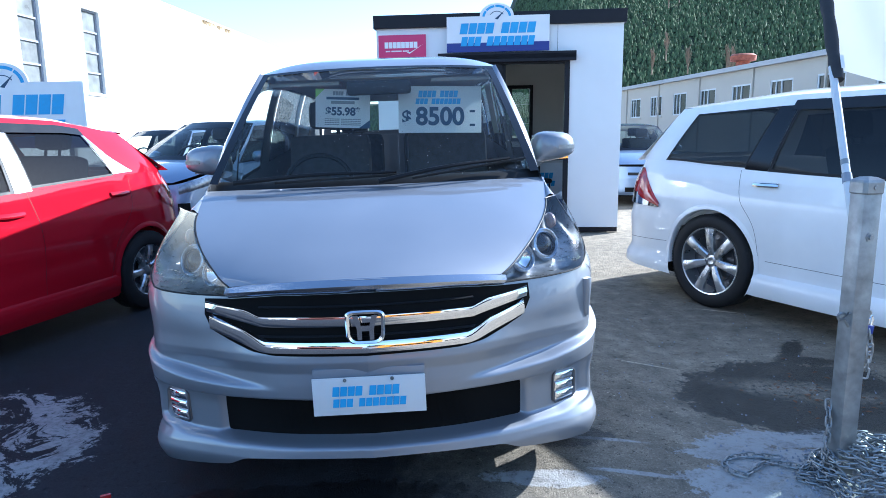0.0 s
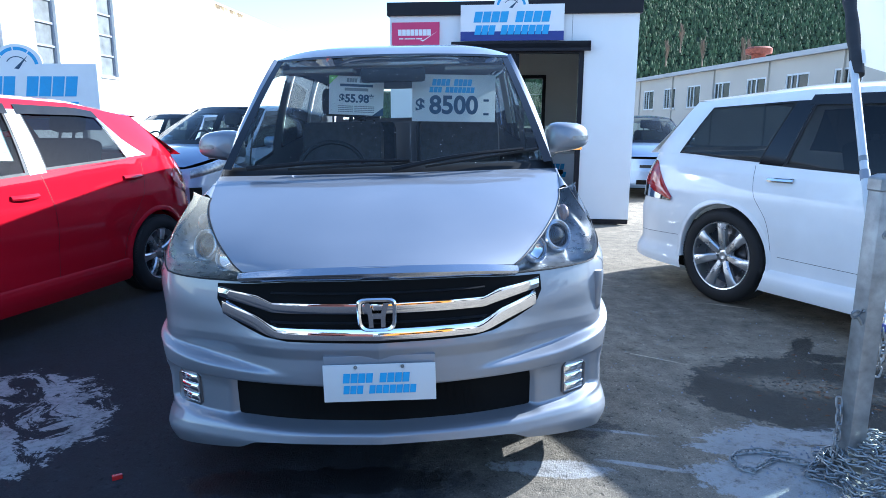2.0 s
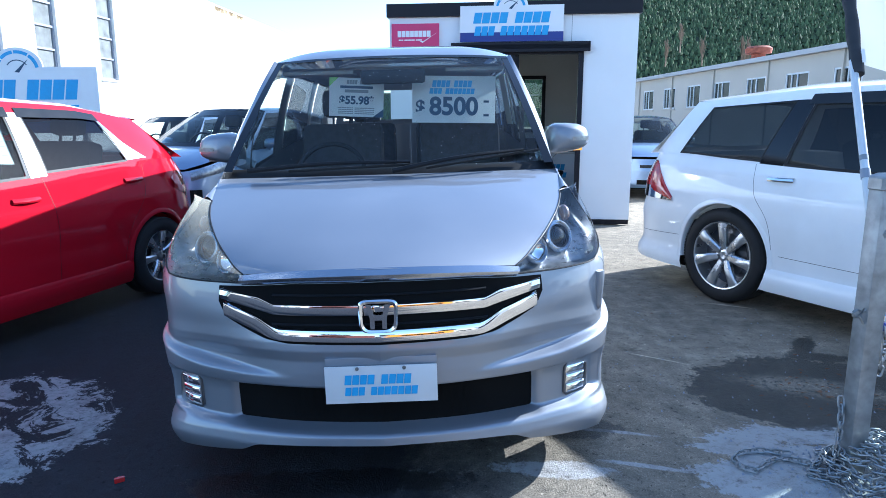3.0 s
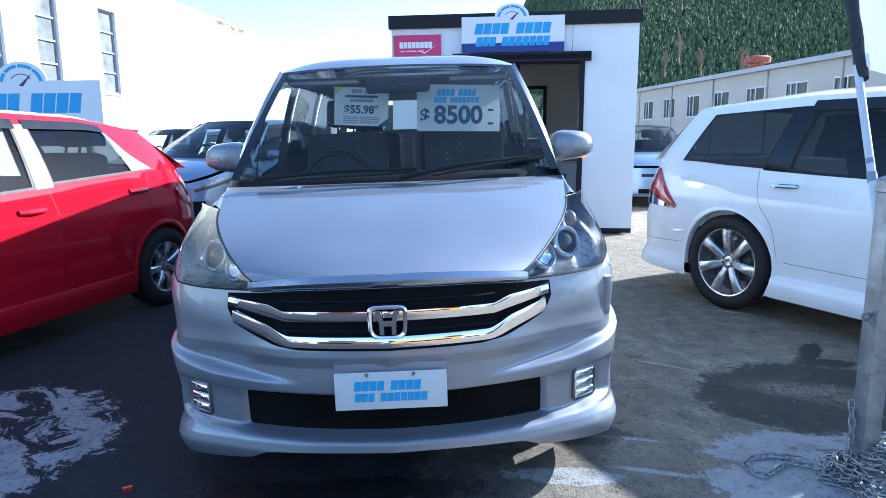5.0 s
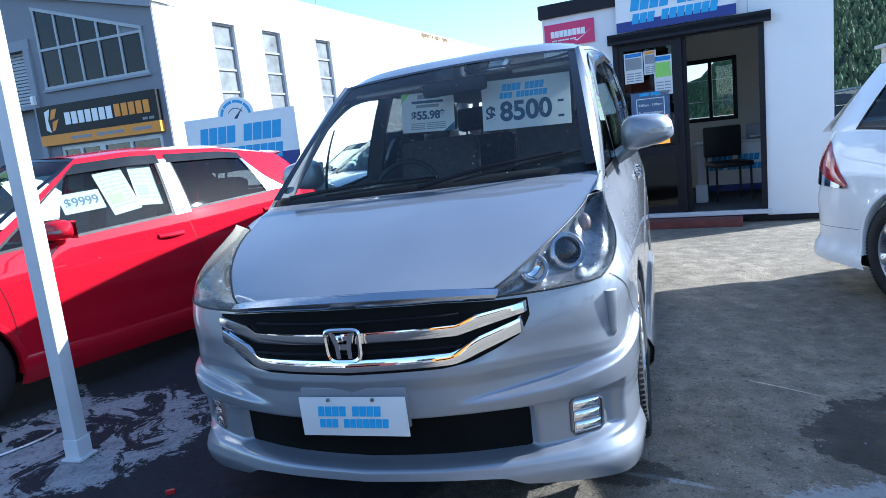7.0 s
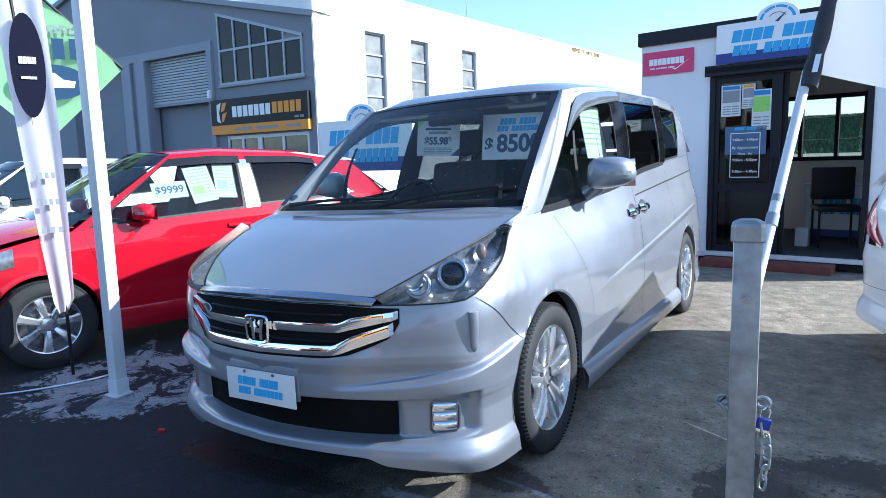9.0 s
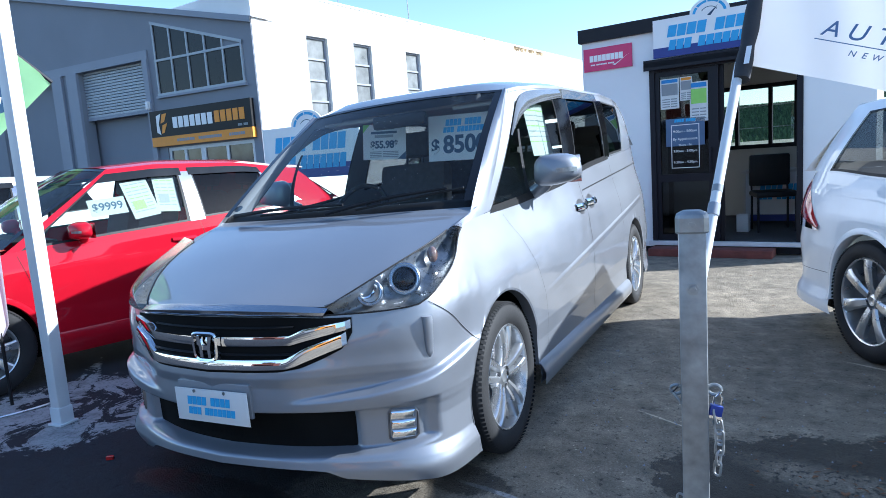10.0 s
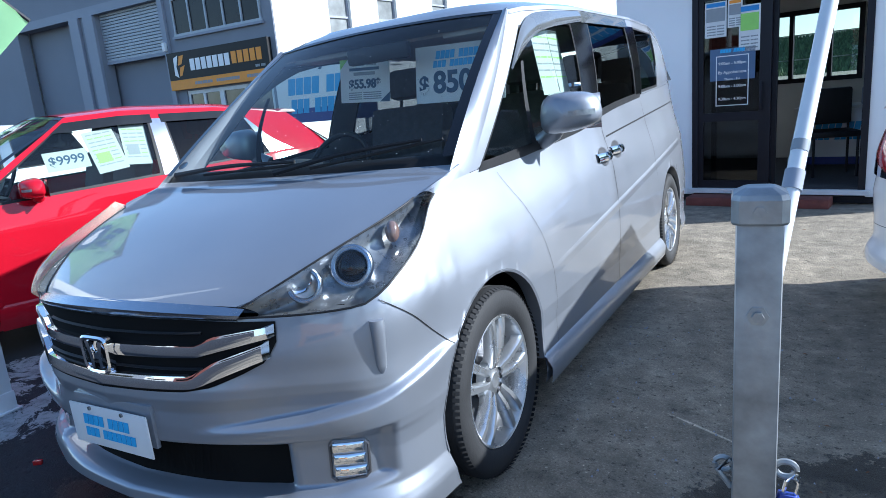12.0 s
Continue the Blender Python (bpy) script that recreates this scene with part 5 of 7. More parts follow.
VAN_SHELL.sculpt = bumper
HUBS = [(.84, .352), (3.64, .352)]
LEVELS = [.265 + .0051 * i for i in range(70)]
mesh_ob("body", *VAN_SHELL.build(HUBS, .372, LEVELS), SILVER, VAN, "silver metallic bodywork", angle=65)
HOOD_C = [(0, .055, .834), (0, .10, .852), (0, .25, .909), (0, .50, .997), (0, .80, 1.080)]
HOOD_E = [(.455, .140, .812), (.50, .185, .838), (.60, .34, .910), (.685, .56, .985), (.735, .87, 1.078)]
mesh_ob("hood", *hood_sheet(HOOD_C, HOOD_E, 26, 26), SILVER, VAN, "silver hood")
cabin = Cabin(VAN_SHELL, [(.93, 1.62), (1.0, 1.74), (1.45, 1.86), (2.04, 2.22), (2.27, 2.46), (3.08, 3.20), (3.22, 3.40), (3.70, 3.98), (4.32, 4.24)], .004,
              [(1.55, .612, 1.618), (1.75, .632, 1.650), (2.0, .650, 1.672), (2.4, .665, 1.692), (3.4, .668, 1.705), (3.9, .66, 1.69), (4.25, .64, 1.655)],
              (.715, .885, 1.118, .80, 1.100), (.606, 1.60, 1.626, 1.53, 1.640),
              [(1.5, 1.645), (1.65, 1.690), (1.9, 1.728), (2.5, 1.765), (3.4, 1.772), (4.0, 1.735), (4.28, 1.68)],
              (.72, 4.40, 1.30, 4.48, 1.30), (.62, 4.22, 1.645, 4.28, 1.675))
mesh_ob("roof", *cabin.roof_sheet(), SILVER, VAN, "silver roof panel")
mesh_ob("windscreen", *cabin.screen_sheet(cabin.screen, -.945, .945, .0, .985, 0.0, 20, 14), GLASS, VAN, "windscreen with dried rain spots").visible_shadow = False
for s0, s1 in ((-1.0, -.945), (.945, 1.0)):
    mesh_ob("windscreen_edge", *cabin.screen_sheet(cabin.screen, s0, s1, -.02, 1.0, .002, 2, 12), GLOSS_BLACK, VAN)
mesh_ob("windscreen_header", *cabin.screen_sheet(cabin.screen, -1, 1, .972, 1.0, .003, 20, 1), GLOSS_BLACK, VAN)
mesh_ob("rear_window", *cabin.screen_sheet(cabin.rear, -.9, .9, .12, .95, 0, 12, 4), GLASS_SIDE, VAN).visible_shadow = False
mesh_ob("tailgate_frame", *merge(cabin.screen_sheet(cabin.rear, -1, 1, 0, .12, 0, 12, 2), cabin.screen_sheet(cabin.rear, -1, 1, .95, 1, 0, 12, 1),
        cabin.screen_sheet(cabin.rear, -1, -.9, .12, .95), cabin.screen_sheet(cabin.rear, .9, 1, .12, .95)), SILVER, VAN)


def side_frames(car, cab, sign, windows, material, glass, last):
    """Pillars and rails round the side windows, and the panes themselves. windows: (u0, u1, v0, v1, glass, name)."""
    cuts = [0] + [c for w in windows for c in (w[0], w[1])] + [last]
    for a, b in zip(cuts[::2], cuts[1::2]):
        if b > a:
            mesh_ob("window_pillar", *cab.sheet(a, b, 0, 1, sign, 0, 6, 14), material, car)
    for u0, u1, v0, v1, *_ in windows:
        mesh_ob("roof_rail", *cab.sheet(u0, u1, v1, 1, sign, 0, 14, 4), material, car)
        if v0 > 0:
            mesh_ob("belt_rail", *cab.sheet(u0, u1, 0, v0, sign, 0, 14, 2), material, car)
    for u0, u1, v0, v1, g, name in windows:
        ob = mesh_ob(name, *cab.sheet(u0, u1, v0, v1, sign, -.006, 12, 8), g, car)
        e = 0.012
        rim = []
        for q in ((u0, u1, v0, v0 + 0.035), (u0, u1, v1 - 0.025, v1), (u0, u0 + e * 2, v0, v1), (u1 - e * 2, u1, v0, v1)):
            rim.append(cab.sheet(*q, sign, .001, 12, 8))
        mesh_ob("window_seal", *merge(*rim), BLACK, ob)


for sg in (1, -1):
    side_frames(VAN, cabin, sg, [(1.0, 3.0, .0, .86, GLASS_SIDE, "front_side_window"), (4.0, 5.0, .0, .87, GLASS_TINT, "sliding_door_window"), (6.0, 7.0, .02, .87, GLASS_TINT, "rear_quarter_window")], SILVER, None, 8)
    mesh_ob("quarter_divider", *cabin.sheet(1.97, 2.06, 0, .60, sg, .004, 2, 8, lambda t, a, b: (a - .64 * t, b - .64 * t)), BLACK, VAN)
    for u0, u1, v1 in ((3.0, 4.0, .86), (5.0, 6.0, .87)):
        mesh_ob("pillar_cover", *cabin.sheet(u0, u1, .0, v1, sg, .003, 3, 8), GLOSS_BLACK, VAN, "gloss black pillar cover")
    low_, top_ = curve([(1.0, .545), (1.37, .70), (2.0, .795), (2.87, .845), (3.55, .86)], 30), curve([(1.0, .56), (1.0, .74), (1.12, .87), (1.7, .94), (3.55, .96)], 30)
    mesh_ob("weather_shield", *grid([[cabin.side(a[0] * (1 - f) + b[0] * f, a[1] * (1 - f) + b[1] * f, sg, .004 + .014 * math.sin(math.pi * (.2 + .7 * f))) for a, b in zip(low_, top_)] for f in (0, .2, .45, .7, 1)], flip=sg < 0), SMOKE, VAN, "smoked acrylic weather shield")
    mesh_ob("weather_shield", *cabin.sheet(3.60, 5.2, .85, .955, sg, .008, 20, 4), SMOKE, VAN, "smoked acrylic weather shield")
    mesh_ob("belt_moulding", *merge(cabin.sheet(.85, 3.9, -.03, .015, sg, .006, 20, 2), cabin.sheet(3.9, 5.6, -.03, .02, sg, .006, 12, 2)), BLACK, VAN)
    mesh_ob("drip_rail", *cabin.sheet(.1, 7.6, .965, .99, sg, .004, 30, 2), SILVER, VAN)
    for hy, hz in HUBS:
        arch_lip(VAN, VAN_SHELL, hy, hz, .372, sg, SILVER, flare=0)
    handle(VAN, VAN_SHELL, 2.17, .953, sg, CHROME, .22, ALLOY_DARK, (.075, .045), 1.35), handle(VAN, VAN_SHELL, 2.41, .966, sg, CHROME, .22, ALLOY_DARK, (.075, .045), 1.35)
    for line, wide in (([(1.36, .3), (1.33, .6), (1.20, .85), (1.10, 1.02)], .0015), ([(2.28, .24), (2.29, .7), (2.26, 1.12)], .004), ([(3.16, 1.18), (3.18, .9), (3.20, .72)], .004),
                       ([(2.3, 1.04), (3.3, 1.10), (4.2, 1.15)], .008), ([(.29, .800), (.38, .735), (.46, .668), (.540, .600)], .003)):
        mesh_ob("door_gap", *seam(VAN_SHELL, line, sg, wide), BLACK, VAN)
    rows = []
    for off, z in ((.0, .30), (.012, .285), (.022, .25), (.020, .19), (.0, .165)):
        rows.append([VAN_SHELL.on_side(1.20 + (3.28 - 1.20) * i / 20, z, off, sg) for i in range(21)])
    mesh_ob("side_skirt", *grid(rows, flip=sg > 0), SILVER, VAN, "silver side skirt")
    rows = []
    for off, dz in ((.0, .016), (.005, .002), (.004, -.004), (.0, -.034)):
        rows.append([VAN_SHELL.on_side(1.30 + (4.0 - 1.30) * i / 30, .605 + .265 * (i / 30) + dz, off * min(1, i / 6), sg) for i in range(31)])
    mesh_ob("door_crease", *grid(rows, flip=sg > 0), SILVER, VAN)
    mirror(VAN, "door_mirror", sg, .905, 1.50, 1.19, .235, .15, .165, SILVER)

    # the fender's top beside the hood, and the windscreen pillar
    hc = curve(HOOD_E, 40)[28:]
    mesh_ob("fender_top", *grid([[Vector((sg * p[0], p[1], p[2])).lerp(VAN_SHELL.point(VAN_SHELL.at_y(max(p[1], .675)), float(np.interp(VAN_SHELL.at_y(max(p[1], .675)), np.arange(VAN_SHELL.n), VAN_SHELL.c[:, 2])), 0, sg), t) + Vector((0, 0, .012 * math.sin(math.pi * t))) for p in hc] for t in (0, .25, .5, .75, 1)], flip=sg > 0), SILVER, VAN)
    mesh_ob("windscreen_pillar", *grid([[cabin.screen(sg * 1.0, v, .001).lerp(cabin.side(0, v, sg), t) + Vector((sg * .014, -.012, .008)) * math.sin(math.pi * t) * (.2 + .8 * step(-.05, .35, v)) for v in np.linspace(-.14, 1, 20)] for t in (0, .25, .5, .75, 1)], flip=sg > 0), SILVER, VAN, "silver windscreen pillar")
    # headlamps
    brow = [tuple(p) for p in curve(HOOD_E, 40)[:29]]
    rim_s = np.linspace(VAN_SHELL.at_x(.452), VAN_SHELL.at_y(.675), 40)
    rim = [VAN_SHELL.point(q, float(np.interp(q, np.arange(VAN_SHELL.n), VAN_SHELL.c[:, 2])) - .001) for q in rim_s]
    inner, outer = curve(brow + [tuple(rim[-1])], 22), curve(rim, 22)
    def lamp_rows(depth):
        rows = []
        for j in range(13):
            f = j / 12
            b_, d_ = math.sin(math.pi * f), depth * math.sin(math.pi * f) ** .6
            rows.append([(sg * (inner[i][0] * (1 - f) + outer[i][0] * f + .024 * b_ - d_ * .35), inner[i][1] * (1 - f) + outer[i][1] * f - .034 * b_ + d_,
                          inner[i][2] * (1 - f) + outer[i][2] * f + .024 * b_ - d_ * .5) for i in range(22)])
        return rows
    lamp = mesh_ob("headlamp", *grid(lamp_rows(.0), flip=sg > 0), LENS if sg > 0 else LENS_FOG, VAN, "clear headlamp" if sg > 0 else "sun-hazed headlamp")
    lamp.visible_shadow = False
    bowl = lamp_rows(.115)
    mesh_ob("lamp_bowl", *grid(bowl, flip=sg > 0), LAMP_DARK, lamp, "dark lamp housing")
    mesh_ob("lamp_seal", *merge(tube([(sg * p[0], p[1] - .001, p[2]) for p in inner], .003, 6), tube([(sg * p[0], p[1] - .001, p[2]) for p in outer], .003, 6)), BLACK, lamp)
    for c, rad, clear in (((.550, .277, .836), .050, True), ((.648, .366, .868), .060, False)):
        c = Vector((sg * c[0], c[1], c[2]))
        mm = look(c, c + Vector((sg * .46, -.84, .28))) @ pose(0, 0, 0, 0, 90, 0)
        cup_ = lathe([(-.012, rad * .98), (-.06, rad * .9)], 32)
        mesh_ob("lamp_barrel", [mm @ Vector(p) for p in cup_[0]], cup_[1], SATIN, lamp)
        bezel = [(-.010, rad * .70), (-.002, rad * .73), (-.006, rad * .77), (-.008, rad * .88), (.0, rad * .92), (-.002, rad * .97), (-.012, rad * 1.02)]
        lens = [(-.026, .001), (-.024, rad * .3), (-.018, rad * .55), (-.010, rad * .71)] if clear else [(.0, .001), (-.002, rad * .3), (-.008, rad * .55), (-.014, rad * .71)]
        for name, prof, m_ in (("lamp_bezel", bezel, SATIN), ("lamp_reflector" if clear else "projector_lens", lens, CHROME if clear else GLOSS_BLACK)):
            v, f = lathe(prof, 32)
            mesh_ob(name, [mm @ Vector(p) for p in v], f, m_, lamp)
    c = Vector((sg * .700, .500, .940))
    v, f = lathe([(.006, .001), (.004, .014), (-.003, .022), (-.02, .026)], 20)
    mm = look(c, c + Vector((sg * .45, -.80, .40))) @ pose(0, 0, 0, 0, 90, 0)
    mesh_ob("indicator", [mm @ Vector((p[0], p[1] * 1.25, p[2] * .8)) for p in v], f, AMBER, lamp)

    # fog lamps: a bezel with three clear cells
    fx0, fx1 = (.640, .742) if sg > 0 else (.662, .770)
    rows = []
    for off, g in ((-.008, -.002), (.005, .0), (.007, .004), (.0, .006)):
        q = [VAN_SHELL.on_front(sg * x, z, off) for x, z in ((fx0 + g, .318 + g), (fx1 - g, .325 + g), (fx1 + .006 - g, .434 - g), (fx0 + .006 + g, .440 - g))]
        ring = []
        for a, b in zip(q, q[1:] + q[:1]):
            ring += [a.lerp(b, t) for t in (.12, .5, .88)]
        rows.append(ring)
    fog = mesh_ob("fog_lamp", *grid(rows, True, flip=sg < 0), ALLOY_DARK, VAN, "three-cell fog lamp")
    for k in range(3):
        z0, z1 = .330 + .034 * k, .361 + .034 * k
        rows = []
        for off, g in ((-.002, .0), (.004, .001), (.008, .007)):
            rows.append([VAN_SHELL.on_front(sg * x, z, off) for x, z in ((fx0 + .010 + g, z0 + g), ((fx0 + fx1) / 2, z0 + g), (fx1 - .009 - g, z0 + g), (fx1 - .005 - g, z1 - g), ((fx0 + fx1) / 2, z1 - g), (fx0 + .013 + g, z1 - g))])
        v, f = grid(rows, True, flip=sg < 0)
        f.append(tuple(range(12, 18))[::-1 if sg < 0 else 1])
        mesh_ob("fog_cell", v, f, CHROME, fog)

# grille: a dark mouth, two chrome bars that rise to the ends, and the badge
def grille_low(x): return lin(abs(x), [(0, .598), (.30, .602), (.38, .612), (.46, .640), (.53, .672), (.559, .722)])
def grille_top(x): return lin(abs(x), [(0, .792), (.30, .788), (.46, .776), (.559, .773)])
xs = [-.559 + 1.118 * i / 60 for i in range(61)]
mesh_ob("grille_mouth", *grid([[VAN_SHELL.on_front(x, grille_low(x) * (1 - f) + grille_top(x) * f, .004) for x in xs] for f in (0, .25, .5, .75, 1)]), BLACK_VOID, VAN, "black grille opening")
for lo, hg, end in (([(0, .688), (.35, .690), (.375, .696), (.555, .734)], [(0, .038), (.35, .038), (.40, .048), (.555, .034)], .556),
                    ([(0, .607), (.33, .611), (.36, .618), (.54, .680)], [(0, .040), (.33, .040), (.40, .054), (.54, .048)], .540)):
    rows = []
    for f, off in ((0, .002), (.07, .017), (.5, .024), (.93, .0238), (1, .005)):
        rows.append([VAN_SHELL.on_front(x, lin(abs(x), lo) + f * lin(abs(x), hg), .003 + (off - .003) * step(end, end - .012, abs(x))) for x in [-end + 2 * end * i / 80 for i in range(81)]])
    mesh_ob("grille_bar", *grid(rows), CHROME, VAN, "chrome grille bar", angle=25)
for z in (.660, .752):
    mesh_ob("grille_slat", *grid([[VAN_SHELL.on_front(-.36 + .72 * i / 30, z + dz, off) for i in range(31)] for dz, off in ((-.004, .005), (0, .012), (.004, .005))]), BLACK, VAN)
rows = [[], [], [], [], []]
for i in range(51):
    x = -.466 + .932 * i / 50
    a = abs(x / .466) ** 2.4
    y, z, w = .050 + .082 * a, .822 - .022 * a, .45 - .2 * abs(x / .466) ** 5
    low = VAN_SHELL.on_front(x, lin(abs(x), [(0, .795), (.3, .791), (.466, .779)]), .010)
    lead = Vector((x, y - .014, z - .004))
    for r, p in zip(rows, (low, low.lerp(lead, .5) + Vector((0, -.005, 0)), lead, Vector((x, y + .002, z + .020 * w)), Vector((x, y + .024 * w, z + .033 * w)))):
        r.append(p)
mesh_ob("hood_garnish", *grid(rows), SATIN, VAN, "satin chrome strip on the hood edge")
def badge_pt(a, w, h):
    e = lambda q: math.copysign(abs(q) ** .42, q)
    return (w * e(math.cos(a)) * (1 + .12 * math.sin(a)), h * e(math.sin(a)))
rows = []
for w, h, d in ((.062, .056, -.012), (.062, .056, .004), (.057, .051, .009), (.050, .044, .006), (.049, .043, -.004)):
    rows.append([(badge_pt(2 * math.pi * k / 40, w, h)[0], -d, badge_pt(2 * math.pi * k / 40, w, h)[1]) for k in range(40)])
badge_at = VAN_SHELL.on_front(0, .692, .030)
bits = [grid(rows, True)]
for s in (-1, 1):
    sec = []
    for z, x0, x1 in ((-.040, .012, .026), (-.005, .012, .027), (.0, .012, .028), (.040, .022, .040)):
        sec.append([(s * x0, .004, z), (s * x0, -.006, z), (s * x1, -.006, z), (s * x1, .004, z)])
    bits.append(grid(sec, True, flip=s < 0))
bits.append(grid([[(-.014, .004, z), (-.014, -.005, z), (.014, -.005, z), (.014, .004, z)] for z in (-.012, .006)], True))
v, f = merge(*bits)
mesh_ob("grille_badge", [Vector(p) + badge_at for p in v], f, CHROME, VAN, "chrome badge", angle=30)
xs = [-.53 + 1.06 * i / 50 for i in range(51)]
mesh_ob("intake", *grid([[Vector((x, VAN_SHELL.on_front(min(abs(x), .48) * (1 if x > 0 else -1), .37).y - .008 + .15 * max(0, abs(x) - .48), .285 + .165 * f)) for x in xs] for f in (0, .5, 1)]), BLACK_VOID, VAN, "dark lower air intake")
bits = []
for k in range(34):                              # honeycomb of the intake
    x = -.47 + .94 * k / 33
    for s in (-1, 1):
        bits.append(strip([VAN_SHELL.on_front(x + s * .018 * t, .32 + .105 * t, .014) for t in (0, .5, 1)], [VAN_SHELL.on_front(x + s * .018 * t + .004, .32 + .105 * t, .014) for t in (0, .5, 1)]))
mesh_ob("intake_mesh", *merge(*bits), BLACK_VOID, VAN)
plate = part("plate_holder", boxes((-.180, .180, .006, .02, .43, .556), bevel=.004), SILVER, VAN)
sheet_ = part("dealer_plate", boxes((-.18, .18, -.0115, -.0065, .408, .533), bevel=.002), PAPER, plate, "white dealer plate with blue lettering")
bars([4, 4], .032, .215, upright(-.01, -.012, .488), SKY_INK, sheet_, .12, depth=.0012)
bars([3, 7], .028, .235, upright(0, -.012, .449), SKY_INK, sheet_, .12, depth=.0012)
for x in (-.075, .075):
    v, f = lathe([(0, .001), (0, .006), (-.004, .006)], 10)
    mesh_ob("plate_screw", [(p[1] + x, -.012 + p[0], p[2] + .525) for p in v], f, GALV, sheet_)

# corner pad on the bumper
k0 = VAN_SHELL.at_x(.790)
arc = float(np.linalg.norm(VAN_SHELL.c[int(k0) + 1, :2] - VAN_SHELL.c[int(k0), :2]))
rows = []
for k in range(14):
    t = k / 13
    wd = .020 * (1 - .25 * t) * (1 if t < .8 else math.sqrt(max(1 - ((t - .8) / .21) ** 2, .02)))
    lift = .024 * (1 - .4 * t) * (1 if t < .85 else math.sqrt(max(1 - ((t - .85) / .16) ** 2, .03)))
    rows.append([VAN_SHELL.point(k0 + math.cos(math.pi * q / 8) * -wd / arc, .752 - .145 * t, -.004 + lift * math.sin(math.pi * q / 8) ** .5) for q in range(9)])
v, f = grid(rows, flip=True)
f += [tuple(range(9))]
mesh_ob("corner_pad", v, f, SILVER, VAN, "loose silver bumper corner pad")

# cowl, wipers
rows = []
for f, dz in ((0, -.015), (.5, .004), (1, .0)):
    rows.append([Vector((a * .72, (.79 + .08 * a * a) * (1 - f) + (.85 + .08 * a * a) * f, 1.080 + .0 * a * a + .032 * f + dz)) for a in [-1 + i / 12 for i in range(25)]])
mesh_ob("cowl", *grid(rows), BLACK, VAN, "black cowl panel under the windscreen")
for x0, x1, v1 in ((-.62, .10, .02), (.02, .62, .06)):
    a = cabin.screen(x0 / .742, -.03, .02)
    b = cabin.screen(x1 / .742, v1, .022)
    mid = (a + b) / 2 + Vector((0, -.012, .012))
    wiper = mesh_ob("wiper", *tube(curve([a, mid, b], 14), .009, 6, [1.3 - .6 * i / 13 for i in range(14)]), BLACK, VAN, "black wiper")
    mesh_ob("wiper_blade", *tube([a.lerp(b, .25) + Vector((0, .006, -.012)), b + Vector((0, .008, -.012)) + (b - a) * .12], .006, 6), RUBBER, wiper)

# inside the van
underbody(VAN, .70, .25, 4.45, .19, .56, HUBS, .372)
part("nose_filler", boxes((-.66, .66, .30, .95, .5, .78)), BLACK_VOID, VAN, smooth=False)
rows = []
for y, z in ((.85, 1.10), (1.05, 1.085), (1.32, 1.06), (1.40, 1.02), (1.42, .80), (1.35, .55)):
    rows.append([Vector((a * .70, y + .05 * a * a * (1 if y < 1.2 else -.6), z + (.05 * math.exp(-((a + .5) / .25) ** 2) if 1.2 < y < 1.51 else 0))) for a in [-1 + i / 15 for i in range(31)]])
mesh_ob("dashboard", *grid(rows), BLACK, VAN, "dark dashboard")
steering_wheel(VAN, -.36, 1.60, 1.03)
for x in (-.38, .38):
    seat(VAN, x, 2.25, .62, .52), seat(VAN, x, 3.15, .62, .6)
    seat(VAN, x, 4.0, .60, .5)
part("rear_view_mirror", boxes((-.17, .17, 1.53, 1.57, 1.50, 1.575), bevel=.02), BLACK, VAN)
part("sun_visor", boxes((-.60, -.22, 1.66, 1.85, 1.565, 1.585), bevel=.006), BEIGE, VAN), part("sun_visor", boxes((.28, .60, 1.66, 1.85, 1.565, 1.585), bevel=.006), BEIGE, VAN)
part("headlining", boxes((-.60, .60, 1.85, 4.1, 1.60, 1.615)), BEIGE, VAN, smooth=False)


def screen_frame(a, v, off):
    """A pose lying on the windscreen, its x across and its y up the glass."""
    p = cabin.screen(a, v, off)
    ux = (cabin.screen(a + .05, v, off) - cabin.screen(a - .05, v, off)).normalized()
    uy = (cabin.screen(a, v + .05, off) - cabin.screen(a, v - .05, off)).normalized()
    uz = ux.cross(uy).normalized()
    uy = uz.cross(ux)
    return Matrix(((ux.x, uy.x, uz.x, p.x), (ux.y, uy.y, uz.y, p.y), (ux.z, uy.z, uz.z, p.z), (0, 0, 0, 1)))


def on_van(m):
    return VAN.matrix_world @ m


bpy.context.view_layer.update()
card = thing("price_card", pose(.296, 1.70, 1.425, 84, 0, 0) @ pose(0, 0, 0, 0, 0, -.5), "white price card with large digits stuck inside the windscreen", "price card", "cards in the van")
part("card", boxes((-.23, .23, -.128, .128, -.001, .001), bevel=.0009), PAPER, card)
words("$", .100, pose(-.185, -.045, .002), DARK_INK, card, bold=.003)
words("8500", .135, pose(.0, -.042, .002), DARK_INK, card, bold=.004)
bars([4, 4], .036, .22, pose(-.01, .085, .0015), SKY_INK, card, .15, depth=.001)
bars([3, 7], .03, .25, pose(-.01, .045, .0015), SKY_INK, card, .15, depth=.001)
for dz in (-.01, -.085):
    part("punch_mark", boxes((.165, .195, dz - .006, dz + .006, .001, .0025)), DARK_INK, card, smooth=False)
card = thing("finance_card", pose(-.242, 1.712, 1.436, 86, 0, 0) @ pose(0, 0, 0, 0, 0, -2), "white finance card with a weekly price inside the windscreen", "price card", "cards in the van")
part("card", boxes((-.15, .15, -.105, .105, -.001, .001), bevel=.0009), PAPER, card)
words("$55.98*", .060, pose(0, -.018, .002), DARK_INK, card, bold=.002)
bars([4, 4], .022, .13, pose(.01, .082, .0015), GREY_INK, card, .1, depth=.001)
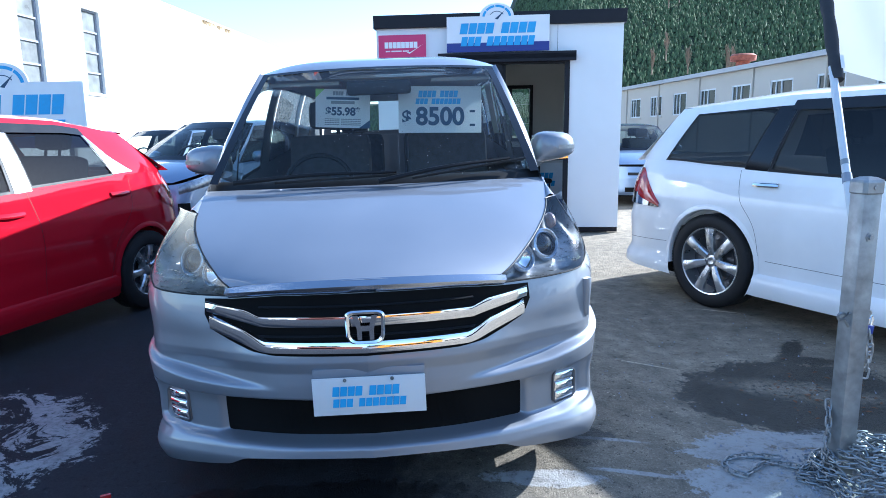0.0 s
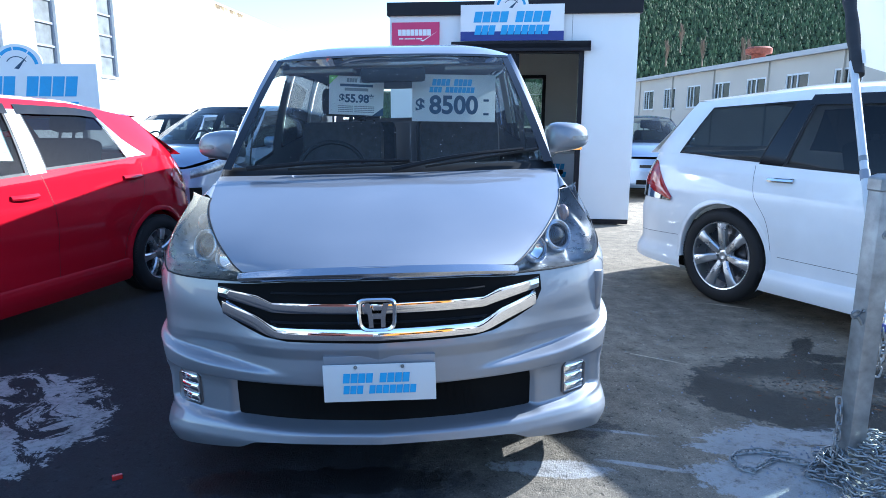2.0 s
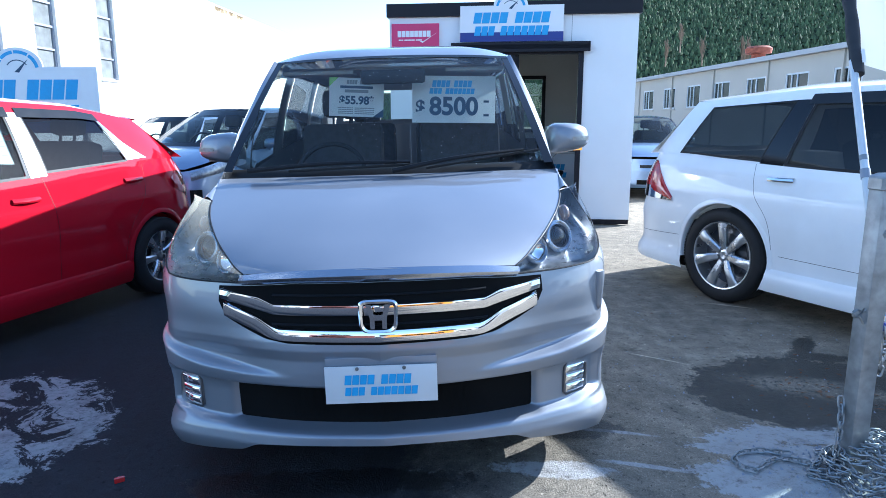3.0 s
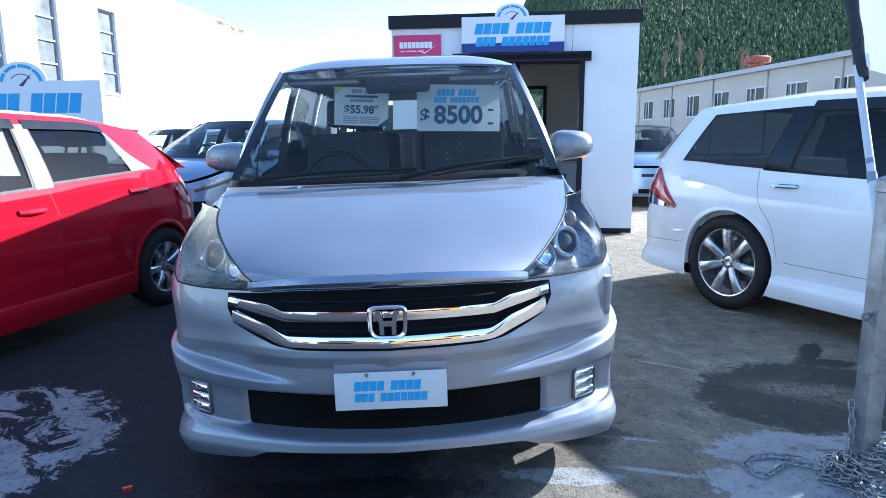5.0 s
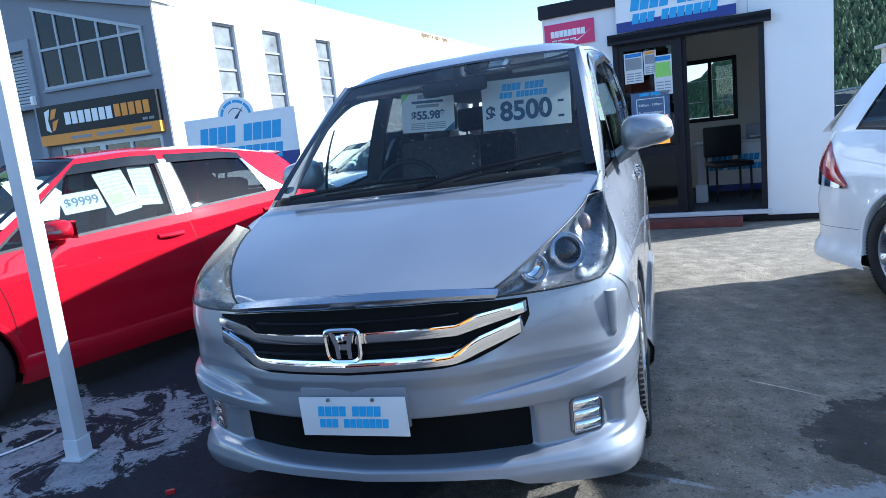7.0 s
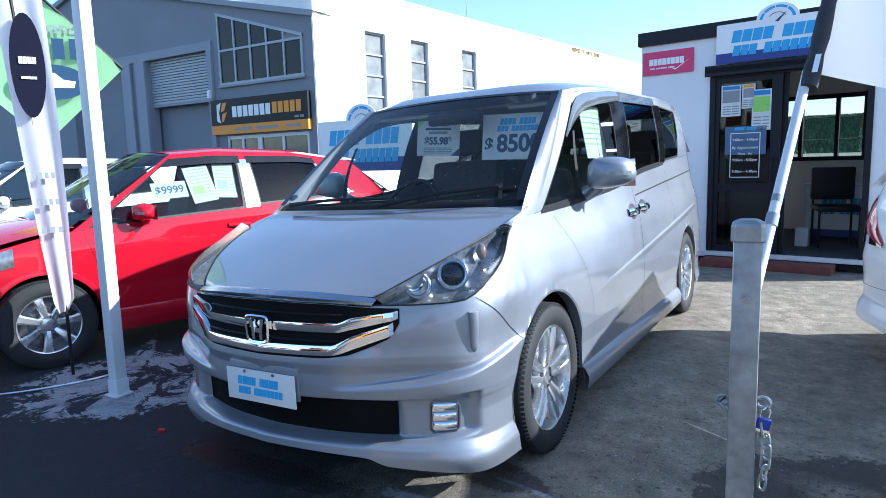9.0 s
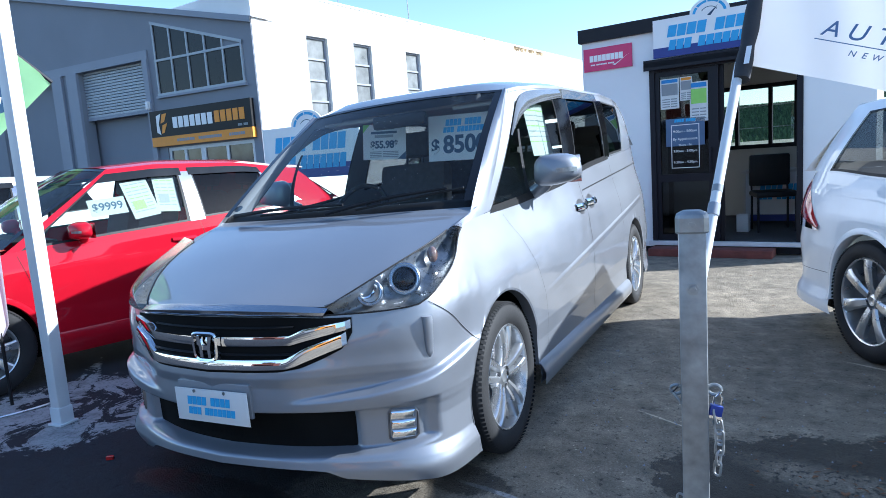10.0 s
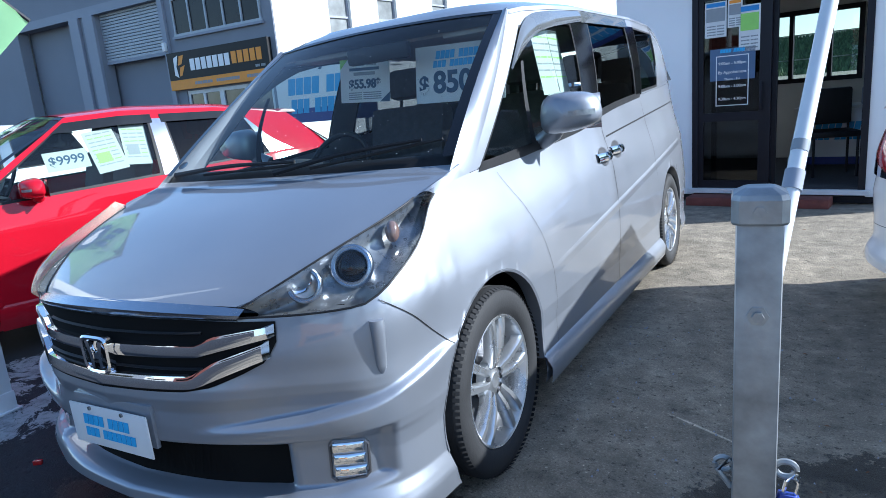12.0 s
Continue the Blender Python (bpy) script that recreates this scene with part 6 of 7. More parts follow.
bars([12], .014, .18, pose(.0, .055, .0015), DARK_INK, card, depth=.001, gap=0), bars([9], .016, .13, pose(.0, .033, .0015), GREY_INK, card, depth=.001, gap=0)
for k in range(4):
    bars([9, 12], .005, .20, pose(0, -.058 - .010 * k, .0015), GREY_INK, card, depth=.0008)
mesh_ob("card_corner", [(-.15, .105, .0016), (-.15, .055, .0016), (-.10, .105, .0016)], [(0, 1, 2)], GREEN_INK, card, smooth=False)
mesh_ob("card_corner", [(.15, -.105, .0016), (.15, -.06, .0016), (.09, -.105, .0016)], [(0, 1, 2)], DARK_INK, card, smooth=False)
# the registration and service stickers
stick = thing("round_sticker", on_van(screen_frame(-.93, .06, -.006)), "small round green sticker on the windscreen", "sticker")
v, f = lathe([(0, .001), (0, .03), (-.0015, .03)], 24)
mesh_ob("disc", [(p[1], p[2] * .75, p[0]) for p in v], f, SMOKE, stick)
for px, py in ((.66, 1.89), (.655, 2.08)):
    s2 = thing("side_card", on_van(pose(px, py, 1.42, 80, 0, 86 if py < 2 else 94)), "printed sheet taped inside the side window", "paper", "cards in the van")
    part("sheet", boxes((-.085, .085, -.15, .15, -.0008, .0008)), SHEET, s2, smooth=False)
    for k in range(7):
        bars([5, 7, 4], .007, .16, pose(0, .11 - .03 * k, .001), GREEN_INK if k % 3 == 0 else GREY_INK, s2, depth=.0006)

for k, (hy, hz) in enumerate(HUBS):
    for sg in (1, -1):
        wheel(VAN, "wheel", sg * .738, hy, hz, .318, .222, .20, sg, 5, True, ALLOY, .9, rot=12 + 31 * k)


# ---- the other cars ----
def hatchback(name, m, label, category, body, S, group=""):
    """A car from its table of sizes: shell columns, hood, glasshouse, lamps, wheels."""
    car = thing(name, m, label, category, group)
    sh = Shell(S["cols"], S["front"], S["side"], S["rear"], S.get("n", 130))
    mesh_ob("body", *sh.build(S["hubs"], S["arch"], S.get("rows", 30)), body, car, angle=30)
    mesh_ob("hood", *hood_sheet(S["hood_c"], S["hood_e"], 14, 16), body, car)
    cb = Cabin(sh, S["knots"], .004, S["edge"], S["screen_low"], S["screen_top"], S["roof"], S["rear_low"], S["rear_top"], S.get("bulge", .015))
    mesh_ob("roof", *cb.roof_sheet(16, 20), body, car)
    mesh_ob("windscreen", *cb.screen_sheet(cb.screen, -.95, .95, .02, .97, 0, 14, 8), GLASS_SIDE, car)
    mesh_ob("windscreen_edge", *merge(cb.screen_sheet(cb.screen, -1, -.94, -.03, 1, .002, 2, 8), cb.screen_sheet(cb.screen, .94, 1, -.03, 1, .002, 2, 8), cb.screen_sheet(cb.screen, -1, 1, .96, 1, .002, 12, 1), cb.screen_sheet(cb.screen, -1, 1, -.06, .04, .003, 12, 1)), GLOSS_BLACK, car)
    mesh_ob("rear_window", *cb.screen_sheet(cb.rear, -.88, .88, .1, .92, 0, 12, 4), GLASS_SIDE, car)
    mesh_ob("tailgate", *merge(cb.screen_sheet(cb.rear, -1, 1, 0, .1, 0, 12, 1), cb.screen_sheet(cb.rear, -1, 1, .92, 1, 0, 12, 1), cb.screen_sheet(cb.rear, -1, -.88, .1, .92), cb.screen_sheet(cb.rear, .88, 1, .1, .92)), body, car)
    for sg in (1, -1):
        side_frames(car, cb, sg, [(a, b, c, d, (GLASS_SIDE, GLASS_TINT)[g], nm) for a, b, c, d, g, nm in S["windows"]], body, None, len(S["knots"]) - 1)
        for a, b in S["pillars"]:
            mesh_ob("pillar_cover", *cb.sheet(a, b, 0, S["windows"][0][3], sg, .003, 3, 8), S.get("pillar_mat", GLOSS_BLACK), car)
        if "shield" in S:
            for a, b in S["shield"]:
                mesh_ob("weather_shield", *cb.sheet(a, b, .80, .93, sg, .006, 16, 3), SMOKE_DARK, car, "smoked weather shield")
        for hy, hz in S["hubs"]:
            arch_lip(car, sh, hy, hz, S["arch"], sg, body)
        for y, z in S["handles"]:
            handle(car, sh, y, z, sg, S.get("handle_mat", body), .19, body)
        for q in S["gaps"]:
            mesh_ob("door_gap", *seam(sh, q, sg, .0028), BLACK, car)
        rows = [[sh.on_side(S["hubs"][0][0] + S["arch"] + (S["hubs"][1][0] - S["hubs"][0][0] - 2 * S["arch"]) * i / 16, z, off, sg) for i in range(17)] for off, z in ((0, .33), (.010, .31), (.016, .24), (.0, .17))]
        mesh_ob("side_sill", *grid(rows, flip=sg > 0), body, car)
        mirror(car, "door_mirror", sg, *S["mirror"], body)
        # lamps
        q = S["headlamp"]
        rows = [[sh.point(q[0] + (q[1] - q[0]) * i / 12, lin(i / 12, q[2]) * (1 - j / 4) + lin(i / 12, q[3]) * j / 4, .004 + .012 * math.sin(math.pi * j / 4), sg) for i in range(13)] for j in range(5)]
        mesh_ob("headlamp", *grid(rows, flip=sg < 0), LAMP_BOWL, car, "clear headlamp")
        q = S["taillamp"]
        q = (sh.at_y(q[1]), sh.at_y(q[2]), q[3], q[4])
        rows = [[sh.point(q[0] + (q[1] - q[0]) * i / 10, lin(i / 10, q[2]) * (1 - j / 5) + lin(i / 10, q[3]) * j / 5, .004 + .014 * math.sin(math.pi * j / 5), sg) for i in range(11)] for j in range(6)]
        tl = mesh_ob("tail_lamp", *grid(rows, flip=sg < 0), LAMP_RED, car, "red tail lamp")
        if S.get("tail_clear"):
            mesh_ob("reverse_lens", *grid([[sh.point(q[0] + (q[1] - q[0]) * i / 10, lin(i / 10, q[2]) * (1 - j) + (lin(i / 10, q[2]) * .68 + lin(i / 10, q[3]) * .32) * j, .013, sg) for i in range(11)] for j in (0, .5, 1)], flip=sg < 0), CHROME, tl)
        for k, (hy, hz) in enumerate(S["hubs"]):
            wheel(car, "wheel", sg * S["track"], hy, hz, *S["wheel"][:3], sg, *S["wheel"][3:5], S.get("rim_mat", ALLOY), S["wheel"][5], rot=S.get("spin", 10) + 23 * k)
    underbody(car, S["track"] - .04, .2, S["cols"][-1][1] - .42, .17, .5, S["hubs"], S["arch"])
    mesh_ob("grille", *grid([[sh.on_front(x, z, .004) for x in np.linspace(-.28, .28, 21)] for z in S["grille"]]), BLACK, car)
    mesh_ob("air_intake", *grid([[sh.on_front(x, z, .004) for x in np.linspace(-.32, .32, 21)] for z in (.26, .30, .34)]), BLACK_VOID, car)
    c = S["cols"]
    ys, zs = S["screen_low"][3], S["screen_low"][4]
    mesh_ob("dashboard", *grid([[Vector((a * .62, y, z)) for a in np.linspace(-1, 1, 13)] for y, z in ((ys + .05, zs - .02), (ys + .45, zs - .04), (ys + .5, zs - .35))]), BLACK, car)
    for x in (-.34, .34):
        seat(car, x, ys + 1.2, zs - .52, .48)
        seat(car, x, ys + 2.0, zs - .50, .5)
    steering_wheel(car, -.34, ys + .6, zs - .02, .175)
    return car, sh, cb


RED_SPEC = dict(
    cols=[(0, .0, .70, .20), (.35, .05, .70, .20), (.60, .17, .71, .19), (.74, .36, .76, .18), (.80, .62, .83, .18), (.825, .85, .88, .18), (.838, 1.15, .915, .18), (.842, 1.7, .945, .18), (.845, 2.5, .985, .18),
          (.835, 3.0, 1.01, .19), (.82, 3.35, 1.03, .2), (.79, 3.66, 1.03, .22), (.66, 3.91, 1.03, .26), (.38, 3.99, 1.02, .28), (0, 4.0, 1.02, .28)],
    front=[(.15, .04), (.25, .0), (.5, .0), (.7, .05), (.9, .12)], side=[(.15, .035), (.3, .012), (.5, .012), (.65, .0), (.78, .0), (.9, .03), (1.03, .075)], rear=[(.2, .04), (.35, 0), (.6, .0), (.7, .03), (1.03, .10)],
    hubs=[(.79, .295), (3.32, .295)], arch=.335, hood_c=[(0, .06, .74), (0, .3, .84), (0, .6, .92), (0, .92, .97)], hood_e=[(.56, .20, .73), (.70, .42, .80), (.76, .70, .875), (.79, 1.0, .925)],
    knots=[(.98, 1.75), (1.08, 1.78), (2.25, 2.27), (2.37, 2.37), (2.98, 2.82), (3.20, 3.05), (3.74, 3.42)],
    edge=[(1.7, .56, 1.405), (2.1, .575, 1.43), (2.8, .575, 1.41), (3.45, .54, 1.325)], screen_low=(.755, 1.03, .955, .90, .985), screen_top=(.565, 1.78, 1.405, 1.68, 1.435),
    roof=[(1.7, 1.435), (2.2, 1.472), (2.9, 1.448), (3.5, 1.355)], rear_low=(.72, 3.76, 1.03, 3.92, 1.02), rear_top=(.54, 3.40, 1.327, 3.50, 1.347),
    windows=[(1.0, 2.0, .0, .86, 0, "front_window"), (3.0, 4.6, .03, .86, 1, "rear_window_side")], pillars=[(2, 3)], pillar_mat=SATIN, shield=[(.9, 2.2), (2.8, 4.7)],
    handles=[(2.16, .85), (3.09, .90)], gaps=[[(1.14, .3), (1.12, .6), (1.05, .88)], [(2.33, .22), (2.36, .6), (2.32, .97)], [(3.24, .99), (3.17, .78), (3.00, .56), (2.90, .30)]],
    mirror=(.87, 1.45, .995, .20, .13, .13), headlamp=(17, 29, [(0, .60), (1, .70)], [(0, .69), (1, .82)]), taillamp=("y", 3.54, 3.80, [(0, .80), (1, .70)], [(0, .88), (1, 1.0)]),
    track=.735, wheel=(.298, .195, .19, 7, False, 1.0), grille=(.55, .575, .60), spin=5)
RED_AT = pose(-3.60, .02, 0, 0, 0, -15.9)
red, red_sh, red_cb = hatchback("red_hatchback", RED_AT, "red five-door hatchback with price sheets in its windows", "car", RED, RED_SPEC)
for u, v, w_, h_, ink, turn in ((1.62, .47, .10, .18, 0, 5), (1.85, .52, .085, .19, 1, -6), (1.36, .42, .13, .08, 2, 0)):
    p = red_cb.side(u, v, 1, -.04)
    ux = (red_cb.side(u + .1, v, 1) - red_cb.side(u - .1, v, 1)).normalized()
    uy = (red_cb.side(u, v + .1, 1) - red_cb.side(u, v - .1, 1)).normalized()
    uz = ux.cross(uy).normalized()
    uy = uz.cross(ux)
    s2 = thing("window_sheet", RED_AT @ Matrix(((ux.x, uy.x, uz.x, p.x), (ux.y, uy.y, uz.y, p.y), (ux.z, uy.z, uz.z, p.z), (0, 0, 0, 1))) @ pose(0, 0, 0, 0, 0, turn), "printed sale sheet taped inside the red car's window", "paper", "sheets in the red car")
    part("sheet", boxes((-w_, w_, -h_ / 1.2, h_ / 1.2, -.0008, .0008)), SHEET, s2, smooth=False)
    if ink < 2:
        for k in range(9):
            bars([4, 6, 5], .008, w_ * 1.6, pose(0, h_ * .7 - h_ * .155 * k, .001), GREEN_INK if k % 3 == 1 else GREY_INK, s2, depth=.0006)
        part("picture", boxes((-w_ * .7, w_ * .2, -h_ * .45, -h_ * .05, .001, .0018)), (GREEN_INK, GREY_INK)[ink], s2, smooth=False)
    else:
        words("$9999", .085, pose(0, 0, .0012), DARK_INK, s2, bold=.001)
rows = [[(x, 3.36 + .26 * f - .10 * abs(x / .52) ** 3 * f, 1.368 + .004 * f - .04 * abs(x / .52) ** 3 + dz * (1 - f)) for x in np.linspace(-.52, .52, 17)] for f, dz in ((0, .0), (.5, .01), (1, .015), (1, -.02), (.3, -.03))]
mesh_ob("spoiler", *grid(rows), RED, red, "red roof spoiler")
for sg in (1, -1):
    mesh_ob("quarter_trim", *red_cb.sheet(4.6, 5.25, .05, .80, sg, .004, 3, 8, lambda t, a, b: (a, b - (b - a) * .85 * t)), SATIN, red, "silver trim in the rear window corner")
WAGON_SPEC = dict(
    cols=[(0, .0, .72, .20), (.4, .04, .72, .20), (.66, .16, .73, .18), (.80, .36, .78, .17), (.86, .65, .86, .17), (.885, .95, .90, .17), (.895, 1.4, .95, .17), (.90, 2.2, .985, .17), (.90, 3.2, 1.01, .17),
          (.895, 3.9, 1.04, .18), (.885, 4.25, 1.06, .19), (.86, 4.60, 1.06, .20), (.74, 4.82, 1.06, .22), (.4, 4.90, 1.05, .24), (0, 4.91, 1.05, .24)],
    front=[(.15, .04), (.25, .0), (.5, .0), (.7, .06), (.9, .12)], side=[(.15, .0), (.24, -.008), (.33, .02), (.45, .015), (.62, .0), (.8, .0), (.95, .03), (1.06, .07)], rear=[(.2, .0), (.28, -.01), (.36, .03), (.6, .03), (.68, .06), (1.06, .12)],
    hubs=[(.99, .345), (3.82, .345)], arch=.385, hood_c=[(0, .06, .76), (0, .4, .88), (0, .8, .95), (0, 1.15, 1.0)], hood_e=[(.62, .20, .75), (.76, .45, .82), (.82, .80, .90), (.85, 1.2, .945)],
    knots=[(1.15, 2.0), (1.30, 2.05), (2.30, 2.35), (2.42, 2.46), (3.42, 3.30), (3.60, 3.42), (4.22, 4.04), (4.66, 4.34)],
    edge=[(1.9, .66, 1.49), (2.4, .68, 1.525), (3.4, .675, 1.52), (4.4, .63, 1.46)], screen_low=(.82, 1.18, .975, 1.03, 1.01), screen_top=(.66, 2.02, 1.49, 1.92, 1.525),
    roof=[(1.9, 1.525), (2.6, 1.58), (3.5, 1.575), (4.4, 1.505)], rear_low=(.79, 4.67, 1.06, 4.82, 1.05), rear_top=(.62, 4.34, 1.47, 4.46, 1.50),
    windows=[(1.0, 2.0, .0, .86, 0, "front_window"), (3.0, 4.0, .0, .86, 1, "rear_door_window"), (5.0, 6.3, .02, .86, 1, "rear_quarter_window")], pillars=[(2, 3), (4, 5)], shield=[(.9, 2.4), (2.9, 4.3)],
    handles=[(2.2, .88), (3.40, .93)], handle_mat=CHROME, gaps=[[(1.34, .3), (1.32, .6), (1.25, .92)], [(2.36, .22), (2.38, .6), (2.34, .99)], [(3.62, 1.02), (3.58, .82), (3.45, .62), (3.40, .30)], [(1.45, .40), (2.4, .41), (3.36, .42)], [(4.24, .44), (4.5, .43), (4.74, .42)]],
    mirror=(.93, 1.55, 1.02, .20, .14, .14), headlamp=(17, 29, [(0, .62), (1, .72)], [(0, .71), (1, .84)]), taillamp=("y", 4.32, 4.78, [(0, .70), (1, .71)], [(0, .73), (.55, 1.0), (1, 1.01)]), tail_clear=True,
    track=.785, wheel=(.347, .252, .215, 7, False, 1.0), grille=(.55, .61, .67), rim_mat=ALLOY, spin=20)
wagon, wag_sh, wag_cb = hatchback("white_wagon", pose(4.735, -.43, 0, 0, 0, 25.5), "white low wagon with dark privacy glass and alloy wheels", "car", WHITE_PAINT, WAGON_SPEC)
for name, m, label, body in (("blue_hatchback", pose(-3.35, 5.8, 0, 0, 0, -22) @ Matrix.Scale(1.05, 4), "pale blue hatchback with a price card behind the windscreen", BLUE_PAINT),
                             ("navy_hatchback", pose(-4.9, 8.6, 0, 0, 0, -14), "dark blue hatchback parked behind the red car", NAVY_PAINT),
                             ("white_hatchback", pose(-6.9, .6, 0, 0, 0, -14.7), "white hatchback parked beyond the red car", WHITE_PAINT),
                             ("silver_hatchback", pose(4.1, 9.2, 0, 0, 0, -8), "small silver hatchback with a price card beside the cabin", BLUE_PAINT)):
    hatchback(name, m, label, "car", body, RED_SPEC, "parked hatchbacks")


# ---- posts, flags, chain ----
def post(name, m, label, w, h, material, cap=True, bolts=True, foot=False):
    p = thing(name, m, label, "post")
    bm = boxes((-w / 2, w / 2, -w / 2, w / 2, 0, h), bevel=w * .12)
    part("shaft", bm, material, p)
    if cap:
        rows = []
        for q, z in ((.56, h - .012), (.60, h - .008), (.60, h + .026), (.56, h + .034), (.34, h + .042), (.30, h + .043)):
            rows.append([(q * w * a, q * w * b, z) for a, b in ((-1, -.72), (-.72, -1), (.72, -1), (1, -.72), (1, .72), (.72, 1), (-.72, 1), (-1, .72))])
        v, f = grid(rows, True)
        f.append(tuple(range(len(v) - 8, len(v))))
        mesh_ob("cap", v, f, material, p, "pressed steel cap", smooth=False)
    if bolts:
        for z in (1.04, .877):
            v, f = lathe([(0, .016), (.003, .016), (.003, .009), (.010, .009), (.010, .001)], 6)
            mesh_ob("bolt", [(q[1] + .0, -w / 2 - q[0], q[2] + z) for q in v], f, GALV, p, smooth=False)
    if foot:
        part("foot_plate", boxes((-w * .75, w * .75, -w * .75, w * .75, 0, .012), bevel=.003), material, p)
        part("foot_collar", boxes((-w * .56, w * .56, -w * .56, w * .56, .01, .10), bevel=.004), material, p)
    return p


POST_XY = (1.648, .112)
pz = ground_z(*POST_XY)
gp = post("bollard_post", pose(POST_XY[0], POST_XY[1], pz - .01, 0, 0, 6), "square galvanised steel post with a cap and chain eyes", .066, 1.10 - pz, GALV)


def ring(center, r, wire, axis_m, n=16):
    pts = [center + axis_m @ Vector((r * math.cos(2 * math.pi * k / n), r * math.sin(2 * math.pi * k / n) * .85, 0)) for k in range(n + 1)]
    return tube(pts, wire, 6, cap=False)


e90 = pose(0, 0, 0, 90).to_3x3()
mesh_ob("eye_bolt", *ring(Vector((-.046, 0, .60)), .014, .0045, e90), GALV, gp)
mesh_ob("eye_bolt", *ring(Vector((.048, 0, .605)), .016, .005, e90), GALV, gp)
mesh_ob("chain_staple", *tube([(-.034, -.02, .62), (-.055, -.02, .60), (-.034, -.02, .57)], .005, 6), GALV, gp)
lockt = thing("padlock", gp.matrix_world @ pose(.053, -.012, .568, 0, 12, 10) @ Matrix.Scale(.72, 4), "blue padlock hanging from the post's eye", "padlock")
part("lock_body", boxes((-.022, .022, -.011, .011, -.045, .0), bevel=.004), PADLOCK, lockt)
mesh_ob("shackle", *tube([(-.013, 0, -.002), (-.013, 0, .03), (0, 0, .045), (.013, 0, .03), (.013, 0, -.002)], .0045, 6), CHROME, lockt)
part("lock_plate", boxes((-.0225, .0225, -.0115, .0115, -.048, -.038)), CHROME, lockt, smooth=False)


def link(m, L=.040, w=.015, wire=.0036):
    pts = []
    for k in range(17):
        a = 2 * math.pi * k / 16
        pts.append(m @ Vector(((L / 2 - w / 2) * (1 if math.cos(a) > 0 else -1) * min(1, abs(math.cos(a)) * 3) + w / 2 * math.cos(a), w / 2 * math.sin(a) * 1.25, 0)))
    return tube(pts, wire, 5, cap=False)


def run(points, seed=0, L=.040):
    """Chain links along a line, each turned a quarter from the last."""
    rng = random.Random(seed)
    p = np.array(points, float)
    d = np.r_[0, np.cumsum(np.linalg.norm(np.diff(p, axis=0), axis=1))]
    out, s, k = [], 0.0, 0
    while s < d[-1]:
        a = Vector([np.interp(s, d, p[:, i]) for i in range(3)])
        b = Vector([np.interp(min(s + .01, d[-1]), d, p[:, i]) for i in range(3)])
        t = (b - a).normalized() if (b - a).length > 1e-6 else Vector((1, 0, 0))
        q = t.to_track_quat("X", "Z").to_matrix().to_4x4()
        out.append(Matrix.Translation(a) @ q @ pose(0, 0, 0, (k % 2) * 90 + rng.uniform(-25, 25)))
        s += L * .72
        k += 1
    return out


rng = random.Random(8)
heap = thing("chain_heap", pose(0, 0, 0), "heap of galvanised chain lying round the post's foot", "chain")
mats = []
cx, cy = POST_XY[0] + .10, POST_XY[1] + .0
for layer in range(9):
    rad = .215 - .018 * layer
    pts = []
    ph = rng.random() * 6
    for k in range(26):
        a = ph + k * 6.283 / 22
        r_ = rad * (0.72 + .38 * rng.random())
        x, y = cx + r_ * math.cos(a) * 1.12, cy - .03 + r_ * math.sin(a) * .8
        pts.append((x, y, ground_z(x, y) + .010 + .0155 * layer + .012 * rng.random()))
    mats += run([tuple(p) for p in curve(pts, 90)], layer)
tail = [(cx - .20, cy + .05), (cx - .28, cy + .10), (cx - .35, cy + .08), (cx - .42, cy + .04), (cx - .46, cy + .09), (cx - .43, cy + .15), (cx - .34, cy + .17), (cx - .25, cy + .14)]
mats += run([tuple(p) for p in curve([(x, y, ground_z(x, y) + .012) for x, y in tail], 60)], 40)
mats += run([tuple(p) for p in curve([(POST_XY[0] - .045, cy + .02, .33), (POST_XY[0] - .052, cy + .0, .27), (POST_XY[0] - .06, cy - .01, .20), (POST_XY[0] - .07, cy - .02, .13)], 20)], 41)
mats += run([tuple(p) for p in curve([(POST_XY[0] + .052, cy - .01, .60), (POST_XY[0] + .060, cy - .012, .55), (POST_XY[0] + .058, cy - .012, .50), (POST_XY[0] + .052, cy - .01, .44)], 20)], 42)
one = mesh_ob("chain_link", *link(Matrix()), GALV, heap, angle=60)
one.matrix_local = mats[-1]
for q in mats[-300:-1]:
    k = new("chain_link", one.data)
    k.parent = heap
    k.matrix_local = q
tagged(mesh_ob("chain_bulk", *merge(*[link(q) for q in mats[:-300]]), GALV, heap, angle=60), kind="stuff")
stray = thing("stray_link", pose(1.47, .27, ground_z(1.47, .27) + .008, 0, 0, 30), "single chain link lying on the asphalt", "chain link")
mesh_ob("link", *link(Matrix()), GALV, stray)

pl = post("white_pole", pose(-1.70, .45, 0, 0, 0, 4), "tall white square steel pole set in the asphalt", .072, 3.4, POLE_WHITE, cap=False, bolts=False, foot=True)


# the banner on the bollard: a slanted aluminium pole, a black sleeve and a white cloth
ban = thing("banner_flag", pose(0, 0, 0), "white banner flag on a slanted silver pole with a black sleeve", "flag")
B0, B1 = Vector((1.660, .165, .93)), Vector((1.737, .475, 1.470))
bd = (B1 - B0).normalized()
B2 = B1 + bd * 2.3
mesh_ob("pole", *tube([B0, B1 + bd * .06], .014, 12), POLE_WHITE, ban)
mesh_ob("collar", *tube([B0 + bd * .20, B0 + bd * .235], .0165, 12), GREY_TRIM, ban)
mesh_ob("label_band", *tube([B0 + bd * .27, B0 + bd * .29], .0148, 12), GREY_INK, ban)
pts = [B1.lerp(B2, k / 40) for k in range(41)]
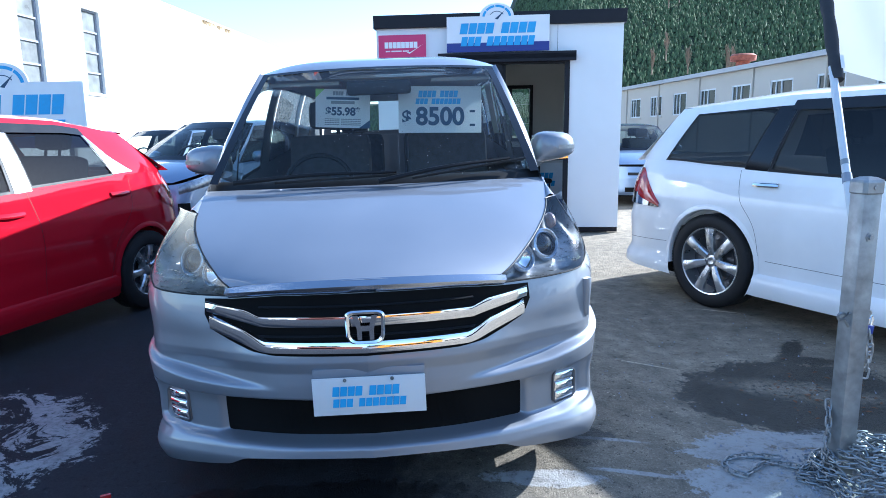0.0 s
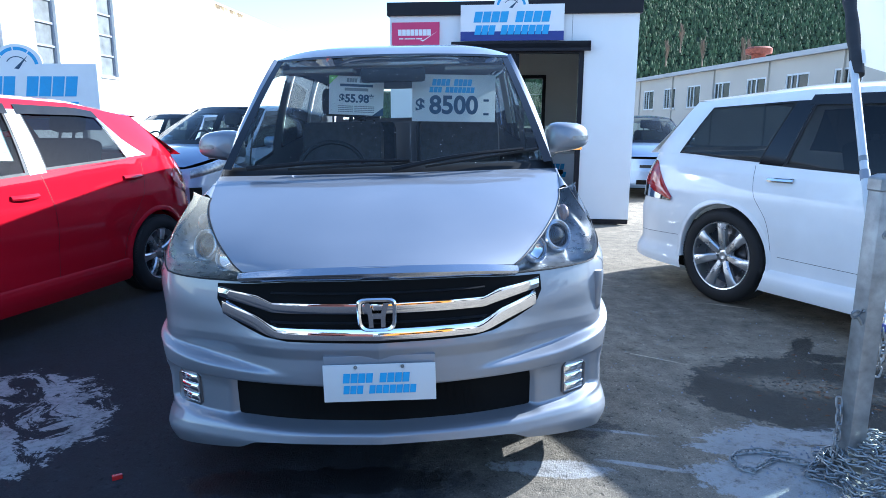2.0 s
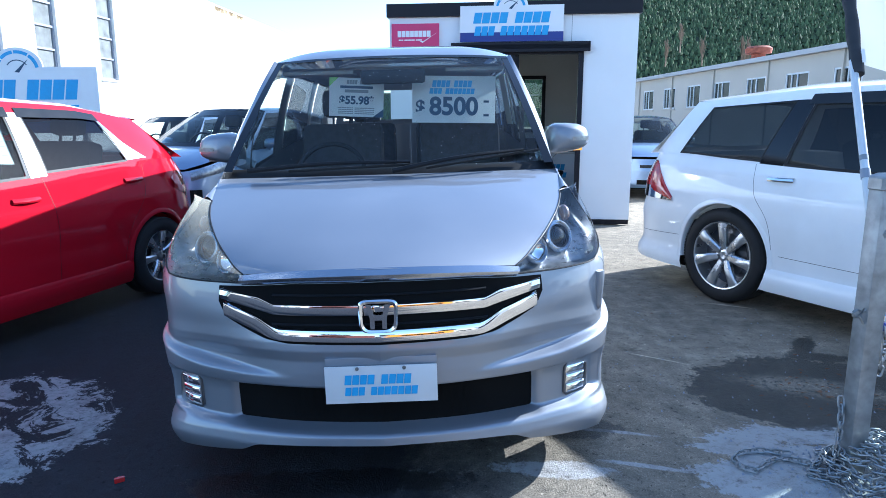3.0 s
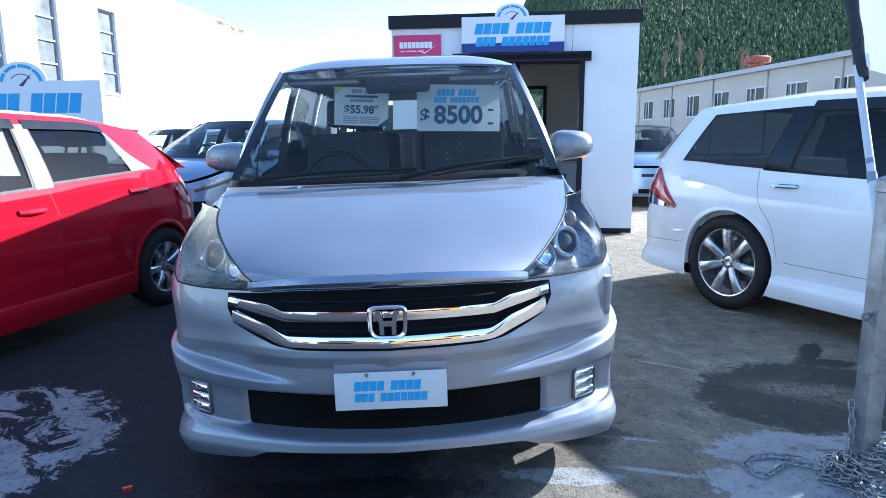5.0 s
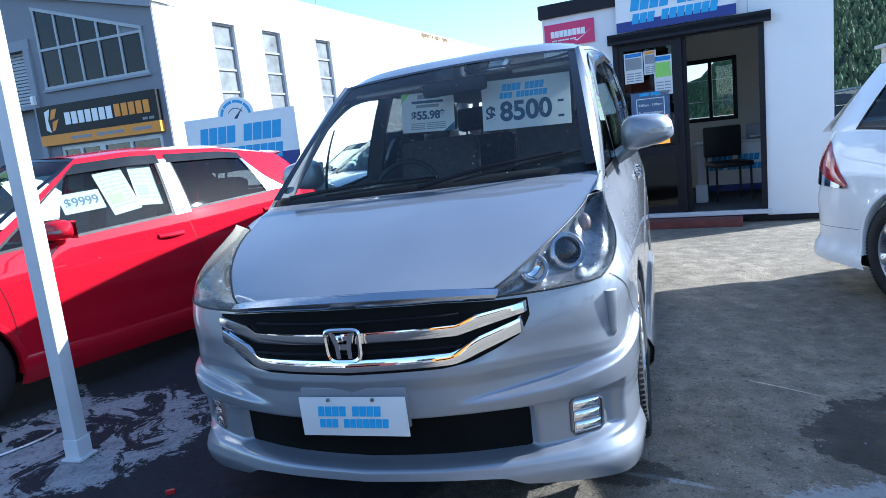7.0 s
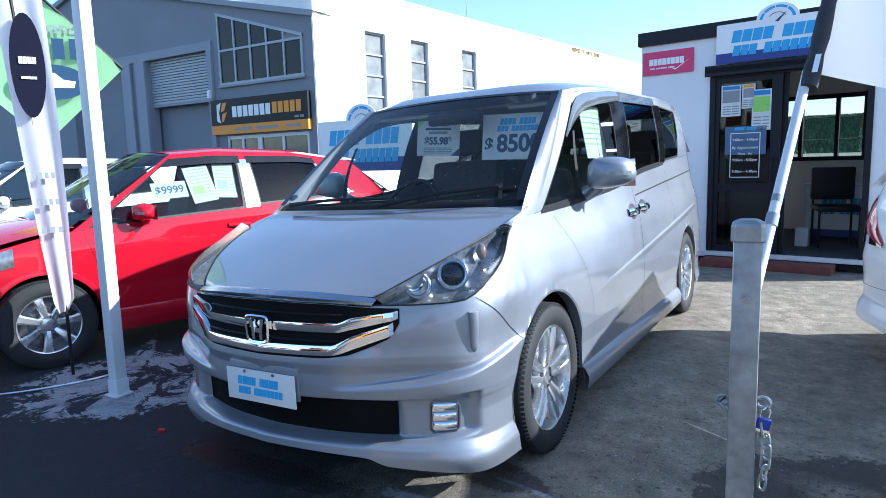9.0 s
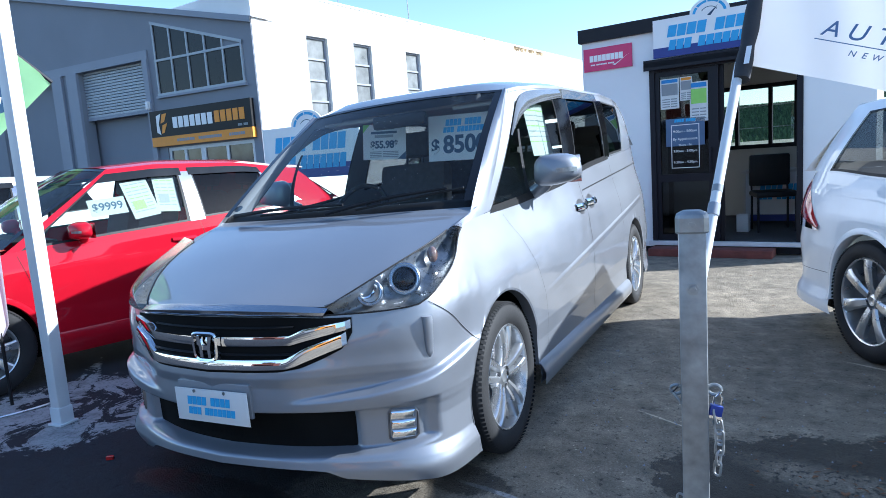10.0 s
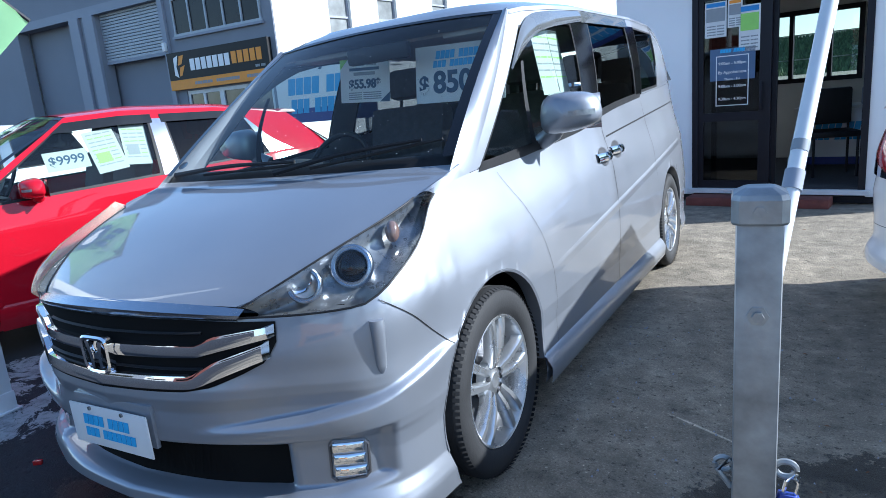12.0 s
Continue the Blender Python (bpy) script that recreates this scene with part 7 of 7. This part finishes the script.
mesh_ob("sleeve", *tube([p + Vector((.012, 0, .004 * math.sin(k * 1.7))) for k, p in enumerate(pts)], .023, 10, [1 + .12 * math.sin(k * 2.3) for k in range(41)]), CLOTH_BLACK, ban)
rows = []
for j in range(45):
    f = j / 44
    p = B1.lerp(B2, .02 + f * .98)
    row = []
    for i in range(31):
        u = i / 30
        fold = .055 * math.sin(5.5 * u + 2.5 * f) * u + .022 * math.sin(15 * u - 9 * f) * u + .014 * math.sin(31 * u + 16 * f) * u * (1 - u)
        row.append(p + Vector((.03 + .92 * u + .41 * fold, -.41 * u + .91 * fold, -.36 * u + .02 * math.sin(7 * u + 3 * f) * u)))
    rows.append(row)
cloth = mesh_ob("cloth", *grid(rows), CLOTH_WHITE, ban, "white flag cloth")
ux = Vector((.11, -.05, -.044)).normalized()
uz = ux.cross(bd).normalized()
uy = uz.cross(ux)


def on_cloth(along, up):
    """A pose on the banner's cloth, its x along the line of letters."""
    c = Vector((2.036, .454, 1.540)) + ux * along + uy * up + uz * .022
    return Matrix(((ux.x, uy.x, uz.x, c.x), (ux.y, uy.y, uz.y, c.y), (ux.z, uy.z, uz.z, c.z), (0, 0, 0, 1)))


for k, ch in enumerate("AUT"):
    words(ch, .068, on_cloth(-.07 + .066 * k, 0), BANNER_BLUE, cloth, depth=.0006)
for k, ch in enumerate("NEW"):
    words(ch, .024, on_cloth(.012 + .030 * k, -.060), BANNER_BLUE, cloth, depth=.0006)
mesh_ob("rule", *grid([[on_cloth(a, b) @ Vector((0, 0, 0)) for a in np.linspace(-.10, .20, 8)] for b in (-.033, -.036)]), BANNER_BLUE, cloth, smooth=False)
mesh_ob("tie", *grid([[B1 + bd * a + Vector((x, -.035, 0)) for x in (.012, .026)] for a in (.05, .11)]), SIGN_WHITE, ban)

# the tall feather flag beside the red car's front wheel
fea = thing("feather_flag", pose(-2.27, .50, 0, 0, 0, 62), "white feather flag with a dark oval on a black pole", "flag")
mesh_ob("pole", *tube([(0, 0, .02), (.0, 0, .4), (-.06, 0, 1.4), (-.13, 0, 2.6), (-.14, 0, 3.1)], .010, 8), BLACK, fea)
rows = []
for j in range(40):
    f = j / 39
    z = .42 + 2.6 * f
    w_ = .07 + .17 * math.sin(math.pi * min(f * .62 + .05, 1)) ** .9 if f > .02 else .05
    x0 = -.02 - .05 * 2.6 * f
    rows.append([(x0 - .0 + w_ * (u - .35), .015 * math.sin(9 * u + 4 * f) * (.4 + u), z + .02 * u) for u in np.linspace(0, 1, 16)])
fc = mesh_ob("cloth", *grid(rows), CLOTH_WHITE, fea, "white feather cloth")
mesh_ob("dark_oval", [(-.062 + .088 * math.cos(a), -.05, 1.92 + .30 * math.sin(a)) for a in np.linspace(0, 6.283, 30)[:-1]], [tuple(range(29))], NIGHT_INK, fc, smooth=False)
bars([4], .04, .09, upright(-.062, -.055, 1.95), SIGN_WHITE, fc), bars([6], .015, .08, upright(-.062, -.055, 1.85), SIGN_WHITE, fc)
for z, n_ in ((1.28, 4), (1.12, 4), (.95, 3)):
    bars([n_], .035, .13, upright(.0 - .05 * (z - .42), -.05, z), GREY_INK, fc, gap=.4)
mesh_ob("drive_on_base", *tube([(.35 * math.cos(a) - .12, .10 * math.sin(a) - .06, .008) for a in np.linspace(math.pi * .98, math.pi * 2.02, 20)], .007, 6), ALLOY, fea)

# the green diamond banner behind the red car
grn = thing("diamond_banner", pose(-5.72, 2.30, 0, 0, 0, 55), "green diamond-shaped finance banner with a car emblem", "flag")
mesh_ob("pole", *tube([(0, .03, 0), (0, .03, 3.2)], .02, 8), BLACK, grn)
D = .82
rows = [[((u - v) * D, .05 * math.sin(5 * u) * math.sin(4 * v), 2.45 + (u + v - 1) * D) for u in np.linspace(0, 1, 14)] for v in np.linspace(0, 1, 14)]
gc = mesh_ob("cloth", *grid(rows), CLOTH_GREEN, grn, "green banner cloth")
mesh_ob("edge", *merge(tube([(-D, 0, 2.45), (0, 0, 2.45 + D), (D, 0, 2.45)], .022, 6)), CLOTH_BLACK, grn)
words("finance", .20, upright(.22, -.06, 2.86), GREY_INK, gc)
bars([3], .22, .5, upright(.2, -.06, 2.64), DARK_INK, gc, gap=.3)
mesh_ob("emblem_disc", [(.12 + .34 * math.cos(a), -.065, 2.28 + .19 * math.sin(a)) for a in np.linspace(0, 6.283, 30)[:-1]], [tuple(range(29))], DARK_INK, gc, smooth=False)
mesh_ob("emblem_car", [(.12 + x, -.07, 2.27 + z) for x, z in ((-.22, -.05), (.2, -.05), (.22, .02), (.1, .04), (.02, .11), (-.12, .11), (-.2, .03))], [tuple(range(7))], SIGN_WHITE, gc, smooth=False)


# ---- small things on the ground ----
def twig(x, y, turn):
    t = thing("twig", pose(x, y, .006, 0, 0, turn), "small dry forked twig on the asphalt", "twig")
    mesh_ob("stick", *merge(tube([(-.06, 0, 0), (0, .004, .004), (.065, -.01, 0)], .0035, 5), tube([(0, .004, .003), (.02, .045, .002)], .003, 5)), LEAF, t)


twig(1.06, .72, -20), twig(1.35, 2.1, 50)
lt = thing("tail_lens_shard", pose(-.98, .22, .008, 0, 0, 30), "broken red plastic shard on the asphalt", "debris")
bm = boxes((-.018, .018, -.008, .008, -.006, .014), bevel=.004)
part("shard", bm, LAMP_RED, lt)
rng = random.Random(21)
for _ in range(95):
    x, y = (rng.uniform(.95, 2.6), rng.uniform(.5, 5.2)) if _ < 30 else (rng.gauss(2.12, .17), rng.gauss(.98, .12))
    o = thing("leaf_litter", pose(x, y, .004, 0, 0, rng.uniform(0, 360)), "curled brown dead leaf on the asphalt", "leaf", "fallen leaves")
    s_ = rng.uniform(.008, .022)
    mesh_ob("blade", [(-s_, 0, 0), (0, -s_ * .4, .003), (s_, 0, .001), (0, s_ * .4, .004)], [(0, 1, 2, 3)], LEAF, o)
bits = []
for _ in range(500):
    if rng.random() < .6:
        x, y = rng.gauss(1.62, .14), rng.gauss(.10, .16)
    else:
        x, y = rng.uniform(.8, 2.8), rng.uniform(-.3, 2.4)
    s_ = rng.uniform(.002, .006)
    z = ground_z(x, y)
    bits.append(([(x - s_, y - s_, z), (x + s_, y - s_, z), (x, y + s_, z), (x, y, z + s_ * 1.4)], [(0, 1, 3), (1, 2, 3), (2, 0, 3)]))
tagged(mesh_ob("grit", *merge(*bits), GREY_TRIM, smooth=False), "loose grey grit on the asphalt", "gravel", kind="stuff")
